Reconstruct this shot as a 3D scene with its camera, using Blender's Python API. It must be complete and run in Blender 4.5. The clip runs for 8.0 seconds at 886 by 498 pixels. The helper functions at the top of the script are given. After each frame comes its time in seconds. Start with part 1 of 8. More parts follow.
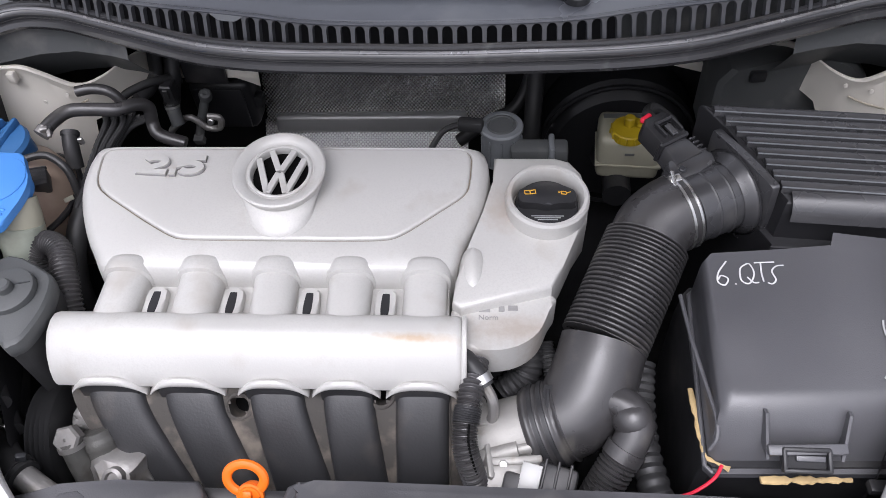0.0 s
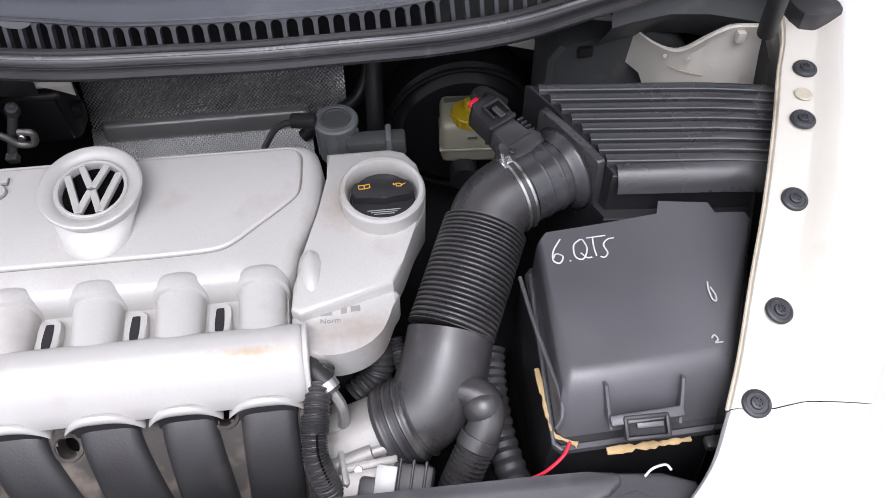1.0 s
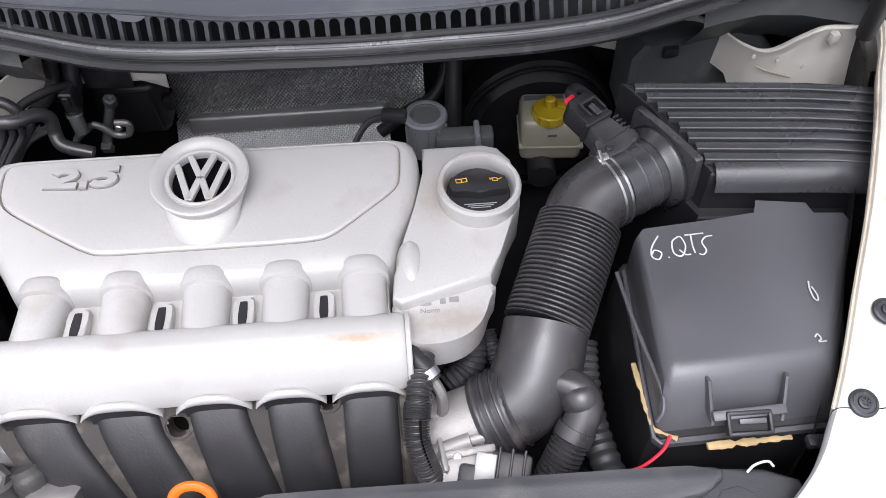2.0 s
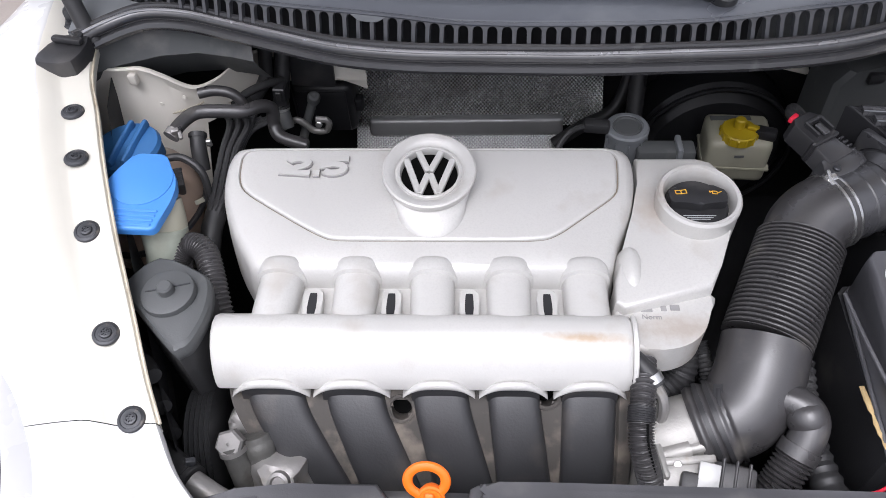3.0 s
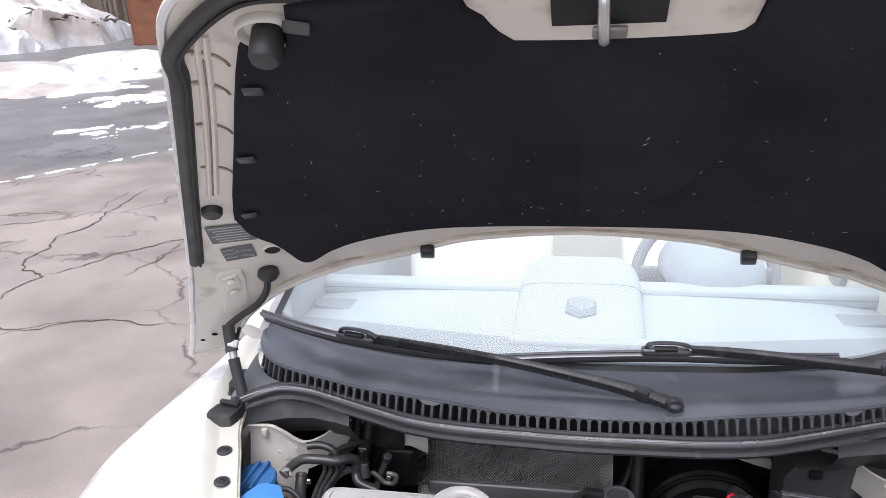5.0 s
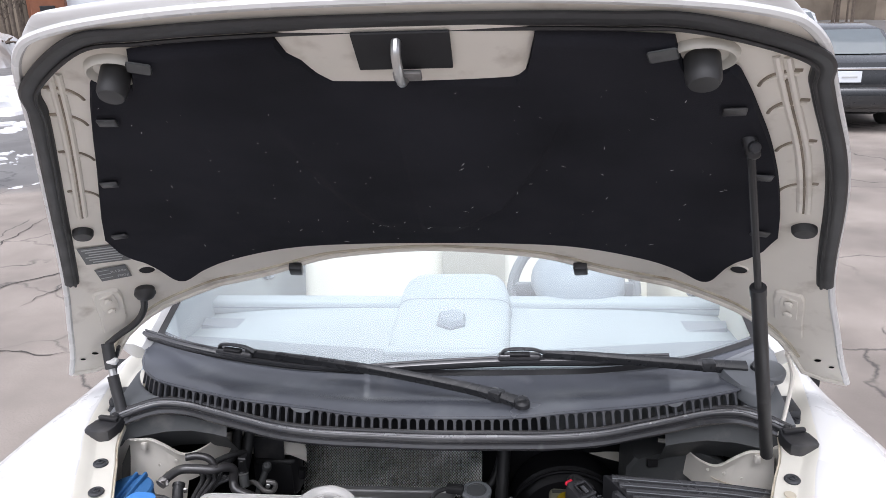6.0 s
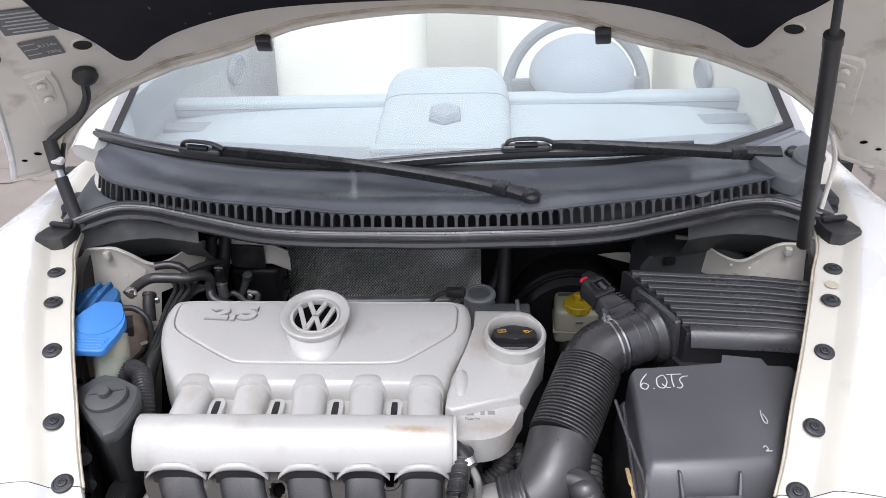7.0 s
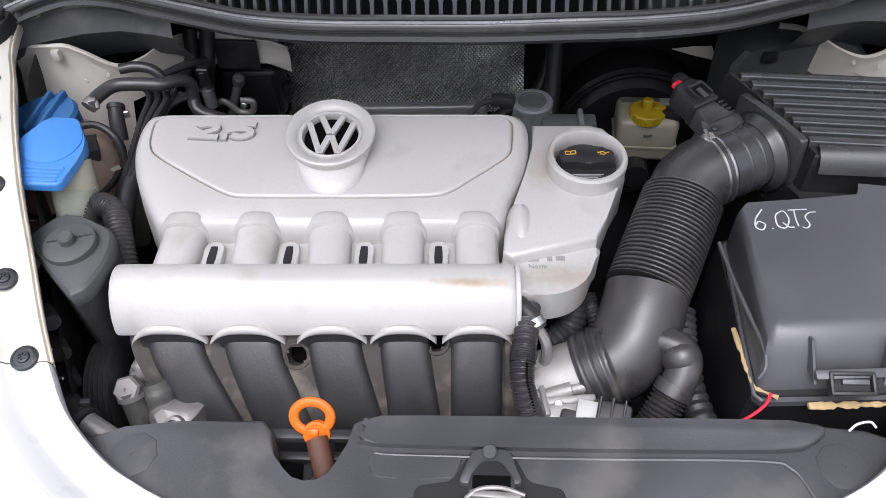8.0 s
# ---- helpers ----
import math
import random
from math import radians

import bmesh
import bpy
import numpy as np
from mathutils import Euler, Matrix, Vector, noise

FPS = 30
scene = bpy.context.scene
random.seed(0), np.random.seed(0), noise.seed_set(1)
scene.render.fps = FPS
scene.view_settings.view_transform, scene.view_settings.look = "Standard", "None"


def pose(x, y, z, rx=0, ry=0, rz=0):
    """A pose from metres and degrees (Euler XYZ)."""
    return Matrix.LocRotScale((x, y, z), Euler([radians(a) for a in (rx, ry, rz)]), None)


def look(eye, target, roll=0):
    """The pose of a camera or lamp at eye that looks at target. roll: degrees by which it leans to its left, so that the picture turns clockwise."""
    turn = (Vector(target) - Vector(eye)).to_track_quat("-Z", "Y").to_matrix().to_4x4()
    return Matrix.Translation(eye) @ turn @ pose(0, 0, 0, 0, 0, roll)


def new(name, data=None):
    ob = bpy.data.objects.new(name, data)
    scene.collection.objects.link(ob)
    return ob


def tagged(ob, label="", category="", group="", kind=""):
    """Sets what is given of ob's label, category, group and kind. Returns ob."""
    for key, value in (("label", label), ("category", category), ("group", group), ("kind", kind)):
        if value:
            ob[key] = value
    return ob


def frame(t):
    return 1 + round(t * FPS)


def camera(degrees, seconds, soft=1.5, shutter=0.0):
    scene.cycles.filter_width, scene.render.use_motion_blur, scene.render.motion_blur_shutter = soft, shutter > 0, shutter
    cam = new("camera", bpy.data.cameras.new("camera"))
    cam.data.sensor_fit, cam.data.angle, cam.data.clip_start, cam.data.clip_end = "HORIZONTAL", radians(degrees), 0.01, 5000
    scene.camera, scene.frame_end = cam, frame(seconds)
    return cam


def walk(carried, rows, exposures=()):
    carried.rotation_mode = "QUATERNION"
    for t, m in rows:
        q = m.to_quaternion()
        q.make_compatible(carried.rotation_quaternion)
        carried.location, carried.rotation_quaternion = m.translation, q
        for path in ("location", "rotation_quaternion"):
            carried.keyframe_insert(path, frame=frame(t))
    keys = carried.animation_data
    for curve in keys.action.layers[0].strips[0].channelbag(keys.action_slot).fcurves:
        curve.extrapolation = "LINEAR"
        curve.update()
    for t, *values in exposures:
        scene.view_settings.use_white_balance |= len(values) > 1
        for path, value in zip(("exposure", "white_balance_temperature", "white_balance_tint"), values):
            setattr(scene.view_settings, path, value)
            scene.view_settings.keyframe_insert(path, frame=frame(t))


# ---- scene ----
cam = camera(61.4, 8.0, soft=0.75)
PATH = [
    (0, (0.096, 0.082, 1.502), (-0.087, 1.373, -0.015), -5.3),
    (0.5, (0.141, 0.104, 1.495), (0.16, 1.378, -0.046), -2.4),
    (1, (0.152, 0.105, 1.491), (0.259, 1.362, -0.061), -1.1),
    (1.2, (0.151, 0.106, 1.491), (0.267, 1.355, -0.066), -0.9),
    (2.3, (0.027, 0.088, 1.506), (0.005, 1.358, -0.039), -3.0),
    (2.5, (-0.013, 0.083, 1.511), (-0.065, 1.354, -0.032), -3.0),
    (3, (-0.088, 0.066, 1.503), (-0.235, 1.377, 0.0), -4.3),
    (3.5, (-0.098, 0.059, 1.498), (-0.332, 1.439, 0.07), -5.1),
    (4, (-0.1, 0.041, 1.533), (-0.42, 1.556, 0.267), -5.1),
    (4.5, (-0.084, -0.083, 1.64), (-0.477, 1.625, 0.677), -4.2),
    (5, (0.019, -0.261, 1.713), (-0.358, 1.585, 1.04), -2.9),
    (5.2, (0.056, -0.318, 1.737), (-0.29, 1.562, 1.148), -2.4),
    (6.3, (0.149, -0.361, 1.724), (0.015, 1.524, 1.071), -1.8),
    (6.5, (0.145, -0.34, 1.708), (0.02, 1.507, 0.949), -2.0),
    (7, (0.092, -0.229, 1.588), (-0.022, 1.486, 0.566), -2.3),
    (7.5, (0.03, -0.09, 1.507), (-0.076, 1.46, 0.248), -2.6),
    (8, (0.013, -0.016, 1.467), (-0.094, 1.36, 0.02), -3.1),
]
walk(cam, [(t, look(eye, target, roll)) for t, eye, target, roll in PATH],
     exposures=[(0.0, 0.62, 6500, 13), (0.5, 0.70, 6500, 14), (1.2, 0.72, 6500, 14), (2.5, 0.80, 6500, 12), (3.5, 0.74, 6500, 12), (5.0, 0.78, 6500, 13), (6.5, 0.60, 6500, 11), (7.0, 0.56, 6500, 11), (7.5, 0.53, 6500, 12), (8.0, 0.61, 6500, 12)])

# ---- world and light: a bright overcast day ----
world = bpy.data.worlds.new("overcast_sky")
scene.world = world
world.use_nodes = True
wn = world.node_tree
sky = wn.nodes.new("ShaderNodeTexSky")
sky.sky_type = "NISHITA"
sky.sun_disc = False
sky.sun_elevation, sky.sun_rotation = radians(70), radians(193)
sky.dust_density, sky.air_density, sky.ozone_density = 6.0, 1.0, 1.0
hsv = wn.nodes.new("ShaderNodeHueSaturation")
hsv.inputs["Saturation"].default_value = 0.15
wn.links.new(sky.outputs[0], hsv.inputs["Color"])
cool = wn.nodes.new("ShaderNodeMix")
cool.data_type, cool.blend_type = "RGBA", "MULTIPLY"
cool.inputs[0].default_value = 1.0
cool.inputs[7].default_value = (0.965, 0.985, 1.085, 1)
wn.links.new(hsv.outputs[0], cool.inputs[6])
wn.links.new(cool.outputs[2], wn.nodes["Background"].inputs[0])
wn.nodes["Background"].inputs[1].default_value = 0.15
sun = new("sun", bpy.data.lights.new("sun", "SUN"))
sun.data.energy, sun.data.angle, sun.data.color = 0.85, radians(80), (1.0, 0.99, 0.985)
sun.matrix_world = look((-0.5, -1.7, 4.7), (0, 0, 0))
scene.view_settings.exposure = 0.35

CX = 0.012          # the car's centre line


# ---- materials ----
def material(name, colour, rough=0.5, metal=0.0, vary=0.15, scale=6.0, grain=0.0, grain_scale=300.0, bump=0.0, bump_scale=200.0,
             dirt=None, dirt_at=0.6, dirt_scale=9.0, coat=0.0, alpha=1.0, spec=0.5, rough_vary=0.1):
    m = bpy.data.materials.new(name)
    m.use_nodes = True
    nt = m.node_tree
    b = nt.nodes["Principled BSDF"]
    b.inputs["Metallic"].default_value = metal
    b.inputs["Coat Weight"].default_value = coat
    b.inputs["Alpha"].default_value = alpha
    b.inputs["Specular IOR Level"].default_value = spec
    co = nt.nodes.new("ShaderNodeTexCoord")

    def noise_at(s, detail=4.0):
        n = nt.nodes.new("ShaderNodeTexNoise")
        n.inputs["Scale"].default_value, n.inputs["Detail"].default_value = s, detail
        nt.links.new(co.outputs["Object"], n.inputs["Vector"])
        return n.outputs["Fac"]

    def mix(a, bcol, fac, kind="MIX"):
        x = nt.nodes.new("ShaderNodeMix")
        x.data_type, x.blend_type = "RGBA", kind
        for sock, v in ((x.inputs[6], a), (x.inputs[7], bcol), (x.inputs[0], fac)):
            if isinstance(v, (tuple, float, int)):
                sock.default_value = v
            else:
                nt.links.new(v, sock)
        return x.outputs[2]

    def spread(v, lo, hi, a, bb):
        r = nt.nodes.new("ShaderNodeMapRange")
        r.inputs[1].default_value, r.inputs[2].default_value, r.inputs[3].default_value, r.inputs[4].default_value = lo, hi, a, bb
        nt.links.new(v, r.inputs[0])
        return r.outputs[0]

    c = (*colour, 1.0)
    dark = tuple(max(0, v * (1 - vary)) for v in colour) + (1.0,)
    light = tuple(min(1, v * (1 + vary * 0.7)) for v in colour) + (1.0,)
    big = noise_at(scale)
    col = mix(dark, light, spread(big, 0.3, 0.7, 0, 1))
    if grain:
        g = noise_at(grain_scale, 2.0)
        col = mix(col, tuple(v * (1 - grain) for v in colour) + (1.0,), spread(g, 0.45, 0.7, 0, 0.8))
    if dirt:
        d = noise_at(dirt_scale, 8.0)
        col = mix(col, (*dirt, 1.0), spread(d, dirt_at, dirt_at + 0.16, 0, 0.75))
    nt.links.new(col, b.inputs["Base Color"])
    nt.links.new(spread(noise_at(scale * 2.3), 0.3, 0.7, max(0.02, rough - rough_vary), min(1, rough + rough_vary)), b.inputs["Roughness"])
    if bump:
        bp = nt.nodes.new("ShaderNodeBump")
        bp.inputs["Strength"].default_value, bp.inputs["Distance"].default_value = bump, 0.001
        nt.links.new(noise_at(bump_scale, 3.0), bp.inputs["Height"])
        nt.links.new(bp.outputs[0], b.inputs["Normal"])
    return m


M = {
    "booster": material("black_painted_drum", (0.020, 0.020, 0.022), 0.40, vary=0.2),
    "fin": material("cowl_fin_plastic", (0.075, 0.078, 0.086), 0.36, vary=0.2, spec=0.8),
    "white": material("white_paint", (0.65, 0.65, 0.645), 0.28, vary=0.02, coat=0.6, dirt=(0.60, 0.585, 0.56), dirt_at=0.74, dirt_scale=3),
    "rim": material("cream_white_rim_paint", (0.63, 0.608, 0.540), 0.38, vary=0.06, scale=4, coat=0.3, dirt=(0.50, 0.46, 0.38), dirt_at=0.64, dirt_scale=12),
    "reflector": material("headlight_reflector", (0.80, 0.82, 0.82), 0.16, metal=1.0, vary=0.04),
    "cream": material("inner_white_paint", (0.74, 0.705, 0.635), 0.45, vary=0.08, dirt=(0.36, 0.31, 0.25), dirt_at=0.60, dirt_scale=14, bump=0.1, bump_scale=60),
    "silver": material("silver_painted_plastic", (0.528, 0.519, 0.497), 0.38, metal=0.12, vary=0.07, scale=5, grain=0.06, grain_scale=420,
                       dirt=(0.42, 0.392, 0.355), dirt_at=0.575, dirt_scale=18, bump=0.12, bump_scale=500),
    # darker copy of the silver: shade painted on raised edges and marks
    "silver_dark": material("shaded_groove_paint", (0.30, 0.295, 0.29), 0.5, metal=0.2, vary=0.1),
    "black": material("black_plastic", (0.026, 0.026, 0.028), 0.38, vary=0.25, dirt=(0.085, 0.08, 0.075), dirt_at=0.56, dirt_scale=12, bump=0.15, bump_scale=600),
    # black parts, and shade painted into the bay, recesses and slots
    "deep": material("black_parts_and_painted_shade", (0.014, 0.014, 0.016), 0.7, vary=0.3),
    "runner": material("dusty_dark_manifold", (0.029, 0.029, 0.031), 0.50, vary=0.15, scale=8, dirt=(0.095, 0.083, 0.072), dirt_at=0.56, dirt_scale=12, bump=0.25, bump_scale=350, spec=0.7),
    "web": material("dirty_manifold_web", (0.062, 0.056, 0.050), 0.75, vary=0.25, dirt=(0.20, 0.17, 0.14), dirt_at=0.5, dirt_scale=30, bump=0.3, bump_scale=200),
    "battery": material("battery_cover_plastic", (0.085, 0.085, 0.092), 0.38, vary=0.16, scale=6, dirt=(0.10, 0.098, 0.096), dirt_at=0.57, dirt_scale=9, bump=0.2, bump_scale=900, spec=0.8),
    "airbox": material("airbox_plastic", (0.048, 0.048, 0.051), 0.26, vary=0.15, dirt=(0.13, 0.125, 0.12), dirt_at=0.6, dirt_scale=16, bump=0.15, bump_scale=700, spec=0.9),
    "hose": material("rubber_hose", (0.046, 0.044, 0.045), 0.34, vary=0.25, scale=14, dirt=(0.12, 0.112, 0.10), dirt_at=0.58, dirt_scale=26, bump=0.12, bump_scale=400, spec=0.8),
    "rubber": material("black_rubber", (0.029, 0.029, 0.030), 0.5, vary=0.2, dirt=(0.08, 0.08, 0.078), dirt_at=0.6, dirt_scale=14),
    "cowl": material("cowl_plastic", (0.098, 0.105, 0.122), 0.18, vary=0.2, scale=4, dirt=(0.16, 0.168, 0.18), dirt_at=0.54, dirt_scale=7, bump=0.2, bump_scale=800, spec=1.0),
    "liner": material("hood_liner_felt", (0.0215, 0.0222, 0.0275), 0.95, vary=0.3, scale=5, bump=0.5, bump_scale=500, spec=0.1),
    "panel": material("front_panel_plastic", (0.066, 0.066, 0.071), 0.40, vary=0.30, scale=7, dirt=(0.15, 0.145, 0.14), dirt_at=0.55, dirt_scale=12, bump=0.2, bump_scale=700, spec=0.7),
    "grey": material("grey_plastic", (0.082, 0.086, 0.087), 0.55, vary=0.15, dirt=(0.17, 0.165, 0.16), dirt_at=0.58, dirt_scale=18, bump=0.15, bump_scale=500),
    "blue": material("bright_blue_cap", (0.060, 0.245, 0.64), 0.38, vary=0.06, dirt=(0.10, 0.30, 0.70), dirt_at=0.62),
    "blue_dark": material("coolant_blue_cap", (0.038, 0.15, 0.36), 0.45, vary=0.12, dirt=(0.09, 0.17, 0.32), dirt_at=0.58),
    "neck": material("greenish_filler_neck", (0.40, 0.43, 0.36), 0.45, vary=0.15, dirt=(0.26, 0.25, 0.2), dirt_at=0.55, dirt_scale=20),
    "tank": material("browned_coolant_tank", (0.40, 0.30, 0.235), 0.35, vary=0.2, scale=9, dirt=(0.20, 0.085, 0.065), dirt_at=0.56, dirt_scale=8),
    "fluid": material("yellowed_fluid_tank", (0.40, 0.385, 0.30), 0.4, vary=0.1, dirt=(0.33, 0.30, 0.22), dirt_at=0.6),
    "yellow": material("yellow_cap", (0.52, 0.37, 0.018), 0.42, vary=0.15, dirt=(0.35, 0.25, 0.02), dirt_at=0.6, dirt_scale=25),
    "orange": material("orange_dipstick", (0.90, 0.17, 0.012), 0.35, vary=0.06),
    "rust": material("stained_brown_tube", (0.12, 0.045, 0.025), 0.6, vary=0.35, dirt=(0.05, 0.035, 0.03), dirt_at=0.5, dirt_scale=30),
    "red": material("red_wire", (0.70, 0.02, 0.05), 0.4, vary=0.05),
    "white_wire": material("white_wire", (0.75, 0.75, 0.73), 0.4, vary=0.05),
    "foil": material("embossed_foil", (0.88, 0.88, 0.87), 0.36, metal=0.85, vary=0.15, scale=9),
    "foil_shade": material("shade_painted_foil_valleys", (0.15, 0.147, 0.142), 0.55, metal=0.3, vary=0.3, scale=30),
    "foil_edge": material("dull_foil_and_valley_shade", (0.46, 0.46, 0.46), 0.42, metal=0.5, vary=0.2),
    "alu": material("cast_aluminium", (0.30, 0.29, 0.28), 0.5, metal=0.6, vary=0.2, scale=20, dirt=(0.18, 0.16, 0.13), dirt_at=0.55, dirt_scale=25, bump=0.3, bump_scale=300),
    "cast": material("bright_cast_aluminium", (0.37, 0.36, 0.34), 0.5, metal=0.45, vary=0.15, scale=25, dirt=(0.26, 0.22, 0.16), dirt_at=0.57, dirt_scale=40, bump=0.35, bump_scale=350),
    "clip_metal": material("satin_clip_metal", (0.42, 0.42, 0.41), 0.45, metal=0.4, vary=0.1),
    "steel": material("zinc_steel", (0.55, 0.55, 0.54), 0.3, metal=0.9, vary=0.15),
    "bolt": material("dark_fastener", (0.045, 0.047, 0.052), 0.42, metal=0.3, vary=0.25, dirt=(0.14, 0.12, 0.10), dirt_at=0.6, dirt_scale=120),
    "chalk": material("white_paint_marker", (0.62, 0.62, 0.62), 0.7, vary=0.1),
    "foam": material("tan_foam_strip", (0.50, 0.36, 0.18), 0.9, vary=0.25, scale=40, bump=0.6, bump_scale=250),
    "label": material("printed_label", (0.13, 0.135, 0.135), 0.5, vary=0.15),
    "print": material("pale_print", (0.45, 0.46, 0.46), 0.6, vary=0.1),
    "gold": material("golden_print", (0.75, 0.42, 0.05), 0.5, vary=0.1),
    "chrome": material("chrome", (0.75, 0.75, 0.76), 0.12, metal=1.0, vary=0.03),
    "seal": material("glossy_seal_rubber", (0.046, 0.046, 0.049), 0.17, vary=0.2, dirt=(0.10, 0.10, 0.10), dirt_at=0.62, dirt_scale=30, spec=1.0),
    "seal_edge": material("painted_seal_highlight", (0.42, 0.42, 0.43), 0.22, metal=0.6, vary=0.35, scale=14),
    "seam_tan": material("yellowed_seam_sealer", (0.52, 0.47, 0.37), 0.6, vary=0.25, scale=25, dirt=(0.24, 0.18, 0.11), dirt_at=0.55, dirt_scale=20),
    "dash_band": material("grey_dash_edge", (0.27, 0.295, 0.325), 0.6, vary=0.08),
    "arm": material("faded_wiper_arm", (0.028, 0.029, 0.031), 0.28, vary=0.2, scale=12, dirt=(0.09, 0.09, 0.095), dirt_at=0.6, dirt_scale=25),
    "base_plate": material("faded_plastic_and_highlight_grey", (0.17, 0.18, 0.19), 0.4, vary=0.12),
    "lamp_ring": material("satin_lamp_ring", (0.30, 0.31, 0.32), 0.3, metal=0.6, vary=0.05),
    # black for holes, slits and gaps: their shade is put into the colour
    "pit": material("hole_shade_and_gap_black", (0.003, 0.003, 0.003), 0.9, vary=0.2, spec=0.1),
    "dash_mid": material("grey_instrument_hood", (0.30, 0.335, 0.375), 0.5, vary=0.08),
    "alu_dark": material("oily_cast_aluminium", (0.13, 0.128, 0.12), 0.5, metal=0.4, vary=0.25, scale=25, dirt=(0.06, 0.052, 0.045), dirt_at=0.52, dirt_scale=30, bump=0.4, bump_scale=250),
    "crease": material("grime_and_shade_crease", (0.26, 0.22, 0.17), 0.7, vary=0.35, scale=30),
    "crack": material("grit_filled_crack", (0.055, 0.050, 0.046), 0.9, vary=0.3),
    "tyre": material("tyre_rubber", (0.02, 0.02, 0.02), 0.8, vary=0.2),
    "dash": material("grey_dashboard", (0.405, 0.450, 0.480), 0.6, vary=0.06),
    "dash_dark": material("dark_dashboard_trim", (0.21, 0.225, 0.24), 0.6, vary=0.1),
    "seat": material("cream_seat_leather", (0.85, 0.83, 0.74), 0.5, vary=0.05, bump=0.2, bump_scale=60),
    "car_dark": material("dark_metallic_paint", (0.025, 0.028, 0.032), 0.22, metal=0.3, vary=0.1, coat=1.0),
    "car_silver": material("pale_silver_paint", (0.55, 0.57, 0.58), 0.3, metal=0.3, vary=0.05, coat=0.6),
    "tinted": material("dark_window_glass", (0.10, 0.12, 0.13), 0.06, vary=0.05, coat=1.0),
    "tail": material("red_tail_light", (0.55, 0.015, 0.02), 0.15, vary=0.1),
    "snow": material("old_snow", (0.62, 0.63, 0.65), 0.7, vary=0.25, scale=2.5, dirt=(0.30, 0.25, 0.21), dirt_at=0.48, dirt_scale=0.5, bump=0.8, bump_scale=8),
    "brick": material("brown_cladding", (0.22, 0.085, 0.045), 0.75, vary=0.15, scale=3),
    "garage": material("white_garage_door", (0.72, 0.76, 0.80), 0.5, vary=0.04, scale=1),
    "bark": material("winter_bark", (0.12, 0.095, 0.075), 0.9, vary=0.3),
    "hedge": material("bare_brush", (0.16, 0.13, 0.10), 0.95, vary=0.4, scale=0.6, bump=1.0, bump_scale=3),
}


# ---- helpers for shapes ----
def part(name, bm, mat, parent=None, label="", smooth=35):
    me = bpy.data.meshes.new(name)
    bmesh.ops.recalc_face_normals(bm, faces=bm.faces)
    bm.to_mesh(me)
    bm.free()
    if smooth:
        me.polygons.foreach_set("use_smooth", [True] * len(me.polygons))
        me.set_sharp_from_angle(angle=radians(smooth))
    me.materials.append(M[mat])
    ob = new(name, me)
    if parent is not None:
        ob.parent = parent
    return tagged(ob, label=label)


def thing(name, label, category, at=(0, 0, 0), group="", kind=""):
    ob = new(name)
    ob.empty_display_size = 0.02
    ob.location = at
    bpy.context.view_layer.update()
    return tagged(ob, label, category, group, kind)


def root_place(ob):
    while ob.parent is not None:
        ob = ob.parent
    return Vector(ob.location)


def piece(name, bm, mat, parent, label="", smooth=35):
    """A part whose mesh is given in world coordinates, under a thing that stands unturned at its place (or under such a part)."""
    bmesh.ops.translate(bm, vec=-root_place(parent), verts=bm.verts)
    ob = part(name, bm, mat, None, label, smooth)
    ob.parent = parent
    return ob


def spline(pts, n=8):
    """Catmull-Rom through the points."""
    p = [Vector(q) for q in pts]
    p = [p[0] * 2 - p[1], *p, p[-1] * 2 - p[-2]]
    out = []
    for i in range(1, len(p) - 2):
        for k in range(n):
            t = k / n
            out.append(0.5 * (2 * p[i] + (p[i + 1] - p[i - 1]) * t + (2 * p[i - 1] - 5 * p[i] + 4 * p[i + 1] - p[i + 2]) * t * t
                              + (3 * p[i] - 3 * p[i + 1] + p[i + 2] - p[i - 1]) * t ** 3))
    return out + [p[-2]]


def sweep(bm, pts, radius, seg=12, cap=True, flat=1.0, up=(0, 0, 1)):
    """A tube along the points; radius: a number or f(0..1). flat squashes it along its side axis."""
    pts = [Vector(q) for q in pts]
    rings, side = [], None
    for i, p in enumerate(pts):
        d = (pts[min(i + 1, len(pts) - 1)] - pts[max(i - 1, 0)]).normalized()
        if side is None:
            side = d.cross(Vector(up))
            if side.length < 1e-3:
                side = d.cross(Vector((1, 0, 0)))
        side = (side - d * side.dot(d)).normalized()
        over = d.cross(side)
        r = radius(i / (len(pts) - 1)) if callable(radius) else radius
        rings.append([bm.verts.new(p + side * (math.cos(a) * r) + over * (math.sin(a) * r * flat)) for a in
                      (2 * math.pi * k / seg for k in range(seg))])
    for a, b in zip(rings, rings[1:]):
        for k in range(seg):
            bm.faces.new((a[k], a[(k + 1) % seg], b[(k + 1) % seg], b[k]))
    if cap:
        bm.faces.new(rings[0])
        bm.faces.new(rings[-1])
    return bm


def tube(pts, radius, seg=12, n=8, **kw):
    return sweep(bmesh.new(), spline(pts, n) if n > 1 else pts, radius, seg, **kw)


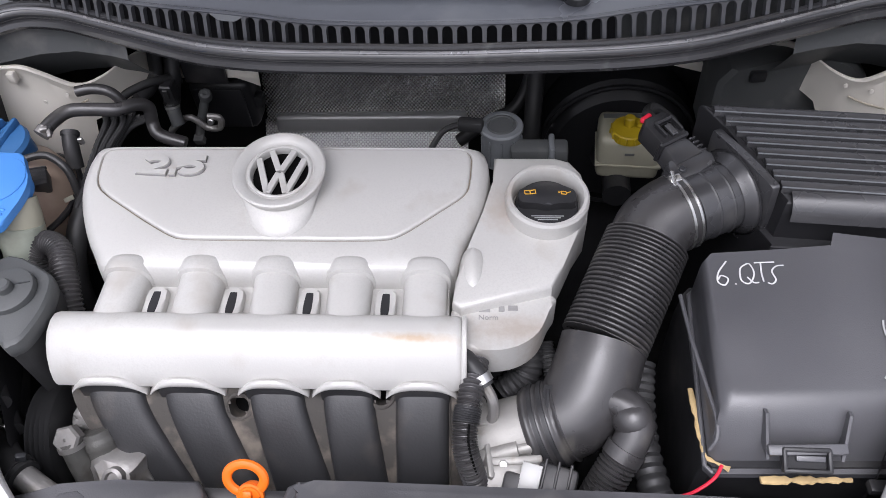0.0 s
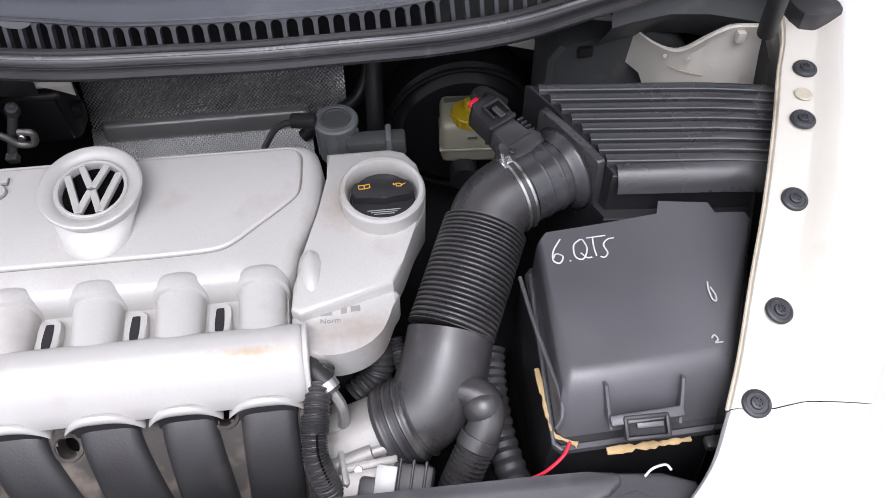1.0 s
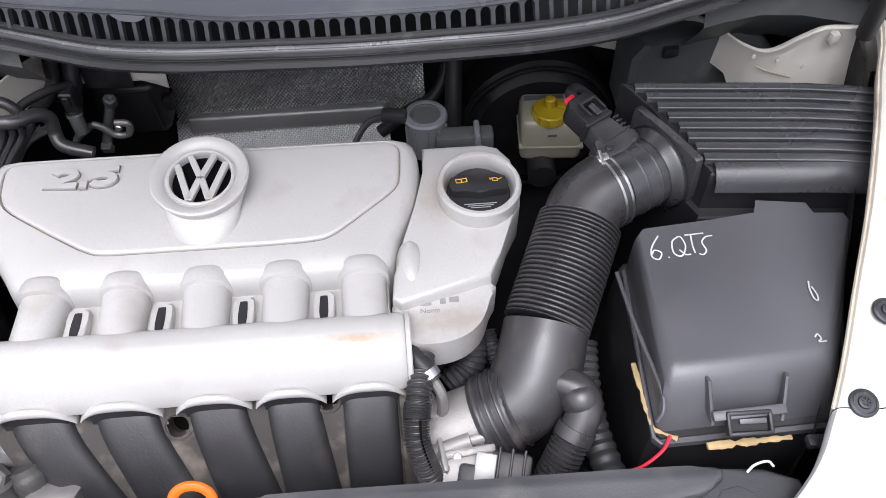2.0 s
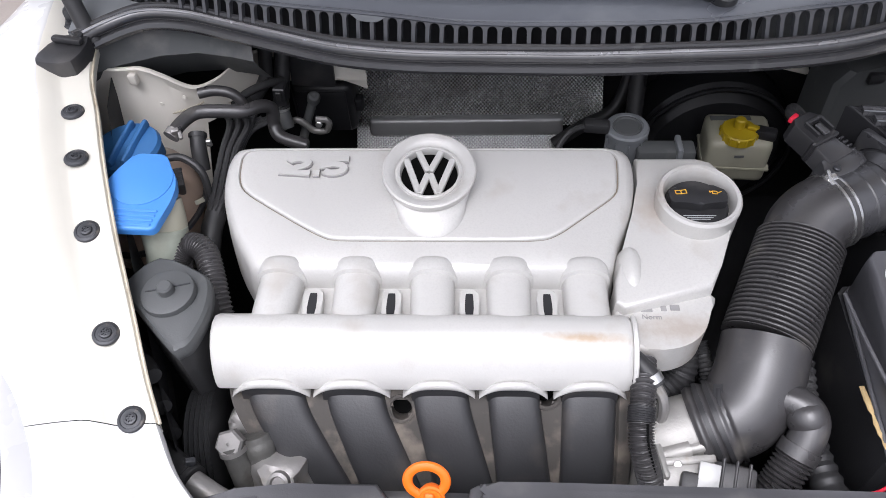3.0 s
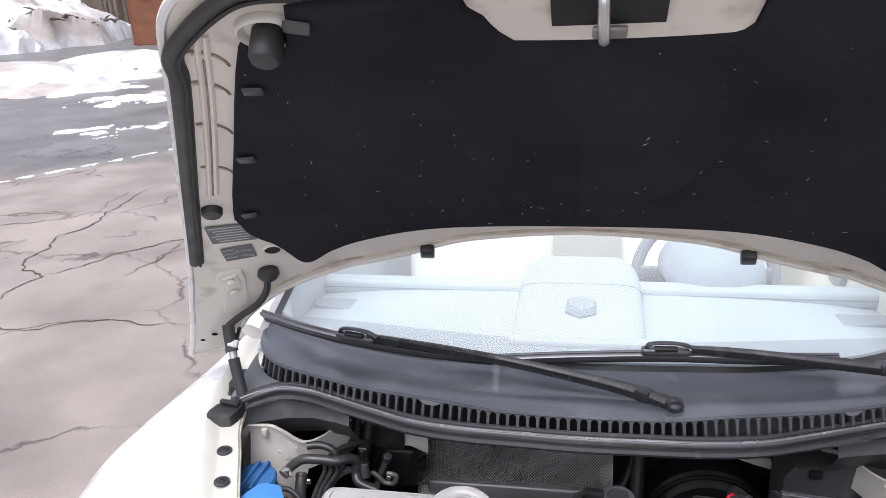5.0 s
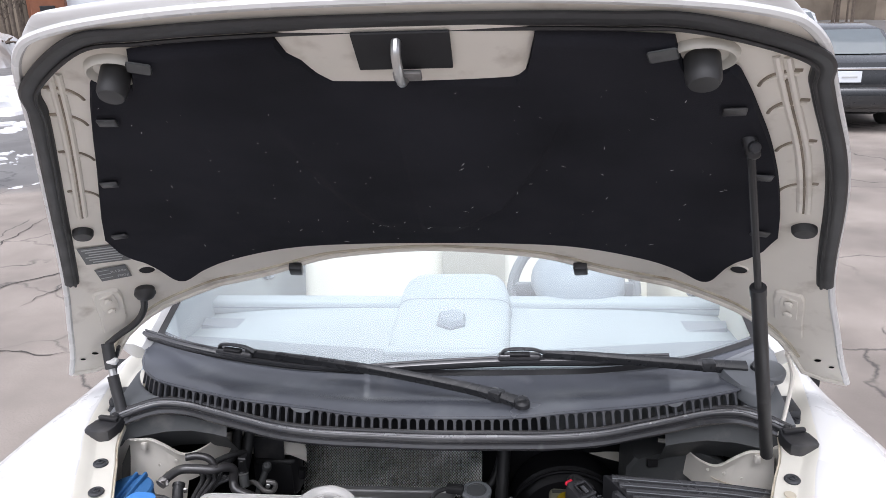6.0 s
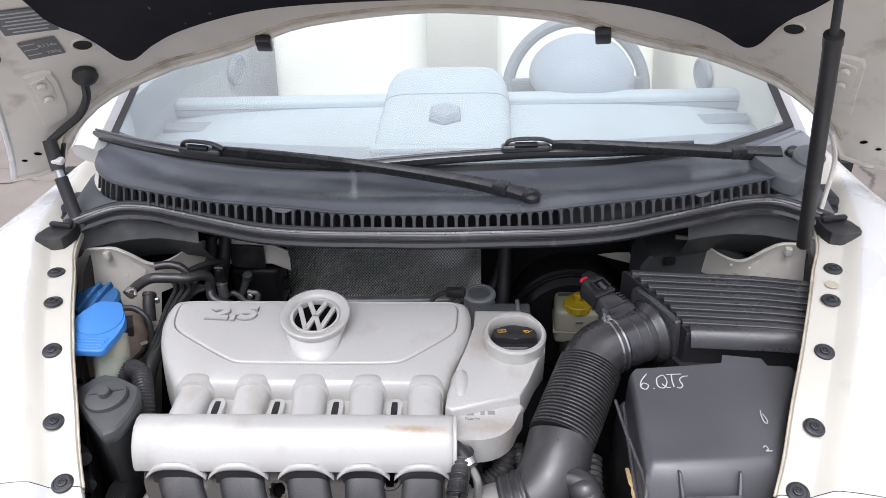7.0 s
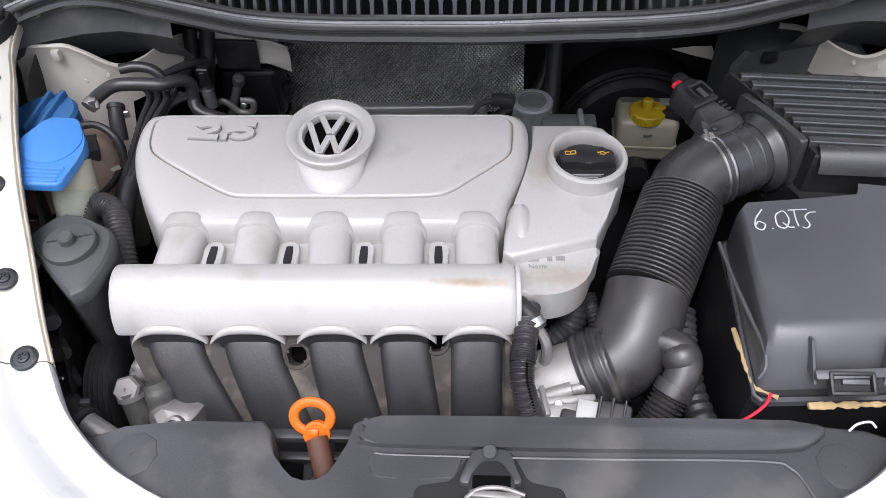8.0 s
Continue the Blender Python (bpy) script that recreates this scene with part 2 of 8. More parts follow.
def lathe(profile, m=None, seg=32, bm=None):
    """Turned about z: profile of (radius, height); closed where the radius is 0."""
    bm = bm or bmesh.new()
    m = m or Matrix()
    rings = []
    for r, h in profile:
        rings.append([bm.verts.new(m @ Vector((r * math.cos(a), r * math.sin(a), h))) for a in (2 * math.pi * k / seg for k in range(seg))]
                     if r > 1e-6 else [bm.verts.new(m @ Vector((0, 0, h)))])
    for a, b in zip(rings, rings[1:]):
        for k in range(seg):
            q = [a[k % len(a)], a[(k + 1) % len(a)], b[(k + 1) % len(b)], b[k % len(b)]]
            q = list(dict.fromkeys(q))
            if len(q) > 2:
                bm.faces.new(q)
    return bm


def box(size, m=None, bevel=0.002, seg=2, bm=None, taper=1.0):
    bm = bm or bmesh.new()
    made = bmesh.ops.create_cube(bm, size=1.0)["verts"]
    for v in made:
        k = taper if v.co.z > 0 else 1.0
        v.co = Vector((v.co.x * size[0] * k, v.co.y * size[1] * k, v.co.z * size[2]))
    if bevel:
        edges = list({e for v in made for e in v.link_edges})
        out = bmesh.ops.bevel(bm, geom=edges, offset=bevel, segments=seg, affect="EDGES", profile=0.5)
        made = list({v for f in out["faces"] for v in f.verts} | {v for v in made if v.is_valid})
    if m:
        bmesh.ops.transform(bm, matrix=m, verts=made)
    return bm


def prism(outline, z0, z1, m=None, bevel=0.004, seg=3, bm=None, top=None):
    """A block with that outline (counter-clockwise x, y), its upper edge rounded. top: f(x, y) added to the height of the upper face."""
    bm = bm or bmesh.new()
    lo = [bm.verts.new((x, y, z0)) for x, y in outline]
    hi = [bm.verts.new((x, y, z1 + (top(x, y) if top else 0))) for x, y in outline]
    n = len(outline)
    bm.faces.new(lo[::-1])
    f = bm.faces.new(hi)
    for k in range(n):
        bm.faces.new((lo[k], lo[(k + 1) % n], hi[(k + 1) % n], hi[k]))
    made = lo + hi
    if bevel:
        out = bmesh.ops.bevel(bm, geom=list(f.edges), offset=bevel, segments=seg, affect="EDGES", profile=0.5)
        made = list({v for g in out["faces"] for v in g.verts} | {v for v in made if v.is_valid})
    if m:
        bmesh.ops.transform(bm, matrix=m, verts=made)
    return bm


def loft(rings, closed=True, cap=True, bm=None):
    """A skin through rings of equally many points."""
    bm = bm or bmesh.new()
    vs = [[bm.verts.new(p) for p in ring] for ring in rings]
    n = len(vs[0])
    for a, b in zip(vs, vs[1:]):
        for k in range(n if closed else n - 1):
            bm.faces.new((a[k], a[(k + 1) % n], b[(k + 1) % n], b[k]))
    if cap and closed:
        bm.faces.new(vs[0][::-1])
        bm.faces.new(vs[-1])
    return bm


def slab(xs, y0, y1, z, thick, rows=12):
    """A sheet over columns at xs from y0(x) to y1(x), at the height z(x, y), that thick downwards (upwards: minus)."""
    bm = bmesh.new()
    for_side = []
    for dz in (0.0, -thick):
        cols = [[bm.verts.new((x, y, z(x, y) + dz)) for y in (y0(x) + (y1(x) - y0(x)) * k / rows for k in range(rows + 1))] for x in xs]
        for a, b in zip(cols, cols[1:]):
            for k in range(rows):
                bm.faces.new((a[k], b[k], b[k + 1], a[k + 1]))
        for_side.append(cols)
    a, b = for_side
    rim_a = [c[0] for c in a] + a[-1][1:] + [c[-1] for c in a[-2::-1]] + a[0][-2:0:-1]
    rim_b = [c[0] for c in b] + b[-1][1:] + [c[-1] for c in b[-2::-1]] + b[0][-2:0:-1]
    for k in range(len(rim_a)):
        j = (k + 1) % len(rim_a)
        bm.faces.new((rim_a[k], rim_a[j], rim_b[j], rim_b[k]))
    return bm


def curve_of(table):
    """f(x) through the (x, y) rows, straight between them, flat beyond."""
    xs, ys = zip(*table)
    return lambda x: float(np.interp(x, xs, ys))


def smooth_curve(table):
    """As curve_of, but rounded through the rows."""
    pts = spline([(x, y, 0) for x, y in table], 10)
    return curve_of([(p.x, p.y) for p in pts])


def span(a, b, n):
    return [a + (b - a) * k / n for k in range(n + 1)]


def letters(text, size, m, mat, name, parent, depth=0.001, bold=0.0, shear=0.0, label="", squash=1.0):
    cu = bpy.data.curves.new(name, "FONT")
    cu.body, cu.size, cu.extrude, cu.offset, cu.shear = text, size, depth, bold, shear
    cu.align_x, cu.align_y = "CENTER", "CENTER"
    cu.resolution_u = 4
    tmp = new(name + "_text", cu)
    bpy.context.view_layer.update()
    me = bpy.data.meshes.new_from_object(tmp.evaluated_get(bpy.context.evaluated_depsgraph_get()))
    bpy.data.objects.remove(tmp)
    bm = bmesh.new()
    bm.from_mesh(me)
    bpy.data.meshes.remove(me)
    bmesh.ops.transform(bm, matrix=m @ Matrix.Diagonal((1, squash, 1, 1)), verts=bm.verts)
    return piece(name, bm, mat, parent, label, smooth=0)


def smooth_outline(pts, n=4):
    q = [Vector((x, y, 0)) for x, y in pts]
    k = len(q)
    out = []
    for i in range(k):
        a, b, c, d = q[i - 1], q[i], q[(i + 1) % k], q[(i + 2) % k]
        for j in range(n):
            t = j / n
            v = 0.5 * (2 * b + (c - a) * t + (2 * a - 5 * b + 4 * c - d) * t * t + (3 * b - 3 * c + d - a) * t ** 3)
            out.append((v.x, v.y))
    return out


def rounded(pts, r):
    """The outline with its corners cut twice, by at most r."""
    for reach in (r, r / 2.5):
        q, got = [Vector(p) for p in pts], []
        for k, p in enumerate(q):
            for o in (q[k - 1], q[(k + 1) % len(q)]):
                d = o - p
                got.append(p + d * min(0.3, reach / max(1e-6, d.length)))
        pts = got
    return [(p.x, p.y) for p in pts]


# ---- ground ----
def ground_material():
    m = material("worn_asphalt", (0.268, 0.235, 0.209), 0.8, vary=0.34, scale=1.3, grain=0.25, grain_scale=130, dirt=(0.150, 0.130, 0.116), dirt_at=0.48, dirt_scale=0.9, bump=0.5, bump_scale=60)
    nt = m.node_tree
    b = nt.nodes["Principled BSDF"]
    base = b.inputs["Base Color"].links[0].from_socket
    co = nt.nodes.new("ShaderNodeTexCoord")
    warp = nt.nodes.new("ShaderNodeTexNoise")
    warp.inputs["Scale"].default_value = 1.6
    warp.inputs["Detail"].default_value = 6
    add = nt.nodes.new("ShaderNodeMix")
    add.data_type = "RGBA"
    add.inputs[0].default_value = 0.42
    nt.links.new(co.outputs["Object"], warp.inputs["Vector"])
    nt.links.new(co.outputs["Object"], add.inputs[6])
    nt.links.new(warp.outputs["Color"], add.inputs[7])
    crack = nt.nodes.new("ShaderNodeTexVoronoi")
    crack.feature = "DISTANCE_TO_EDGE"
    crack.inputs["Scale"].default_value = 1.3
    nt.links.new(add.outputs[2], crack.inputs["Vector"])
    r = nt.nodes.new("ShaderNodeMapRange")
    r.inputs[1].default_value, r.inputs[2].default_value, r.inputs[3].default_value, r.inputs[4].default_value = 0.0, 0.014, 0.9, 0.0
    nt.links.new(crack.outputs["Distance"], r.inputs[0])
    x = nt.nodes.new("ShaderNodeMix")
    x.data_type = "RGBA"
    x.inputs[7].default_value = (0.05, 0.047, 0.045, 1)
    nt.links.new(base, x.inputs[6])
    gate = nt.nodes.new("ShaderNodeTexNoise")
    gate.inputs["Scale"].default_value, gate.inputs["Detail"].default_value = 0.9, 3
    nt.links.new(co.outputs["Object"], gate.inputs["Vector"])
    g = nt.nodes.new("ShaderNodeMapRange")
    g.inputs[1].default_value, g.inputs[2].default_value = 0.42, 0.50
    nt.links.new(gate.outputs["Fac"], g.inputs[0])
    mul = nt.nodes.new("ShaderNodeMath")
    mul.operation = "MULTIPLY"
    nt.links.new(r.outputs[0], mul.inputs[0])
    nt.links.new(g.outputs[0], mul.inputs[1])
    nt.links.new(mul.outputs[0], x.inputs[0])
    # the far part of the lot is wet and grey
    sep = nt.nodes.new("ShaderNodeVectorMath")
    sep.operation = "DOT_PRODUCT"
    sep.inputs[1].default_value = (-0.57, 1.0, 0.0)
    nt.links.new(co.outputs["Object"], sep.inputs[0])
    blot = nt.nodes.new("ShaderNodeTexNoise")
    blot.inputs["Scale"].default_value, blot.inputs["Detail"].default_value = 0.55, 7
    nt.links.new(co.outputs["Object"], blot.inputs["Vector"])
    far = nt.nodes.new("ShaderNodeMath")
    far.operation = "MULTIPLY_ADD"
    far.inputs[1].default_value = 5.0
    nt.links.new(blot.outputs["Fac"], far.inputs[0])
    nt.links.new(sep.outputs["Value"], far.inputs[2])
    wet = nt.nodes.new("ShaderNodeMapRange")
    wet.inputs[1].default_value, wet.inputs[2].default_value = 12.1, 12.7
    nt.links.new(far.outputs[0], wet.inputs[0])
    w = nt.nodes.new("ShaderNodeMix")
    w.data_type, w.blend_type = "RGBA", "MULTIPLY"
    w.inputs[7].default_value = (0.60, 0.67, 0.74, 1)
    nt.links.new(wet.outputs[0], w.inputs[0])
    nt.links.new(x.outputs[2], w.inputs[6])
    nt.links.new(w.outputs[2], b.inputs["Base Color"])
    gloss = nt.nodes.new("ShaderNodeMapRange")
    gloss.inputs[3].default_value, gloss.inputs[4].default_value = 0.85, 0.42
    nt.links.new(wet.outputs[0], gloss.inputs[0])
    nt.links.new(gloss.outputs[0], b.inputs["Roughness"])
    return m


M["ground"] = ground_material()
bm = bmesh.new()
bmesh.ops.create_grid(bm, x_segments=8, y_segments=8, size=300)
ground = tagged(part("ground", bm, "ground", smooth=0), "worn cracked grey-brown asphalt parking lot", "ground", kind="structure")

def clear_glass(name, tint, haze):
    m = bpy.data.materials.new(name)
    m.use_nodes = True
    nt = m.node_tree
    nt.nodes.remove(nt.nodes["Principled BSDF"])
    tr, gl, fr, mx = nt.nodes.new("ShaderNodeBsdfTransparent"), nt.nodes.new("ShaderNodeBsdfGlossy"), nt.nodes.new("ShaderNodeFresnel"), nt.nodes.new("ShaderNodeMixShader")
    tr.inputs[0].default_value = (*tint, 1)
    gl.inputs["Roughness"].default_value = haze
    fr.inputs[0].default_value = 1.28
    for p, q in ((fr.outputs[0], mx.inputs[0]), (tr.outputs[0], mx.inputs[1]), (gl.outputs[0], mx.inputs[2]), (mx.outputs[0], nt.nodes["Material Output"].inputs[0])):
        nt.links.new(p, q)
    return m


M["lens"] = clear_glass("clear_lamp_lens", (0.95, 0.97, 0.97), 0.03)

# ---- the car: body ----
car = thing("car", "white compact car with its hood open, parked on asphalt", "car", (CX, 0.9, 0.0))

# inner edge of the bay's rim (distance from the centre line, y, height), back to front, and how far the skin bulges out
RIM = [(0.705, 1.25, 0.945), (0.674, 1.10, 0.972), (0.628, 0.905, 0.984), (0.601, 0.80, 0.981), (0.572, 0.736, 0.977), (0.540, 0.66, 0.971), (0.499, 0.565, 0.953),
       (0.467, 0.494, 0.930), (0.440, 0.429, 0.903), (0.418, 0.385, 0.888)]
NOSE = [(0.418, 0.3842, 0.8875), (0.393, 0.343, 0.870), (0.353, 0.306, 0.857), (0.316, 0.283, 0.852), (0.262, 0.262, 0.846), (0.15, 0.242, 0.842), (0.0, 0.235, 0.840)]
OUT = [0.765, 0.805, 0.895, 0.940, 0.948, 0.935, 0.90, 0.87, 0.84, 0.82]


def flange(side, d, y, z, nx, ny):
    rows = [(-0.002, -0.020), (-0.0035, -0.006), (-0.001, -0.001), (0.003, 0.0), (0.032, 0.0005), (0.036, 0.0018), (0.042, 0.0060), (0.055, 0.0140), (0.0580, 0.0148)]
    return [(CX + side * (d + nx * o), y + ny * o, z + h) for o, h in rows]


def skin(side, d, y, z, nx, ny, reach, fall=0.30):
    """One cross-section of the outer skin, from the rim's crest outwards and down."""
    rows = [(0.0565, 0.0138), (0.0590, 0.0152), (0.062, 0.0158)]
    for k in range(1, 41):
        a = k / 40 * math.pi / 2
        rows.append((0.062 + (reach - 0.062) * math.sin(a), 0.016 - fall * (1 - math.cos(a))))
    rows.append((reach, 0.016 - fall - 0.30))
    return [(CX + side * (d + nx * o), y + ny * o, z + h) for o, h in rows]


LAMP = {side: pose(CX + side * 0.735, 0.293, 0.820, 22, side * 18, 0) for side in (-1, 1)}


def sunk(bm):
    """Press the skin in where a headlight sits."""
    for m in LAMP.values():
        inv = m.inverted()
        for v in bm.verts:
            q = inv @ v.co
            if math.hypot(q.x, q.y) < 0.209 and q.z > -0.06:
                q.z = -0.075
                v.co = m @ q
    return bm


for side in (-1, 1):
    rings, inner = [], []
    for (d, y, z), out in zip(RIM, OUT):
        ny = -0.12 if y < 0.7 else -0.04
        rings.append([Vector(p) for p in skin(side, d, y, z, 1.0, ny, out - d)])
        inner.append([Vector(p) for p in flange(side, d, y, z, 1.0, ny)])
    fen = piece("fender", sunk(loft([list(r) for r in zip(*[spline(c, 9) for c in zip(*rings)])], closed=False)), "white", car)
    piece("rim_flange", loft([list(r) for r in zip(*[spline(c, 3) for c in zip(*inner)])], closed=False), "rim", fen, "cream-white painted flange")
    seam = [r[1] for r in zip(*[spline(c, 3) for c in zip(*inner)])]
    piece("edge_seam", sweep(bmesh.new(), [p + Vector((-side * 0.0008, 0, 0.002)) for p in seam], 0.0017, 6), "seam_tan", fen, "yellowed seam along the flange")

full = [(-d, y, z) for d, y, z in NOSE] + [(d, y, z) for d, y, z in NOSE[-2::-1]]
path = spline(full, 5)
rings, inner = [], []
for i, p in enumerate(path):
    d = (path[min(i + 1, len(path) - 1)] - path[max(i - 1, 0)])
    n = Vector((d.y, -d.x, 0)).normalized()
    w = min(1.0, max(0.0, (abs(p.x) - 0.27) / 0.148)) ** 0.8
    n = n.lerp(Vector((math.copysign(1, p.x), -0.12, 0)), w)
    rings.append(skin(1, p.x, p.y, p.z, n.x, n.y, 0.17 + (0.402 - 0.17) * w))
    inner.append(flange(1, p.x, p.y, p.z, n.x, n.y))
bump = piece("front_bumper", sunk(loft(rings, closed=False)), "white", car)
piece("rim_flange", loft(inner, closed=False), "white", bump)
for side in (-1, 1):
    hl = LAMP[side]
    lamp = piece("headlight", lathe([(0.2200, -0.07), (0.2205, 0.000), (0.2190, 0.0015), (0.2165, -0.001)], hl, 72), "rubber", car, "oval headlight with a bright trim ring")
    piece("lamp_lip", lathe([(0.2420, -0.060), (0.2320, -0.020), (0.2250, 0.000), (0.2225, 0.0035), (0.2208, 0.0020), (0.2206, -0.02)], hl, 72), "white", lamp, "white painted lip round the lamp")
    piece("trim_ring", lathe([(0.2185, -0.004), (0.2180, 0.0050), (0.2150, 0.0070), (0.2080, 0.0075), (0.2045, 0.0050), (0.2035, -0.004)], hl, 72), "lamp_ring", lamp)
    piece("reflector", lathe([(0.2045, 0.000), (0.170, -0.022), (0.160, -0.034), (0.09, -0.056), (0, -0.062)], hl, 48), "reflector", lamp)
    for r_, h_ in ((0.085, -0.035), (0.055, -0.03)):
        piece("bulb_shield", lathe([(r_, h_ - 0.02), (r_, h_ + 0.012), (r_ - 0.006, h_ + 0.014), (r_ - 0.008, h_)], hl @ pose(-0.10 * side * (1 if r_ > 0.06 else -0.9), 0.02, 0), 28), "chrome", lamp)
    ln = piece("lens", lathe([(0.2055, 0.006), (0.17, 0.018), (0.12, 0.028), (0.06, 0.034), (0, 0.036)], hl, 48), "lens", lamp)
    ln.visible_shadow = False

# fasteners along the rim
BOLTS = [(0.661, 0.903, 0.986), (0.593, 0.729, 0.979), (0.562, 0.655, 0.974), (0.523, 0.564, 0.955), (0.479, 0.461, 0.9205), (0.439, 0.386, 0.891)]
bolt_mesh = None
for side in (-1, 1):
    for d, y, z in BOLTS:
        if bolt_mesh is None:
            b = lathe([(0, 0.0030), (0.0034, 0.0030), (0.0038, 0.0044), (0.0056, 0.0040), (0.0062, 0.0020), (0.0094, 0.0018), (0.0100, 0.0024), (0.0122, 0.0016), (0.0130, 0.0004), (0.0130, -0.001), (0, -0.001)], seg=24)
            for k in range(6):
                a = k * math.pi / 3
                box((0.0014, 0.0022, 0.0012), pose(0.0030 * math.cos(a), 0.0030 * math.sin(a), 0.0036, 0, 0, math.degrees(a) + 90), 0, bm=b)
            ob = part("rim_bolt", b, "bolt")
            bolt_mesh = ob.data
        else:
            ob = new("rim_bolt", bolt_mesh)
        tilt = 14 if y < 0.6 else 4
        ob.matrix_world = Matrix.Translation((CX + side * d, y, z)) @ pose(0, 0, 0, tilt, -4 * side, 37 * d * 100 % 60)
        tagged(ob, "dark round screw with a wide washer in the fender rim", "screw", "rim screws")

stain = thing("paint_ring", "yellowish ring of old sealer on the fender rim", "stain", (0.587, 0.684, 0.975))
piece("ring", lathe([(0.0095, 0.0002), (0.0080, 0.0010), (0.0055, 0.0007), (0, 0.0006)], pose(0.5885, 0.6905, 0.9765, 4), 20), "seam_tan", stain)

# ---- engine bay shell ----
bay = thing("engine_bay", "engine bay painted near-black for shade, with cream inner panels", "engine bay", (CX, 0.7, 0.4), kind="structure")
# walls, floor and firewall hold the bay's shade in their near-black colour
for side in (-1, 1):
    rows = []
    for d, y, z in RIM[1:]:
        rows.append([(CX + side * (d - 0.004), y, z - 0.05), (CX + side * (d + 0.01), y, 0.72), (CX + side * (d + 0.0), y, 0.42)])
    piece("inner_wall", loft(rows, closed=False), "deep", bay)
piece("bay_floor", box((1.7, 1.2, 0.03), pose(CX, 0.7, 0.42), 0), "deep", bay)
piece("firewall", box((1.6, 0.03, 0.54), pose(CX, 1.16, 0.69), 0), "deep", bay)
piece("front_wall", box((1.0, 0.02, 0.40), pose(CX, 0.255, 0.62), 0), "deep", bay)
# cream strut-tower panels at the back corners
for side in (-1, 1):
    edge = [(0.642, 0.859, 0.947), (0.604, 0.862, 0.943), (0.573, 0.868, 0.940), (0.550, 0.873, 0.925), (0.520, 0.885, 0.897), (0.495, 0.910, 0.892), (0.475, 0.950, 0.892), (0.458, 0.975, 0.891), (0.430, 0.985, 0.890)]
    if side < 0:
        edge += [(0.40, 0.987, 0.889), (0.36, 0.987, 0.884), (0.32, 0.986, 0.870), (0.298, 0.985, 0.860)]
    top_y = curve_of([(0.47, 0.915), (0.495, 0.905), (0.52, 0.883), (0.55, 0.871), (0.64, 0.858)])
    rows = []
    for p in spline([(CX + side * d, y, z) for d, y, z in edge], 5):
        deep_end = min(1.0, max(0.0, (abs(p.x - CX) - (0.515 if side < 0 else 0.490)) / (0.03 if side < 0 else 0.014)))
        low = 0.838 + (0.60 - 0.838) * deep_end
        rows.append([p + Vector((0, 0.004, 0.0005)), p + Vector((0, -0.001, 0.002)), p + Vector((0, -0.004, 0.0)), p + Vector((0, -0.0025, -0.004)), p + Vector((0, 0.001, -0.016)), p + Vector((0, -0.004, -0.040)),
                     Vector((p.x, p.y - 0.006 - 0.03 * deep_end, max(low, p.z - 0.11))), Vector((p.x, p.y - 0.006 - 0.05 * deep_end, low - 0.001))])
    tower = piece("tower_panel", loft(rows, closed=False), "cream", bay, "dusty cream-painted inner panel")
    piece("panel_seam", sweep(bmesh.new(), [(CX + side * d, top_y(d) - 0.0085, 0.872 + 0.004 * math.sin(d * 30)) for d in span(0.51, 0.63, 14)], 0.0012, 6), "seam_tan", tower)
    for k, d in enumerate((0.505, 0.530, 0.560, 0.595)):
        piece("rivet", lathe([(0.0032, 0), (0.0028, 0.0015), (0, 0.002)], Matrix.Translation((CX + side * d, top_y(d) - 0.006, 0.885 + 0.004 * (k % 2))) @ pose(0, 0, 0, 80), 10), "cream", tower)
    piece("bracket", box((0.011, 0.010, 0.015), pose(CX + side * 0.582, 0.858, 0.931), 0.002), "cream", tower)

piece("hinge_web", sweep(bmesh.new(), spline([(0.624, 0.846, 0.966), (0.633, 0.846, 0.945), (0.646, 0.846, 0.918), (0.658, 0.846, 0.890)], 5), lambda t: 0.0135 - 0.003 * math.sin(t * 3.1), 10, flat=0.35, up=(0, 1, 0)), "cream", bay, "cream-painted hinge web")

# ---- front panel over the radiator ----
front = thing("radiator_panel", "black plastic panel over the radiator, notched for the dipstick", "panel", (0.0, 0.32, 0.82))
outline = [(-0.395, 0.330), (-0.372, 0.316), (-0.340, 0.290), (-0.30, 0.270), (-0.24, 0.250), (-0.12, 0.232), (0.012, 0.226), (0.14, 0.232), (0.27, 0.250), (0.33, 0.270), (0.37, 0.290), (0.405, 0.320),
           (0.40, 0.345), (0.370, 0.357), (0.30, 0.362), (0.10, 0.362), (-0.105, 0.360), (-0.112, 0.356), (-0.115, 0.333), (-0.118, 0.314), (-0.125, 0.300), (-0.137, 0.292), (-0.151, 0.290), (-0.165, 0.294), (-0.176, 0.304), (-0.183, 0.320),
           (-0.190, 0.346), (-0.200, 0.358), (-0.28, 0.355), (-0.335, 0.348)]
piece("body", prism(outline, 0.80, 0.832, None, 0.005, 3), "panel", front)
piece("rear_band", prism(smooth_outline([(-0.100, 0.338), (-0.085, 0.330), (0.10, 0.328), (0.28, 0.330), (0.315, 0.338), (0.330, 0.352), (0.30, 0.3605), (0.10, 0.3605), (-0.085, 0.3595), (-0.099, 0.352)], 3), 0.825, 0.8395, None, 0.004, 3), "panel", front)
piece("field_rim", sweep(bmesh.new(), spline([(-0.088, 0.324, 0.8318), (-0.06, 0.322, 0.8318), (0.10, 0.321, 0.8318), (0.26, 0.322, 0.8318), (0.292, 0.314, 0.8318), (0.305, 0.285, 0.8318)], 8), 0.0022, 8), "panel", front)
piece("notch_brace", box((0.10, 0.012, 0.010), pose(-0.150, 0.352, 0.812), 0.003), "black", front)
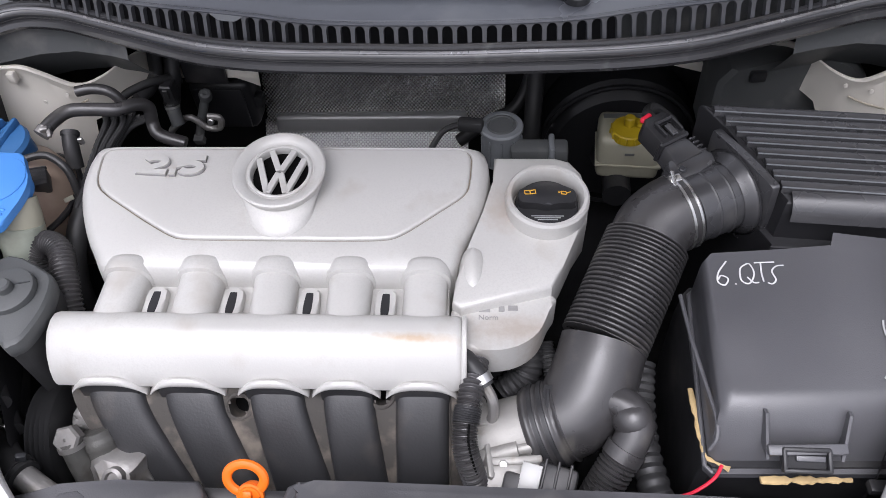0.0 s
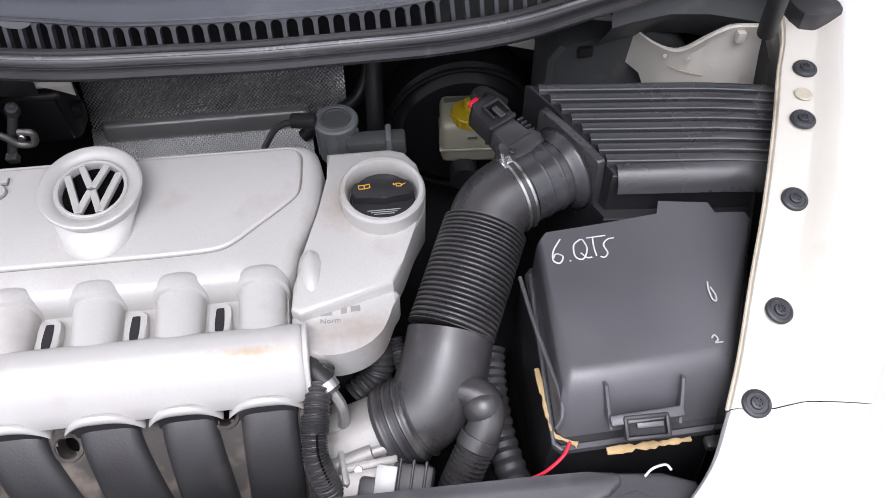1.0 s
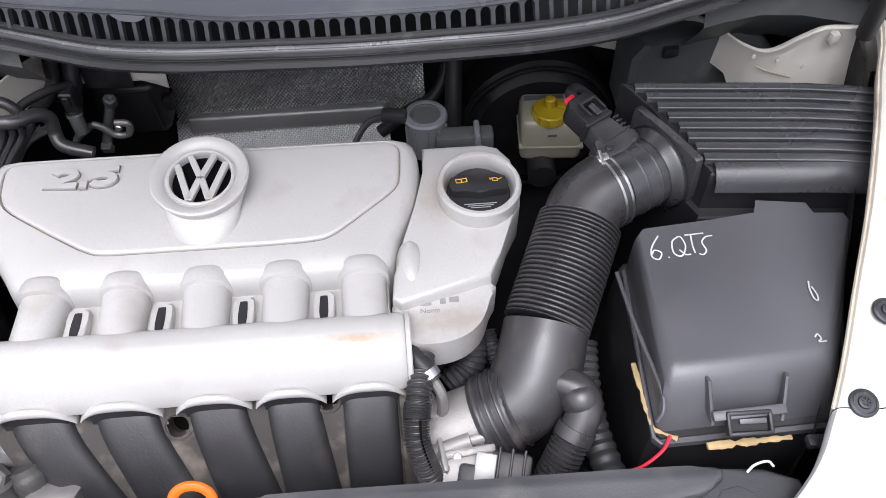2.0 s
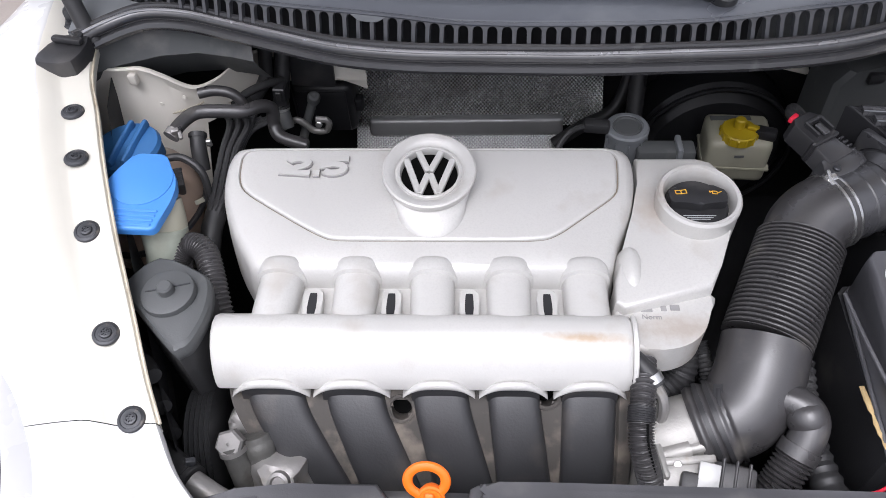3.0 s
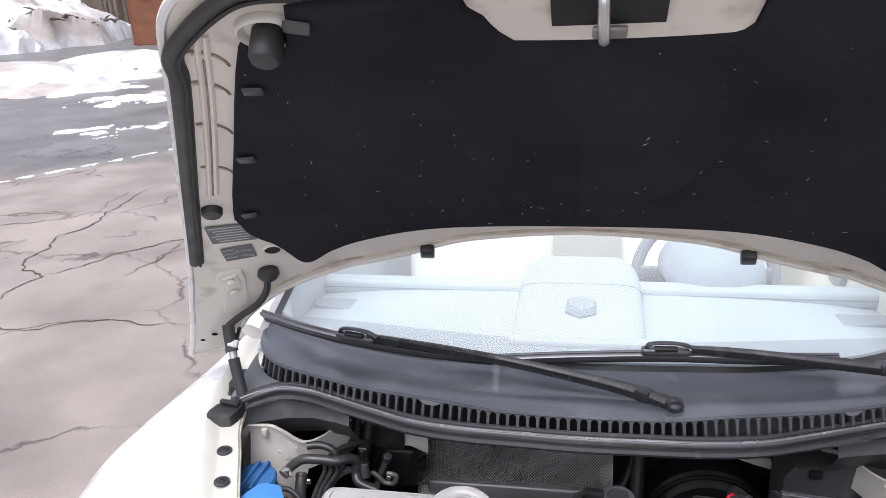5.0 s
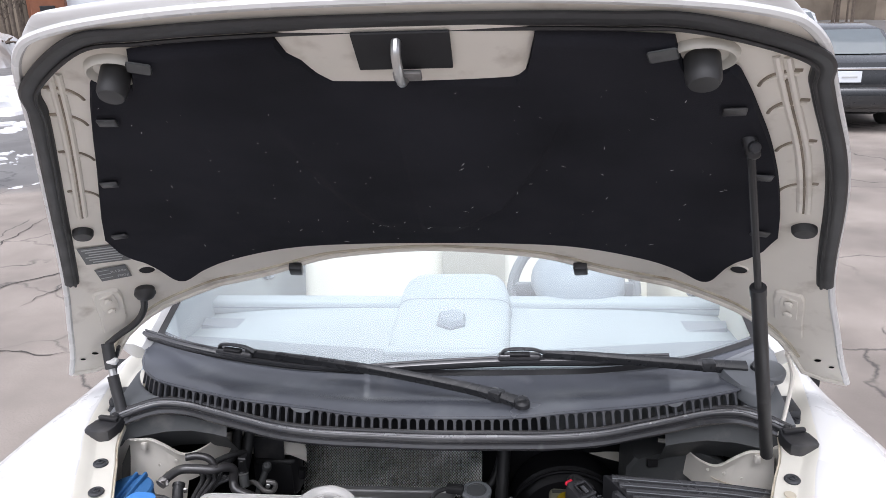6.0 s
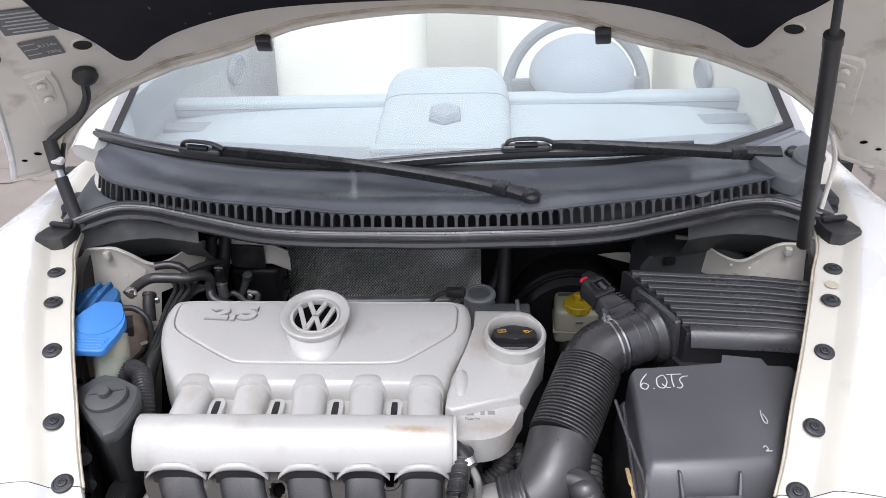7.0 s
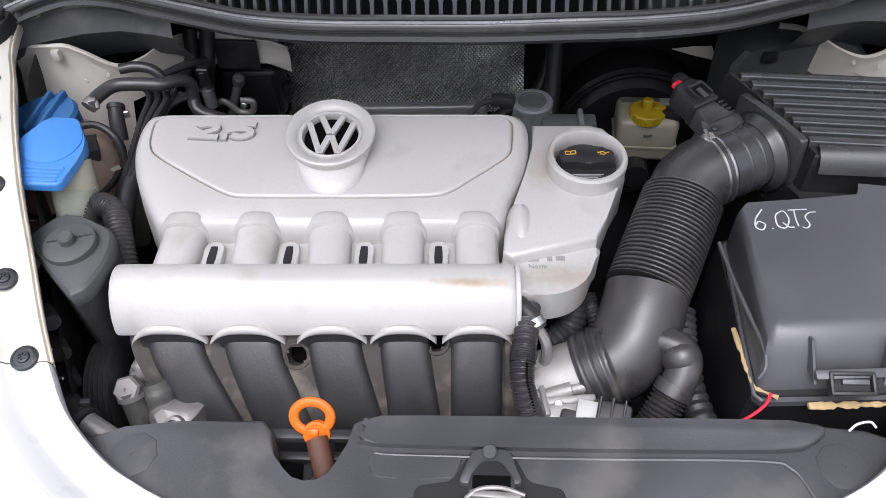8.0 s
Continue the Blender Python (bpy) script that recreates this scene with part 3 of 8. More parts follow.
piece("notch_brace", box((0.10, 0.010, 0.014), pose(-0.150, 0.338, 0.792), 0.003), "black", front)
piece("notch_brace", box((0.014, 0.050, 0.016), pose(-0.156, 0.316, 0.782, 0, 0, 4), 0.003), "black", front)
piece("round_pad", lathe([(0.0250, 0), (0.0235, 0.0016), (0.020, 0.0022), (0.002, 0.0022), (0.0015, 0.0016), (0, 0.0016)], pose(-0.318, 0.318, 0.831), 9), "panel", front)
piece("round_pad", lathe([(0.0250, 0), (0.0235, 0.0016), (0.020, 0.0022), (0.002, 0.0022), (0.0015, 0.0016), (0, 0.0016)], pose(0.338, 0.318, 0.831), 9), "panel", front)
piece("field_edge", prism(rounded([(-0.094, 0.318), (-0.088, 0.300), (-0.050, 0.298), (-0.012, 0.300), (-0.004, 0.322), (-0.090, 0.323)], 0.004), 0.830, 0.8335, None, 0.001, 1), "panel", front)
well = piece("latch_well", prism(rounded([(-0.052, 0.236), (0.090, 0.236), (0.086, 0.292), (0.054, 0.296), (0.040, 0.328), (0.002, 0.328), (-0.014, 0.296), (-0.048, 0.292)], 0.004), 0.828, 0.8331, None, 0.001, 1), "deep", front)
piece("latch_frame", prism(rounded([(-0.010, 0.292), (0.050, 0.292), (0.0375, 0.3265), (0.0045, 0.3265)], 0.004), 0.830, 0.8395, None, 0.002, 2), "panel", well)
piece("latch_tongue", prism(rounded([(-0.004, 0.250), (0.046, 0.250), (0.041, 0.296), (0.030, 0.314), (0.012, 0.314), (0.001, 0.296)], 0.004), 0.832, 0.8425, None, 0.003, 2), "black", well)
piece("latch_slot", box((0.034, 0.012, 0.004), pose(0.021, 0.292, 0.8420), 0.001), "pit", well)
piece("latch_pin", lathe([(0.0070, 0), (0.0070, 0.006), (0.0055, 0.008), (0, 0.008)], pose(0.0195, 0.3220, 0.8370), 14), "grey", well)
piece("latch_catch", box((0.046, 0.007, 0.005), pose(0.024, 0.2790, 0.8440, 0, 0, -3), 0.002), "alu", well)
piece("latch_spring", tube([(-0.002, 0.276, 0.843), (0.010, 0.283, 0.847), (0.030, 0.284, 0.848), (0.050, 0.279, 0.845)], 0.0022, 8, 5), "alu", well)

# ---- engine ----
ENG = pose(-0.167, 0.687, 0.915, 0, 1.8, 2.0)
cover = thing("engine_cover", "silver-painted plastic engine cover with five tubes, worn and slightly dirty", "engine cover", (-0.167, 0.687, 0.915))


def eng(name, bm, mat, parent=None, label="", smooth=35):
    bmesh.ops.transform(bm, matrix=ENG, verts=bm.verts)
    return piece(name, bm, mat, parent or cover, label, smooth)


SLOPE = 0.16


def deck(x, y):
    return SLOPE * y


def around(outline, n=144, at=(0.0, -0.035)):
    """The outline met by n even directions from a point inside it."""
    pts = [Vector((x - at[0], y - at[1])) for x, y in outline]
    got = []
    for k in range(n):
        d = Vector((math.cos(2 * math.pi * k / n), math.sin(2 * math.pi * k / n)))
        best = 0.0
        for p, q in zip(pts, pts[1:] + pts[:1]):
            e = q - p
            den = d.x * e.y - d.y * e.x
            if abs(den) < 1e-9:
                continue
            s = (p.x * e.y - p.y * e.x) / den
            u = (p.x * d.y - p.y * d.x) / den
            if -1e-6 <= u <= 1 + 1e-6 and s > best:
                best = s
        got.append(Vector((at[0] + d.x * best, at[1] + d.y * best)))
    return got


def inset(ring, o):
    """A closed ring of plane points moved inwards by o."""
    n = len(ring)
    out = []
    for k, p in enumerate(ring):
        t = (ring[(k + 1) % n] - ring[k - 1]).normalized()
        out.append(p + Vector((-t.y, t.x)) * o)
    return out


out = [(0.198, -0.122), (0.207, -0.085), (0.230, -0.034), (0.2385, 0.012), (0.2365, 0.040), (0.228, 0.0505), (0.0, 0.052), (-0.230, 0.0505), (-0.2385, 0.044), (-0.243, 0.012),
       (-0.238, -0.026), (-0.218, -0.073), (-0.200, -0.100), (-0.188, -0.122)]
groove = [(-0.2215, 0.0435), (-0.2225, 0.018), (-0.2195, -0.008), (-0.208, -0.0215), (-0.150, -0.059), (-0.1145, -0.0800), (-0.100, -0.083), (0.008, -0.0835), (0.0785, -0.0835), (0.120, -0.0825), (0.138, -0.079),
          (0.196, -0.034), (0.2115, -0.0215), (0.2155, -0.006), (0.218, 0.0435)]
edge_r, groove_r = around(rounded(out, 0.012), 220), around(rounded(groove, 0.010), 220)
rings = []
for o, z in ((-0.0040, -0.085), (-0.0018, -0.045), (0.0, -0.026), (0.0010, -0.0165), (0.0028, -0.0105)):
    rings.append([(p.x, p.y, z + deck(p.x, p.y)) for p in inset(edge_r, o)])
shoulder, lip = inset(edge_r, 0.0028), inset(groove_r, -0.0010)
for reach, z in ((0.0030, -0.0068), (0.0070, -0.0044), (0.0120, -0.0030)):
    rings.append([(q.x, q.y, z + deck(q.x, q.y)) for q in (p.lerp(g, min(0.30 + 25 * reach, reach / max(0.001, (g - p).length))) for p, g in zip(shoulder, lip))])
for o, z in ((-0.0010, -0.0024), (-0.0003, -0.0032), (0.0, -0.0052), (0.0014, -0.0052), (0.0017, -0.0030), (0.0026, -0.0018), (0.006, -0.0014)):
    rings.append([(p.x, p.y, z + deck(p.x, p.y)) for p in inset(groove_r, o)])
eng("body", loft(rings), "silver", smooth=50)
# brown line in the groove: grime, with the groove's shade painted in
eng("panel_groove", sweep(bmesh.new(), [(p.x, p.y, -0.0050 + deck(p.x, p.y)) for p in inset(groove_r, 0.0008) + [inset(groove_r, 0.0008)[0]]], 0.0007, 6), "crease", label="grime and painted shade in the panel groove")

TUBES = [-0.157, -0.0755, 0.006, 0.0875, 0.169]


def half_tube(x0, x1, ys, rx, rz, zc, bm=None):
    rings = []
    for (y, k, dz) in ys:
        xc = x0 + (x1 - x0) * (ys[0][0] - y) / max(1e-6, ys[0][0] - ys[-1][0])
        ring = [(xc + rx * k, y, -0.07)]
        for j in range(17):
            a = math.pi * j / 16
            c, s = math.cos(a), math.sin(a)
            ring.append((xc + math.copysign(abs(c) ** 0.82, c) * rx * k, y, zc + dz + (abs(s) ** 0.82) * rz * k))
        ring.append((xc - rx * k, y, -0.07))
        rings.append(ring)
    return loft(rings, bm=bm)


for i, x in enumerate(TUBES):
    drift = (-0.005, -0.002, 0.001, 0.0, 0.0)[i]
    eng("tube_collar", half_tube(x, x, [(-0.0955, 0.90, -0.011), (-0.1000, 0.98, -0.0045), (-0.1045, 1.01, -0.0012), (-0.1100, 1.02, 0.0), (-0.1180, 1.02, -0.001), (-0.1215, 1.0, -0.0015), (-0.1228, 0.95, -0.003)], 0.0272, 0.0270, -0.0425), "silver")
    eng("tube", half_tube(x, x + drift, [(-0.118, 1.0, 0.0), (-0.15, 1.0, -0.005), (-0.178, 1.0, -0.009)], 0.0236, 0.0222, -0.0435), "silver")
eng("tube_bed", prism([(-0.185, -0.178), (0.195, -0.178), (0.195, -0.112), (-0.182, -0.112)], -0.09, -0.050, None, 0.003, 2), "silver")
for x in (-0.1205, -0.037, 0.0455, 0.1275):
    ring = smooth_outline([(0.0085, -0.020), (0.0085, 0.012), (0.005, 0.017), (-0.005, 0.017), (-0.0085, 0.012), (-0.0085, -0.020)], 3)
    b = prism([(x + a * 1.15, -0.148 + c) for a, c in ring], -0.06, -0.0395, None, 0.003, 2)
    frame_ob = eng("slot_frame", b, "silver")
    hole = smooth_outline([(0.0040, -0.016), (0.0040, 0.008), (0.002, 0.0105), (-0.002, 0.0105), (-0.0040, 0.008), (-0.0040, -0.016)], 3)
    # a near-black block stands in for the shade inside the slot
    eng("slot", prism([(x + a, -0.148 + c) for a, c in hole], -0.05, -0.0388, None, 0), "deep", frame_ob, "slot block painted near-black for its shade")

# the front bar
prof = [(-0.166, -0.068), (-0.1665, -0.040), (-0.169, -0.033), (-0.174, -0.0285), (-0.184, -0.0265), (-0.196, -0.0285), (-0.208, -0.035), (-0.219, -0.045), (-0.228, -0.057), (-0.233, -0.068), (-0.2335, -0.074),
        (-0.228, -0.0755), (-0.20, -0.072)]
cy, cz = -0.20, -0.055
rings = []
for x, k in ((-0.2115, 0.80), (-0.2130, 0.90), (-0.2120, 0.965), (-0.209, 1.0), (-0.10, 1.0), (0.0, 1.0), (0.10, 1.0), (0.202, 1.0), (0.2062, 0.97), (0.2085, 0.90), (0.2090, 0.80)):
    rings.append([(x + (0.0 if x > 0 else -0.004 * (z + 0.07) / 0.04), cy + (y - cy) * k, cz + (z - cz) * k) for y, z in prof])
def stained_silver(name, x0, y0, rx, ry, colour, strength):
    m = M["silver"].copy()
    m.name = name
    nt = m.node_tree
    b = nt.nodes["Principled BSDF"]
    base = b.inputs["Base Color"].links[0].from_socket
    co, mp, ln = nt.nodes.new("ShaderNodeTexCoord"), nt.nodes.new("ShaderNodeMapping"), nt.nodes.new("ShaderNodeVectorMath")
    mp.inputs["Location"].default_value = (-x0 / rx, -y0 / ry, 0)
    mp.inputs["Scale"].default_value = (1 / rx, 1 / ry, 0)
    ln.operation = "LENGTH"
    nz = nt.nodes.new("ShaderNodeTexNoise")
    nz.inputs["Scale"].default_value, nz.inputs["Detail"].default_value = 120, 6
    ad = nt.nodes.new("ShaderNodeMath")
    ad.operation = "MULTIPLY_ADD"
    ad.inputs[1].default_value = 1.1
    r = nt.nodes.new("ShaderNodeMapRange")
    r.inputs[1].default_value, r.inputs[2].default_value, r.inputs[3].default_value, r.inputs[4].default_value = 0.7, 1.7, strength, 0.0
    x = nt.nodes.new("ShaderNodeMix")
    x.data_type = "RGBA"
    x.inputs[7].default_value = (*colour, 1)
    for p, q in ((co.outputs["Object"], mp.inputs[0]), (mp.outputs[0], ln.inputs[0]), (co.outputs["Object"], nz.inputs["Vector"]), (nz.outputs["Fac"], ad.inputs[0]), (ln.outputs["Value"], ad.inputs[2]),
                 (ad.outputs[0], r.inputs[0]), (r.outputs[0], x.inputs[0]), (base, x.inputs[6]), (x.outputs[2], b.inputs["Base Color"])):
        nt.links.new(p, q)
    return m


M["silver_stained"] = stained_silver("heat_stained_silver_paint", 0.168, -0.1930, 0.046, 0.0062, (0.36, 0.25, 0.15), 0.8)
M["silver_grimy"] = stained_silver("grimy_silver_paint", -0.035, 0.030, 0.030, 0.036, (0.40, 0.33, 0.27), 0.55)
M["silver_edge"] = stained_silver("oily_silver_paint", -0.020, -0.115, 0.060, 0.020, (0.36, 0.29, 0.23), 0.6)
M["silver_ring"] = stained_silver("oily_silver_collar", -0.020, 0.035, 0.040, 0.022, (0.36, 0.30, 0.25), 0.6)
eng("front_bar", loft(rings), "silver_stained")
ARCH = [(-0.158, 0.0365), (-0.075, 0.036), (0.0145, 0.0335), (0.0905, 0.0315), (0.1685, 0.0335)]
for x, h in ARCH:
    L = h + 0.0035
    rings = []
    for u in span(-1, 1, 26):
        zc = -0.0855 + 0.0215 * (1 - abs(u) ** 2.8)
        th = 0.0058 - 0.0034 * abs(u) ** 2
        yc = -0.2322 - 0.0016 * (1 - abs(u) ** 2)
        rings.append([(x + L * u, yc - 0.0046 * math.cos(a), zc + th * math.sin(a)) for a in (2 * math.pi * k / 12 for k in range(12))])
    eng("arch_lip", loft(rings), "silver")
# end flange of the bar
eng("end_flange", loft([[(x, -0.20 + (y + 0.20) * k, -0.055 + (z + 0.055) * k) for y, z in prof] for x, k in ((0.2088, 0.96), (0.2100, 1.005), (0.2130, 1.015), (0.2142, 0.97))]), "silver")
# round emblem boss
RING = pose(0.0005, -0.0090, 0.0200, 9, 0, 0)
boss = eng("emblem_boss", lathe([(0.0490, -0.0120), (0.0516, -0.0040), (0.0530, -0.0006), (0.0526, 0.0016), (0.0508, 0.0026), (0.0475, 0.0022), (0.0425, -0.0002), (0.0398, -0.0022), (0.0386, -0.0040), (0.0378, -0.0042),
                                 (0.0372, -0.0042), (0.0366, -0.0022), (0.0350, -0.0016), (0.0332, -0.0022), (0.0324, -0.0045), (0.0322, -0.0120), (0.0, -0.0120)], RING, 64), "silver", label="round silver emblem boss")
hi_ring = [RING @ Vector((0.0492 * math.cos(a), 0.0492 * math.sin(a), -0.0112)) for a in (2 * math.pi * k / 64 for k in range(64))]
lo_ring = [Vector((0.0030 + 0.0370 * math.cos(a), -0.0385 + 0.0400 * math.sin(a), 0.0)) for a in (2 * math.pi * k / 64 for k in range(64))]
foot = [Vector((p.x + 0.05 * (p.x - 0.003), p.y + 0.05 * (p.y + 0.0385), deck(p.x, p.y) - 0.0022)) for p in lo_ring]
lo_ring = [Vector((p.x, p.y, deck(p.x, p.y) + 0.0015)) for p in lo_ring]
eng("boss_skirt", loft([hi_ring, [h.lerp(l, 0.5) for h, l in zip(hi_ring, lo_ring)], lo_ring, foot], cap=False), "silver", boss)
emblem = thing("emblem", "round silver emblem with black gaps on the engine cover", "emblem", tuple((ENG @ RING @ Vector((0, 0, -0.010)))))
ER = ENG @ RING
piece("backing", lathe([(0.0320, -0.0116), (0, -0.0114)], ER, 40), "pit", emblem)


def bar_between(a, b, w):
    a, b = Vector((*a, 0)), Vector((*b, 0))
    d = b - a
    m = ER @ Matrix.Translation(((a.x + b.x) / 2, (a.y + b.y) / 2, -0.0056)) @ pose(0, 0, 0, 0, 0, math.degrees(math.atan2(d.y, d.x)))
    return box((d.length, w, 0.006), m, 0.0008, 1)


for a, b in (((-0.0130, 0.0300), (-0.0012, 0.0020)), ((0.0130, 0.0300), (0.0012, 0.0020)), ((-0.0265, 0.0190), (-0.0105, -0.0290)), ((0.0265, 0.0190), (0.0105, -0.0290)),
             ((-0.0105, -0.0290), (-0.0012, -0.0015)), ((0.0105, -0.0290), (0.0012, -0.0015))):
    piece("stroke", bar_between(a, b, 0.0072), "silver", emblem)

badge = thing("displacement_badge", "raised silver number on the engine cover", "badge", tuple(ENG @ Vector((-0.133, 0.014, 0.002))))


def ribbon(pts, w, z0, z1, m):
    """A flat stroke of even width along a bent line, as one block."""
    q = [Vector(p) for p in pts]
    left, right = [], []
    for i, p in enumerate(q):
        d0 = (p - q[i - 1]).normalized() if i else (q[1] - p).normalized()
        d1 = (q[i + 1] - p).normalized() if i < len(q) - 1 else d0
        n = Vector((-(d0 + d1).y, (d0 + d1).x)).normalized()
        k = w / 2 / max(0.45, n.dot(Vector((-d0.y, d0.x))))
        left.append(p + n * k)
        right.append(p - n * k)
    return loft([[m @ Vector((l.x, l.y, z0)), m @ Vector((l.x, l.y, z1)), m @ Vector((r.x, r.y, z1)), m @ Vector((r.x, r.y, z0))] for l, r in zip(left, right)])


def bow(cx_, cy_, rx, ry, a0, a1, n=12):
    return [(cx_ + rx * math.cos(radians(a)), cy_ + ry * math.sin(radians(a))) for a in span(a0, a1, n)]


DIGIT = {"two": bow(0.48, 0.66, 0.36, 0.21, 165, -35) + [(0.16, 0.15), (1.0, 0.13)],
         "five": [(1.0, 0.87), (0.24, 0.87), (0.17, 0.53)] + bow(0.48, 0.36, 0.40, 0.23, 105, -145),
         "point": [(0.0, 0.12), (0.24, 0.12)]}
for sign, x0 in (("two", -0.1690), ("point", -0.1345), ("five", -0.1270)):
    m = ENG @ Matrix.Translation((x0, 0.0020, deck(0, 0.002) - 0.0016)) @ pose(0, 0, 0, 9.1) @ Matrix(((0.0310, 0.0018, 0, 0), (0, 0.0275, 0, 0), (0, 0, 1, 0), (0, 0, 0, 1)))
    # the wider, darker copy puts the digits' relief shade into colour
    piece("digit_edge", ribbon(DIGIT[sign], 0.34, 0.0, 0.0026, m), "silver_dark", badge, "grey edge painted as relief shade round the number", 0)
    piece("digit", ribbon(DIGIT[sign], 0.28, 0.0, 0.0048, m), "silver", badge, smooth=0)

# side plate with the oil filler
plate = thing("oil_filler_plate", "silver plastic cover plate round the oil filler", "engine cover", tuple(ENG @ Vector((0.29, -0.06, -0.03))))
p_out = [(0.207, -0.158), (0.303, -0.131), (0.316, -0.105), (0.331, -0.069), (0.347, -0.040), (0.351, -0.010), (0.345, 0.025), (0.332, 0.044), (0.315, 0.050), (0.243, 0.050), (0.2415, 0.012), (0.234, -0.036), (0.212, -0.086),
         (0.201, -0.122), (0.198, -0.150)]


def eng2(name, bm, mat, label="", parent=None, smooth=35):
    return eng(name, bm, mat, parent or plate, label, smooth)


eng2("upper_deck", prism(p_out, -0.08, -0.0185, None, 0.005, 3, top=lambda x, y: 0.10 * y), "silver_grimy")
eng2("lower_step", prism(smooth_outline([(0.203, -0.190), (0.235, -0.200), (0.265, -0.195), (0.287, -0.178), (0.300, -0.150), (0.306, -0.128), (0.25, -0.120), (0.200, -0.140)], 4), -0.090, -0.048, None, 0.006, 3), "silver_edge")
eng2("dome", loft([[(0.2195 + 0.0165 * k * math.cos(a), y, -0.044 + 0.028 * k * max(-0.4, math.sin(a)) - 0.30 * (-0.085 - y)) for a in (2 * math.pi * j / 20 for j in range(20))]
                   for y, k in ((-0.077, 0.15), (-0.080, 0.5), (-0.087, 0.82), (-0.098, 0.98), (-0.12, 1.0), (-0.137, 0.93), (-0.1425, 0.75), (-0.144, 0.4))]), "silver")
OIL = pose(0.3015, -0.0265, -0.0095, 4, 0, 0)
eng2("filler_ring", lathe([(0.0455, -0.05), (0.0460, -0.012), (0.0470, 0.002), (0.0468, 0.008), (0.0445, 0.0110), (0.0405, 0.0105), (0.0385, 0.0075), (0.0375, -0.004), (0.0365, -0.030), (0.0, -0.030)], OIL, 48), "silver_ring", "silver filler collar")
CAPM = ENG @ OIL @ Matrix.Translation((0, 0, 0.0085))
cap = piece("filler_cap", lathe([(0.0358, -0.034), (0.0358, -0.016), (0.034, -0.0135), (0.0, -0.0130)], CAPM, 40), "black", plate, "black oil filler cap with golden symbols")
grip = prism(smooth_outline([(-0.031, -0.006), (-0.014, -0.0085), (0.0, -0.011), (0.014, -0.0085), (0.031, -0.006), (0.031, 0.012), (0.012, 0.018), (-0.012, 0.018), (-0.031, 0.012)], 3), -0.015, -0.002, CAPM, 0.003, 2)
piece("grip", grip, "black", cap)
BOOK = [[(-0.006, -0.002), (-0.006, 0.003), (0.000, 0.0025), (0.000, -0.0025), (-0.006, -0.002)], [(0.000, 0.0025), (0.006, 0.003), (0.006, -0.002), (0.000, -0.0025)]]
CAN = [[(-0.006, -0.001), (-0.003, 0.0015), (0.001, 0.0015), (0.003, -0.0005), (0.007, 0.0020)], [(-0.003, 0.0015), (-0.003, -0.0025), (0.002, -0.0025), (0.003, -0.0005)], [(-0.006, -0.001), (-0.006, 0.0015)]]
for sx, art in ((-1, BOOK), (1, CAN)):
    for line in art:
        piece("symbol", ribbon(line, 0.0010, 0.0, 0.0004, CAPM @ pose(sx * 0.019, 0.0065, -0.0019, 0, 0, -6 * sx)), "gold", cap, "golden symbol", 0)
for k in range(3):
    piece("print_line", box((0.036 - 0.007 * k, 0.0010, 0.0004), CAPM @ pose(0, -0.0185 - 0.0026 * k, -0.0128), 0), "print", cap)
for k, (x, w) in enumerate(((0.232, 0.012), (0.250, 0.006), (0.262, 0.010))):
    eng2("cast_symbol", box((w, 0.007, 0.0012), pose(x, -0.150 + 0.001 * k, -0.0475), 0.0004, 1), "silver_dark", "faint cast symbol")
letters("Norm", 0.0085, ENG @ pose(0.236, -0.1605, -0.0472), "silver_dark", "stamp_word", plate, 0.0003)

# intake manifold below the bar
mani = thing("intake_manifold", "dusty dark grey plastic intake manifold with five runners", "intake manifold", tuple(ENG @ Vector((0, -0.27, -0.12))))
SHIFT = [0.066, 0.050, 0.034, 0.018, 0.000]
HALF = [(0.0305, 0.0310), (0.0298, 0.0335), (0.0278, 0.0330), (0.0262, 0.0295), (0.0280, 0.0285)]
RUN = [(0.0, -0.205, -0.088), (0.10, -0.232, -0.106), (0.45, -0.262, -0.142), (0.85, -0.292, -0.190), (1.15, -0.320, -0.255), (1.3, -0.330, -0.335)]


def run_line(x, s):
    """The line down the middle of the manifold at x, with the outward way at each point."""
    pts = spline([(x + s * a, y, z) for a, y, z in RUN], 6)
    got = []
    for k, q in enumerate(pts):
        d = (pts[min(k + 1, len(pts) - 1)] - pts[max(k - 1, 0)]).normalized()
        over = d.cross(Vector((1, 0, 0))).normalized()
        got.append((q, -over if over.y > 0 else over, k / (len(pts) - 1)))
    return got


for i, (x, h) in enumerate(ARCH):
    rings = []
    for q, over, t in run_line(x, SHIFT[i]):
        w = HALF[i][0] + (HALF[i][1] - HALF[i][0]) * min(1, 1.6 * t)
        rings.append([q + Vector((1, 0, 0)) * (math.copysign(abs(math.cos(a)) ** 0.50, math.cos(a)) * w) + over * (math.copysign(abs(math.sin(a)) ** 0.55, math.sin(a)) * 0.020) for a in (2 * math.pi * j / 40 for j in range(40))])
    eng("runner", loft(rings), "runner", mani)
# the runners' mouths under the lips of the bar
for x, h in ARCH:
    arc = [(x + 0.84 * h * math.cos(a), -0.0900 + 0.0275 * abs(math.sin(a)) ** 0.5) for a in span(0, math.pi, 20)]
    eng("runner_mouth", loft([[(px, y, pz + dz) for px, pz in arc] for y, dz in ((-0.222, 0.0), (-0.2338, 0.0), (-0.2352, -0.003))]), "runner", mani)
# the web between the runners
HOLES = [Vector((-0.0247, -0.2405, -0.1008)), Vector((0.1252, -0.2303, -0.0888))]
rows = []
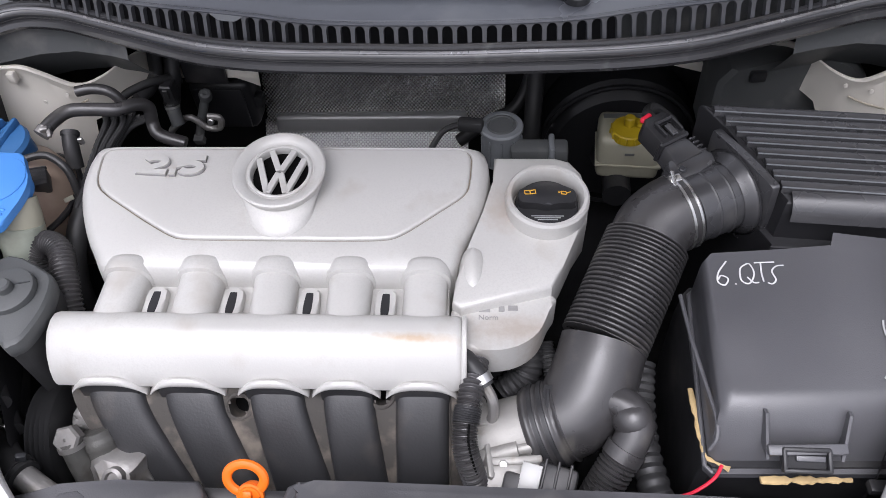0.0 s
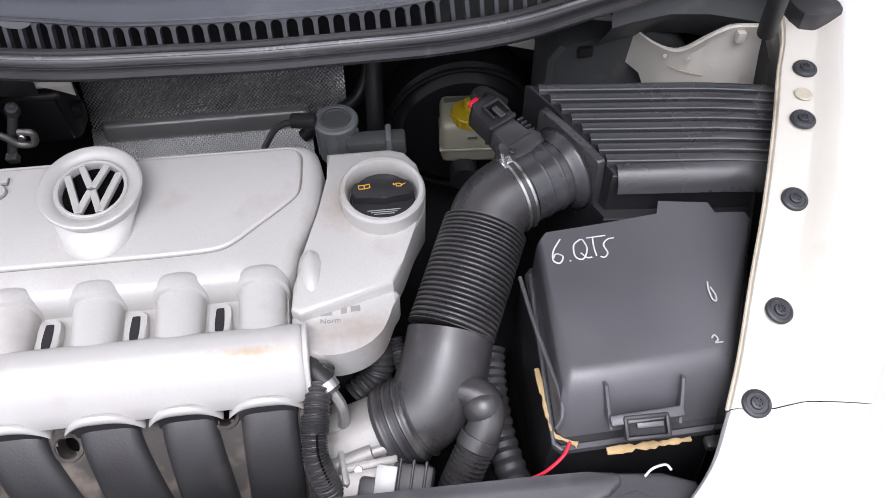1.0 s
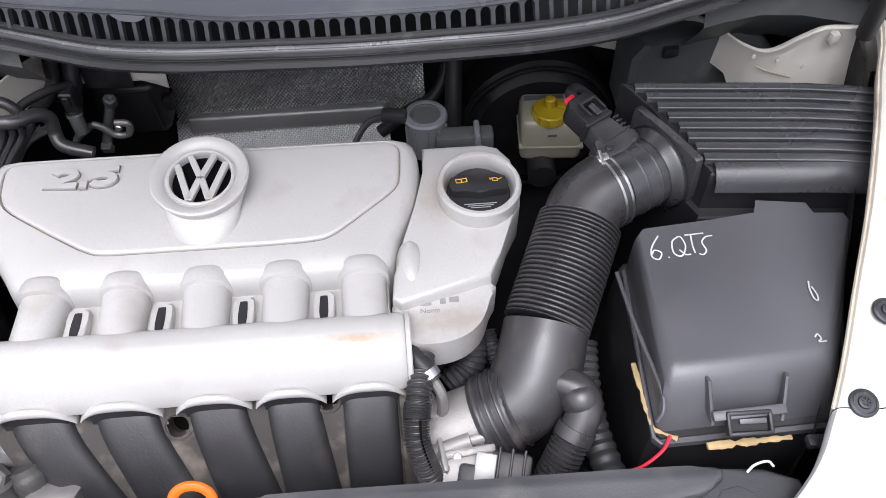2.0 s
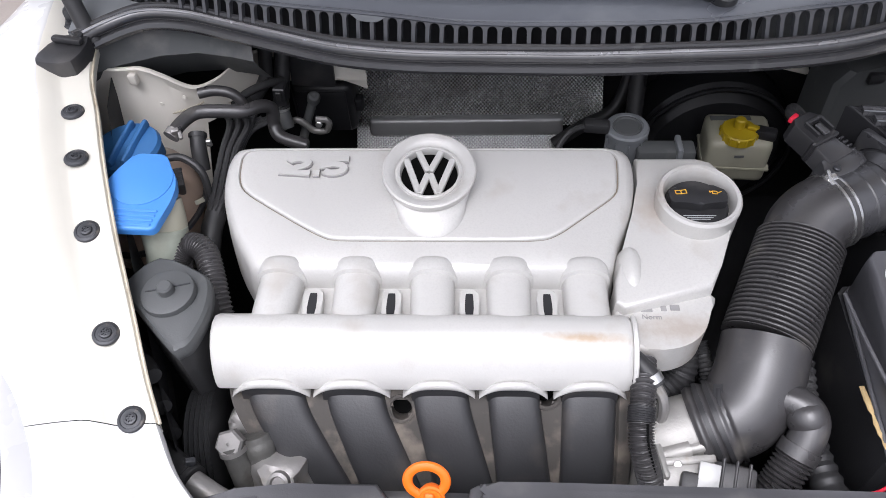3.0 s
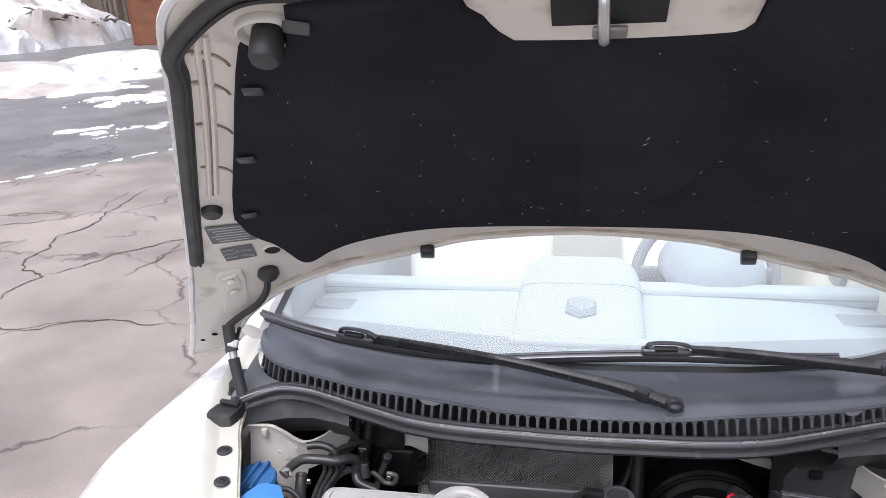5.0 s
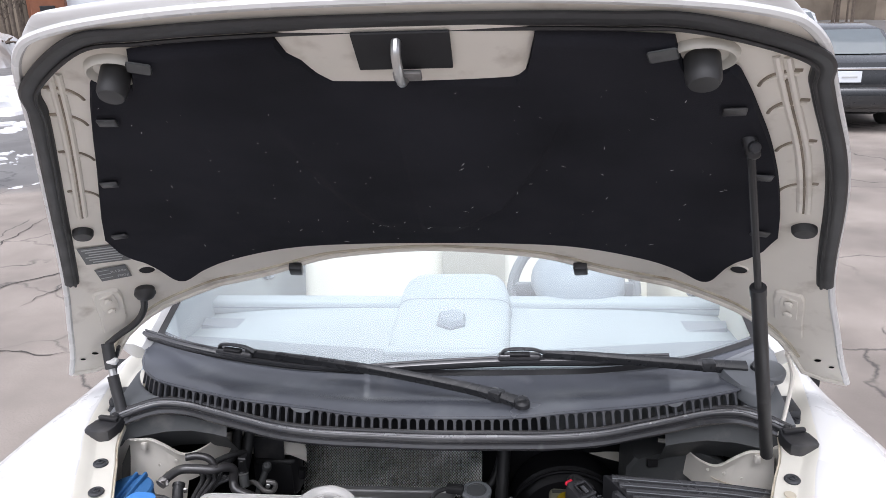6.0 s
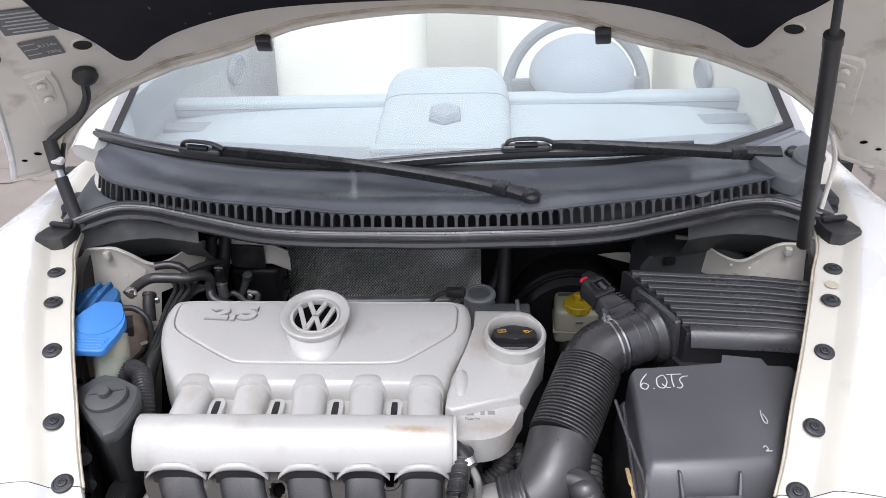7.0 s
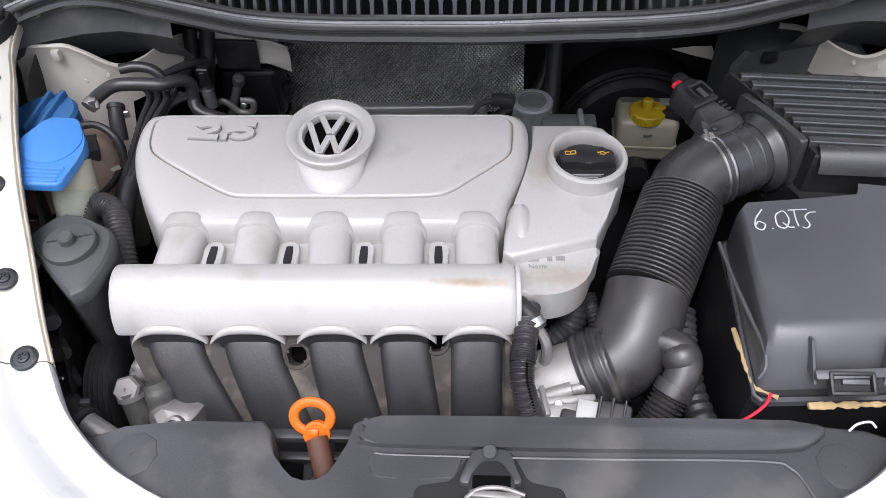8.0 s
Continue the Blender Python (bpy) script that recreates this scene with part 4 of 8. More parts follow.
for x in span(-0.207, 0.204, 150):
    s = float(np.interp(x, [q[0] for q in ARCH], SHIFT))
    rows.append([q + over * 0.0095 for q, over, t in run_line(x, s)])
web = loft(rows, closed=False)
bmesh.ops.delete(web, geom=[f for f in web.faces if min((f.calc_center_median() - h).length for h in HOLES) < 0.0112], context="FACES")
eng("web", web, "web", mani, "dirt-covered web between the runners")
for h in HOLES:
    nut = eng("boss", lathe([(0.0165, -0.004), (0.0150, 0.0004), (0.0125, 0.0010), (0.0112, 0.0), (0.0104, -0.030)], pose(*h, 42), 26), "web", mani)
    eng("boss_hole", lathe([(0.0106, -0.024), (0, -0.024)], pose(*h, 42), 16), "pit", nut)
edge = [(-0.208, -0.205, -0.082), (-0.196, -0.232, -0.105), (-0.165, -0.262, -0.135), (-0.135, -0.292, -0.18), (-0.11, -0.32, -0.25), (-0.10, -0.33, -0.33)]
eng("side_seam", tube(edge, 0.0035, 8, 6), "black", mani)
eng("side_seam", tube([(0.203, -0.208, -0.080), (0.207, -0.236, -0.104), (0.204, -0.268, -0.138), (0.200, -0.298, -0.185), (0.198, -0.325, -0.25), (0.197, -0.335, -0.33)], 0.0035, 8, 6), "black", mani)
eng("side_flange", loft([[(0.196, y, z), (0.199, y - 0.006, z + 0.006), (0.213, y - 0.004, z + 0.004), (0.214, y + 0.004, z - 0.006)] for y, z in ((-0.222, -0.084), (-0.245, -0.110), (-0.275, -0.150), (-0.302, -0.195), (-0.33, -0.26))], closed=False), "web", mani)
# engine block below, painted near-black for the shade there
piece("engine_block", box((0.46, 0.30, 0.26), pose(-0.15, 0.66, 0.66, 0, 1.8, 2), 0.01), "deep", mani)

# dipstick
dip = thing("dipstick", "orange ring-handled dipstick in a stained brown tube", "dipstick", (-0.152, 0.362, 0.80))
rp = [(-0.153 + 0.0182 * math.cos(a), 0.361 + 0.0158 * math.sin(a) * 0.55, 0.833 + 0.0158 * math.sin(a) * 0.83) for a in span(0, 2 * math.pi, 32)]
rings = []
for p in rp[:-1]:
    c = Vector((-0.153, 0.361, 0.833))
    n = (Vector(p) - c).normalized()
    axis = Vector((0, -0.83, 0.55))
    rings.append([Vector(p) + n * 0.0050 * math.cos(q) + axis * 0.0036 * math.sin(q) for q in (2 * math.pi * k / 10 for k in range(10))])
rings.append(rings[0])
piece("ring_handle", loft(rings, cap=False), "orange", dip)
piece("collar", lathe([(0.0100, -0.014), (0.0112, -0.012), (0.0112, -0.006), (0.0134, -0.0055), (0.0134, -0.0015), (0.0110, -0.0010), (0.0105, 0.0005), (0, 0.0005)], pose(-0.1490, 0.3475, 0.8210, 55), 24), "orange", dip)
piece("neck", box((0.009, 0.008, 0.010), pose(-0.1502, 0.3500, 0.8235, 45), 0.002), "orange", dip)
piece("guide_tube", tube([(-0.1481, 0.345, 0.8190), (-0.1406, 0.325, 0.8100), (-0.1367, 0.312, 0.7990), (-0.135, 0.308, 0.76), (-0.135, 0.31, 0.62)], 0.0108, 16, 5), "rust", dip)
piece("tube_ring", sweep(bmesh.new(), [(-0.1375, 0.3145, 0.8015), (-0.1365, 0.3115, 0.7975)], 0.0150, 16), "grey", dip)


# ---- cowl, windscreen, wipers ----
slot_y = smooth_curve([(-0.14, 0.812), (0.0, 0.807), (0.14, 0.812), (0.237, 0.832), (0.383, 0.860), (0.449, 0.881), (0.521, 0.903), (0.574, 0.925), (0.612, 0.958), (0.635, 0.995), (0.648, 1.04)])
slot_z = curve_of([(0.0, 1.016), (0.45, 1.017), (0.60, 1.022), (0.66, 1.034)])
glass_y = smooth_curve([(-0.15, 0.987), (0.0, 0.984), (0.15, 0.987), (0.30, 0.996), (0.40, 1.010), (0.50, 1.033), (0.60, 1.070), (0.66, 1.10)])
base_z = curve_of([(0.0, 0.988), (0.30, 0.990), (0.50, 1.000), (0.66, 1.022)])


cowl = thing("cowl_panel", "dark plastic cowl panel with a row of air slots", "cowl", (CX, 0.88, 1.02))
ds = span(-0.648, 0.648, 96)
rows = []
for d in ds:
    a = abs(d)
    y0, y1, z0 = slot_y(a), glass_y(a), base_z(a)
    h = 0.034
    zs = slot_z(a)
    rows.append([(CX + d, y0 + 0.0040, zs + 0.0145), (CX + d, y0 + 0.0075, zs + 0.0175), (CX + d, y0 + 0.014, zs + 0.0185), (CX + d, y0 + 0.35 * (y1 - y0), zs + 0.0160), (CX + d, y0 + 0.7 * (y1 - y0), z0 + 0.0275),
                 (CX + d, y1 - 0.004, z0 + h), (CX + d, y1 + 0.03, z0 + h + 0.006)])
piece("deck", loft(rows, closed=False), "cowl", cowl)
piece("edge_roll", sweep(bmesh.new(), [(CX + d, slot_y(abs(d)) + 0.0055, slot_z(abs(d)) + 0.0165) for d in ds], 0.0026, 8), "cowl", cowl)
rows = []
for d in ds:
    a = abs(d)
    y0, z0 = slot_y(a), slot_z(a)
    rows.append([(CX + d, y0 + 0.030, z0 - 0.055), (CX + d, y0 + 0.030, z0 - 0.02), (CX + d, y0 + 0.026, z0 + 0.002), (CX + d, y0 + 0.012, z0 + 0.012)])
cutoff = sum(1 for d in ds if d < 0.19)
# backing is painted near-black for shade, grey where the space behind is lit
piece("slot_backing", loft(rows[:cutoff + 1], closed=False), "deep", cowl)
piece("slot_backing", loft(rows[cutoff:], closed=False), "grey", cowl, "backing painted grey for the lit space behind the slots")
fin = part("fin", prism([(0.0024, -0.017), (0.0024, 0.0088), (0.0029, 0.0113), (0.0043, 0.0134), (0.0062, 0.0146), (0.0084, 0.0150), (0.0084, 0.0178), (-0.0084, 0.0178), (-0.0084, 0.0150), (-0.0062, 0.0146), (-0.0043, 0.0134), (-0.0029, 0.0113), (-0.0024, 0.0088), (-0.0024, -0.017)], -0.007, 0.0, None, 0), "fin").data
bpy.data.objects.remove([o for o in scene.objects if o.data == fin][0])
edge_run = [(d, slot_y(abs(d))) for d in span(0.0, 0.628, 300)]
walked, last, stations = 0.0, edge_run[0], [0.0]
for q in edge_run[1:]:
    walked += math.dist(q, last)
    last = q
    if walked >= 0.0165:
        stations.append(q[0])
        walked = 0.0
for d in sorted(set([-s for s in stations] + stations)):
    a = abs(d)
    y0, z0 = slot_y(a), slot_z(a)
    slope = math.degrees(math.atan2(slot_y(a + 0.006) - slot_y(max(0, a - 0.006)), 0.006 + min(a, 0.006))) * (1 if d > 0 else -1)
    ob = new("fin", fin)
    ob.matrix_basis = Matrix.Translation(-Vector(cowl.location)) @ Matrix.Translation((CX + d, y0 + 0.001, z0 - 0.001)) @ pose(0, 0, 0, 0, 0, slope) @ pose(0, 0, 0, 72)
    ob.parent = cowl
# faded corner plates between the slots and the seal, and small scuffs on the front edge
for side in (-1, 1):
    rows = []
    for d in span(0.505, 0.643, 18):
        y0, z0 = slot_y(d), slot_z(d)
        s = (d - 0.505) / 0.138
        low_y = float(np.interp(d, (0.43, 0.50, 0.555, 0.60, 0.643), (0.882, 0.905, 0.899, 0.880, 0.862)))
        top = Vector((CX + side * (d + 0.004 * s), y0 - 0.006 - 0.003 * s, z0 - 0.011))
        low = Vector((CX + side * d, min(low_y, y0 - 0.010), 1.000))
        low = top.lerp(low, min(1.0, 0.25 + 1.6 * s))
        rows.append([top, top.lerp(low, 0.15) + Vector((0, 0, 0.003)), top.lerp(low, 0.5) + Vector((0, 0, 0.002)), low, low - Vector((0, 0, 0.012))])
    piece("corner_plate", loft(rows, closed=False), "base_plate", cowl, "faded grey corner plate")
for d, w, turn in ((-0.255, 0.042, -10), (0.435, 0.030, 17)):
    piece("edge_tab", prism(smooth_outline([(-w / 2, 0.019), (-w * 0.40, 0.012), (-w * 0.22, 0.0085), (w * 0.22, 0.0085), (w * 0.40, 0.012), (w / 2, 0.019)], 3), 0.0004, 0.0022, Matrix.Translation((CX + d, slot_y(abs(d)) + 0.001, slot_z(abs(d)) - 0.001)) @ pose(0, 0, 0, 0, 0, turn) @ pose(0, 0, 0, 72), 0.0006, 1), "base_plate", cowl, "faded grey edge tab")

# rubber seal in front of the cowl
seal = thing("bay_seal", "grey-black rubber bulb seal along the back of the bay", "seal", (CX, 0.8, 1.0))
S_PTS = [(-0.632, 0.845, 0.995), (-0.60, 0.872, 1.000), (-0.555, 0.893, 1.005), (-0.50, 0.893, 1.003), (-0.44, 0.874, 1.001), (-0.37, 0.848, 1.000), (-0.29, 0.819, 1.000), (-0.20, 0.803, 1.001), (-0.10, 0.797, 1.002), (0, 0.794, 1.002)]
S_PTS = [(CX + x, y, z) for x, y, z in S_PTS] + [(CX - x, y, z) for x, y, z in S_PTS[-2::-1]]
piece("bulb", tube(S_PTS, 0.0085, 12, 5), "seal", seal)
piece("upper_lip", tube([(x, y + 0.008, z + 0.007) for x, y, z in S_PTS], 0.0042, 8, 5), "seal", seal)
# the bright bead carries the seal's highlight in its own colour
piece("bead", tube([(x, y - 0.0045, z + 0.0075) for x, y, z in S_PTS], 0.0021, 8, 5), "seal_edge", seal, "bright bead painted as the seal's highlight")
piece("lower_lip", tube([(x, y - 0.004, z - 0.014) for x, y, z in S_PTS], 0.0075, 8, 5), "seal", seal)
# the scuttle wall that carries the seal
rows = []
for p in spline(S_PTS, 4):
    rows.append([p + Vector((0, 0.004, -0.006)), p + Vector((0, 0.010, -0.022)), p + Vector((0, 0.035, -0.040)), p + Vector((0, 0.10, -0.075)), p + Vector((0, 0.22, -0.10))])
piece("scuttle", loft(rows, closed=False), "black", seal)
for side in (-1, 1):
    rows = [[(CX + side * d, y + 0.006, 0.992), (CX + side * d, y + 0.004, 0.965), (CX + side * d, y - 0.004, 0.945), (CX + side * d, y + 0.02, 0.915), (CX + side * d, y + 0.05, 0.88)] for d, y in ((0.64, 0.845), (0.60, 0.872), (0.55, 0.893), (0.50, 0.899), (0.45, 0.888), (0.42, 0.878))]
    piece("scuttle_cheek", loft(rows, closed=False), "grey", seal, "dusty dark grey cowl side panel")
for side in (-1, 1):
    blk = thing("seal_end_block", "black plastic end block at the fender rim", "trim block", (CX + side * 0.632, 0.826, 0.99), "seal end blocks")
    piece("body", prism(smooth_outline([(-0.030, -0.030), (0.024, -0.040), (0.030, -0.012), (0.022, 0.030), (-0.020, 0.034)], 3), -0.02, 0.014,
                        Matrix.Translation((CX + side * 0.632, 0.826, 0.992)) @ Matrix.Diagonal((side * 0.82, 0.82, 0.7, 1)) @ pose(0, 0, 0, 0, 0, 12), 0.005, 2), "black", blk)
    piece("wing", prism(rounded([(0.010, -0.034), (0.050, -0.022), (0.046, -0.006), (0.014, -0.006)], 0.003), -0.012, -0.002, Matrix.Translation((CX + side * 0.632, 0.826, 0.992)) @ Matrix.Diagonal((side, 1, 1, 1)), 0.002, 1), "black", blk)
    piece("notch", box((0.010, 0.016, 0.010), Matrix.Translation((CX + side * 0.622, 0.846, 1.002)), 0.002, 1), "black", blk)
    piece("rib", box((0.042, 0.010, 0.008), Matrix.Translation((CX + side * 0.630, 0.835, 1.006)) @ pose(0, 0, 0, 0, 0, 12 * side), 0.003), "black", blk)

# glass
M["glass"] = bpy.data.materials.new("windscreen_glass")
M["glass"].use_nodes = True
nt = M["glass"].node_tree
nt.nodes.remove(nt.nodes["Principled BSDF"])
o = nt.nodes["Material Output"]
tr, gl, fr, mx = nt.nodes.new("ShaderNodeBsdfTransparent"), nt.nodes.new("ShaderNodeBsdfGlossy"), nt.nodes.new("ShaderNodeFresnel"), nt.nodes.new("ShaderNodeMixShader")
tr.inputs[0].default_value = (0.885, 0.945, 0.935, 1)
gl.inputs["Roughness"].default_value = 0.02
fr.inputs[0].default_value = 1.5
nt.links.new(fr.outputs[0], mx.inputs[0])
nt.links.new(tr.outputs[0], mx.inputs[1])
nt.links.new(gl.outputs[0], mx.inputs[2])
# a pale diffuse share paints the reflected sky's haze into the glass
haze_veil, mx2 = nt.nodes.new("ShaderNodeBsdfDiffuse"), nt.nodes.new("ShaderNodeMixShader")
haze_veil.inputs[0].default_value = (0.78, 0.82, 0.85, 1)
mx2.inputs[0].default_value = 0.12
nt.links.new(mx.outputs[0], mx2.inputs[1])
nt.links.new(haze_veil.outputs[0], mx2.inputs[2])
nt.links.new(mx2.outputs[0], o.inputs[0])

screen = thing("windscreen", "curved windscreen glass reflecting a pale sky", "windscreen", (CX, 1.1, 1.1), kind="structure")


def screen_point(d, v):
    a = abs(d)
    return (CX + d * (1 - 0.16 * v), glass_y(a) + 0.004 + 0.62 * v + 0.02 * v * (1 - v), base_z(a) + 0.036 + (0.44 - 0.05 * (a / 0.66) ** 2) * v - 0.06 * v * v)


g = piece("pane", loft([[screen_point(d, v) for v in span(0, 1, 8)] for d in span(-0.66, 0.66, 30)], closed=False), "glass", screen)
g.visible_shadow = False
g = piece("dark_border", loft([[Vector(screen_point(d, v)) + Vector((0, -0.001, 0.0015)) for v in (0.0, 0.008, 0.016)] for d in span(-0.655, 0.655, 40)], closed=False), "deep", screen)
for side in (-1, 1):
    piece("side_seal", loft([[Vector(screen_point(side * d, v)) + Vector((0, -0.001, 0.0015)) for v in span(0, 1, 10)] for d in (0.632, 0.645, 0.66)], closed=False), "deep", screen)
    piece("pillar", sweep(bmesh.new(), [Vector(screen_point(side * 0.678, v)) for v in span(-0.06, 1, 8)], 0.03, 10), "white", screen)

def plate_along(pts, wide, thick, n=8):
    """A flat arm with rounded shoulders along the points; wide: f(0..1), half the width."""
    q = spline(pts, n)
    rings = []
    for i, p in enumerate(q):
        d = (q[min(i + 1, len(q) - 1)] - q[max(i - 1, 0)]).normalized()
        side = d.cross(Vector((0, -0.45, 1))).normalized()
        over = side.cross(d)
        w = wide(i / (len(q) - 1))
        rings.append([p + side * (w * a) + over * (thick * b) for a, b in ((-1, -0.5), (-1, 0.2), (-0.8, 0.5), (0.0, 0.62), (0.8, 0.5), (1, 0.2), (1, -0.5))])
    return loft(rings)


def wiper(arm_pts, wide, blade_pts, clip_at, clip_turn, knob):
    w = thing("wiper", "black wiper arm and blade resting on the windscreen", "wiper", knob)
    arm = piece("arm", plate_along(arm_pts, wide, 0.015), "arm", w)
    joint = Vector(spline(arm_pts, 8)[9])
    piece("joint_pin", sweep(bmesh.new(), [joint + Vector((0.004, -0.012, 0.0)), joint + Vector((-0.004, 0.012, 0.001))], 0.0035, 10), "deep", arm)
    piece("pivot_cap", lathe([(0.0150, -0.012), (0.0150, 0.006), (0.0130, 0.012), (0.008, 0.0155), (0, 0.0165)], pose(*knob, 25), 24), "arm", w)
    piece("blade", plate_along(blade_pts, lambda t: 0.0050, 0.009, 5), "seal", w)
    piece("squeegee", tube([(x, y + 0.001, z - 0.008) for x, y, z in blade_pts], 0.0045, 6, 5), "deep", w)
    piece("spoiler", tube([(x, y + 0.006, z + 0.006) for x, y, z in blade_pts], 0.0026, 6, 5), "seal", w)
    c = piece("clip", box((0.086, 0.020, 0.013), pose(*clip_at, 0, 0, clip_turn), 0.005, 3), "seal", w)
    CT = pose(*clip_at, 0, 0, clip_turn)
    piece("clip_hook", tube([CT @ Vector((-0.036, -0.002, 0.006)), CT @ Vector((-0.028, -0.003, 0.015)), CT @ Vector((0.0, -0.004, 0.018)), CT @ Vector((0.030, -0.004, 0.016)), CT @ Vector((0.050, -0.004, 0.008))], 0.0058, 10, 5, flat=0.6), "arm", c)
    piece("clip_slot", box((0.040, 0.010, 0.006), CT @ pose(0.0, -0.008, 0.008, 25), 0.001), "deep", c)
    piece("joint_block", box((0.026, 0.024, 0.020), Matrix.Translation(joint) @ pose(0, 0, 0, 0, 0, math.degrees(math.atan2(arm_pts[1][1] - arm_pts[0][1], arm_pts[1][0] - arm_pts[0][0]))), 0.003, 2), "arm", w)
    return w


wiper([(0.172, 0.852, 1.038), (0.125, 0.879, 1.041), (0.07, 0.902, 1.044), (-0.03, 0.930, 1.050), (-0.15, 0.955, 1.058), (-0.29, 0.978, 1.066), (-0.395, 0.995, 1.070)], lambda t: 0.0120 - 0.0075 * t,
      [(-0.663, 1.085, 1.070), (-0.54, 1.033, 1.064), (-0.42, 1.002, 1.057), (-0.28, 0.985, 1.048), (-0.15, 0.980, 1.042)], (-0.42, 0.998, 1.068), -14, (0.166, 0.855, 1.037))
wiper([(0.600, 0.985, 1.052), (0.54, 0.985, 1.055), (0.42, 0.992, 1.060), (0.29, 1.002, 1.065), (0.21, 1.006, 1.066)], lambda t: 0.0130 - 0.0085 * t,
      [(-0.14, 0.983, 1.040), (0.0, 0.992, 1.048), (0.164, 1.002, 1.053), (0.30, 1.006, 1.053), (0.46, 1.012, 1.056)], (0.164, 1.004, 1.062), 2, (0.622, 0.985, 1.048))
bl = thing("wiper_base_cover", "faded grey plastic wiper base plate at the cowl end", "trim", (0.60, 0.97, 1.03))
piece("plate", prism(smooth_outline([(-0.060, 0.000), (-0.056, -0.030), (-0.030, -0.080), (0.000, -0.085), (0.048, -0.01), (0.060, 0.085), (0.030, 0.075), (-0.045, 0.020)], 3), -0.025, 0.006, pose(0.612, 0.990, 1.046, 6, 3, 0), 0.008, 3), "base_plate", bl)
piece("pivot_cap", lathe([(0.026, -0.004), (0.026, 0.008), (0.022, 0.013), (0, 0.014)], pose(0.640, 0.965, 1.050, 20), 28), "base_plate", bl)

# ---- cabin seen through the glass ----
dash = thing("dashboard", "pale grey dashboard with a centre pod", "dashboard", (CX, 1.35, 0.95))
def dash_z(x, y):
    return 1.008 - 0.075 * (y - 1.02) - 0.03 * ((x - CX) / 0.70) ** 4


piece("top", slab(span(-0.70, 0.72, 28), lambda x: 1.0 + 0.10 * (abs(x - CX) / 0.7) ** 3, lambda x: 1.475, dash_z, 0.03, 10), "dash", dash)
piece("front_band", slab(span(-0.68, 0.70, 28), lambda x: 1.0 + 0.10 * (abs(x - CX) / 0.7) ** 3, lambda x: 1.150 + 0.115 * (abs(x - CX) / 0.6) ** 2, lambda x, y: dash_z(x, y) + 0.004, 0.003, 6), "dash_band", dash, "darker grey front band")
piece("brow", box((1.42, 0.05, 0.040), pose(CX, 1.490, 0.972), 0.010, 3), "dash", dash)
piece("brow_line", box((1.40, 0.003, 0.003), pose(CX, 1.4642, 0.9745), 0), "dash_band", dash)
pod = piece("pod", loft([[(0.006 + w * 0.143 * math.copysign(abs(math.cos(a)) ** 0.3, math.cos(a)), y, 0.95 + h * max(-0.3, abs(math.sin(a)) ** 0.3 * math.copysign(1, math.sin(a)))) for a in (2 * math.pi * k / 36 for k in range(36))]
                         for y, w, h in ((1.125, 0.95, 0.050), (1.130, 0.96, 0.068), (1.140, 0.965, 0.074), (1.25, 0.985, 0.084), (1.385, 1.0, 0.080), (1.400, 1.0, 0.090), (1.44, 0.97, 0.108), (1.47, 0.92, 0.112), (1.51, 0.86, 0.104), (1.53, 0.78, 0.08))]), "dash", dash)
piece("pod_seam", sweep(bmesh.new(), [(0.006 + 0.143 * math.copysign(abs(math.cos(a)) ** 0.3, math.cos(a)), 1.388, 0.9505 + 0.0805 * abs(math.sin(a)) ** 0.3) for a in span(0.05, math.pi - 0.05, 36)], 0.0018, 6), "dash_band", pod)
piece("pod_ledge", box((0.285, 0.03, 0.016), pose(0.008, 1.128, 1.009), 0.005), "dash", pod)
dial = piece("pod_dial", lathe([(0.036, -0.01), (0.035, 0.012), (0.030, 0.018), (0, 0.019)], pose(0.010, 1.235, 1.034, 6, 0, 30), 6), "dash_mid", pod)
piece("dial_edge", lathe([(0.038, -0.004), (0.038, 0.003), (0.035, 0.004)], pose(0.010, 1.235, 1.036, 6, 0, 30), 6), "dash_band", dial)
for side in (-1, 1):
    xv, yv = CX + side * 0.60, 1.365
    piece("speaker_vent", prism([(-0.07, -0.045), (0.06, -0.01), (0.07, 0.04), (-0.075, 0.04)] if side > 0 else [(-0.06, -0.01), (0.07, -0.045), (0.075, 0.04), (-0.07, 0.04)], -0.01, 0.004, pose(xv, yv, dash_z(xv, yv), -4.3), 0.001, 1), "dash_band", dash, "grey corner vent")
wheel = thing("steering_wheel", "dark steering wheel behind the instrument hood", "steering wheel", (0.33, 1.68, 0.95))
piece("rim", sweep(bmesh.new(), [(0.33 + 0.178 * math.cos(a), 1.68 + 0.06 * math.sin(a), 0.93 + 0.168 * math.sin(a)) for a in span(0, 2 * math.pi, 40)], 0.016, 10, cap=False), "dash_dark", wheel)
piece("spoke", box((0.34, 0.02, 0.045), pose(0.33, 1.68, 0.945), 0.008), "dash_dark", wheel)
hoodlet = thing("instrument_hood", "rounded grey instrument hood on the dashboard", "dashboard", (0.33, 1.46, 0.99))
piece("shell", loft([[(0.335 + 0.130 * w * math.cos(a), y + 0.105, 0.985 + 0.098 * h * max(-0.1, math.sin(a))) for a in (2 * math.pi * k / 24 for k in range(24))] for y, w, h in ((1.38, 0.3, 0.15), (1.40, 0.7, 0.55), (1.44, 0.92, 0.85), (1.50, 1.0, 1.0), (1.57, 0.98, 1.0))]), "dash_mid", hoodlet)
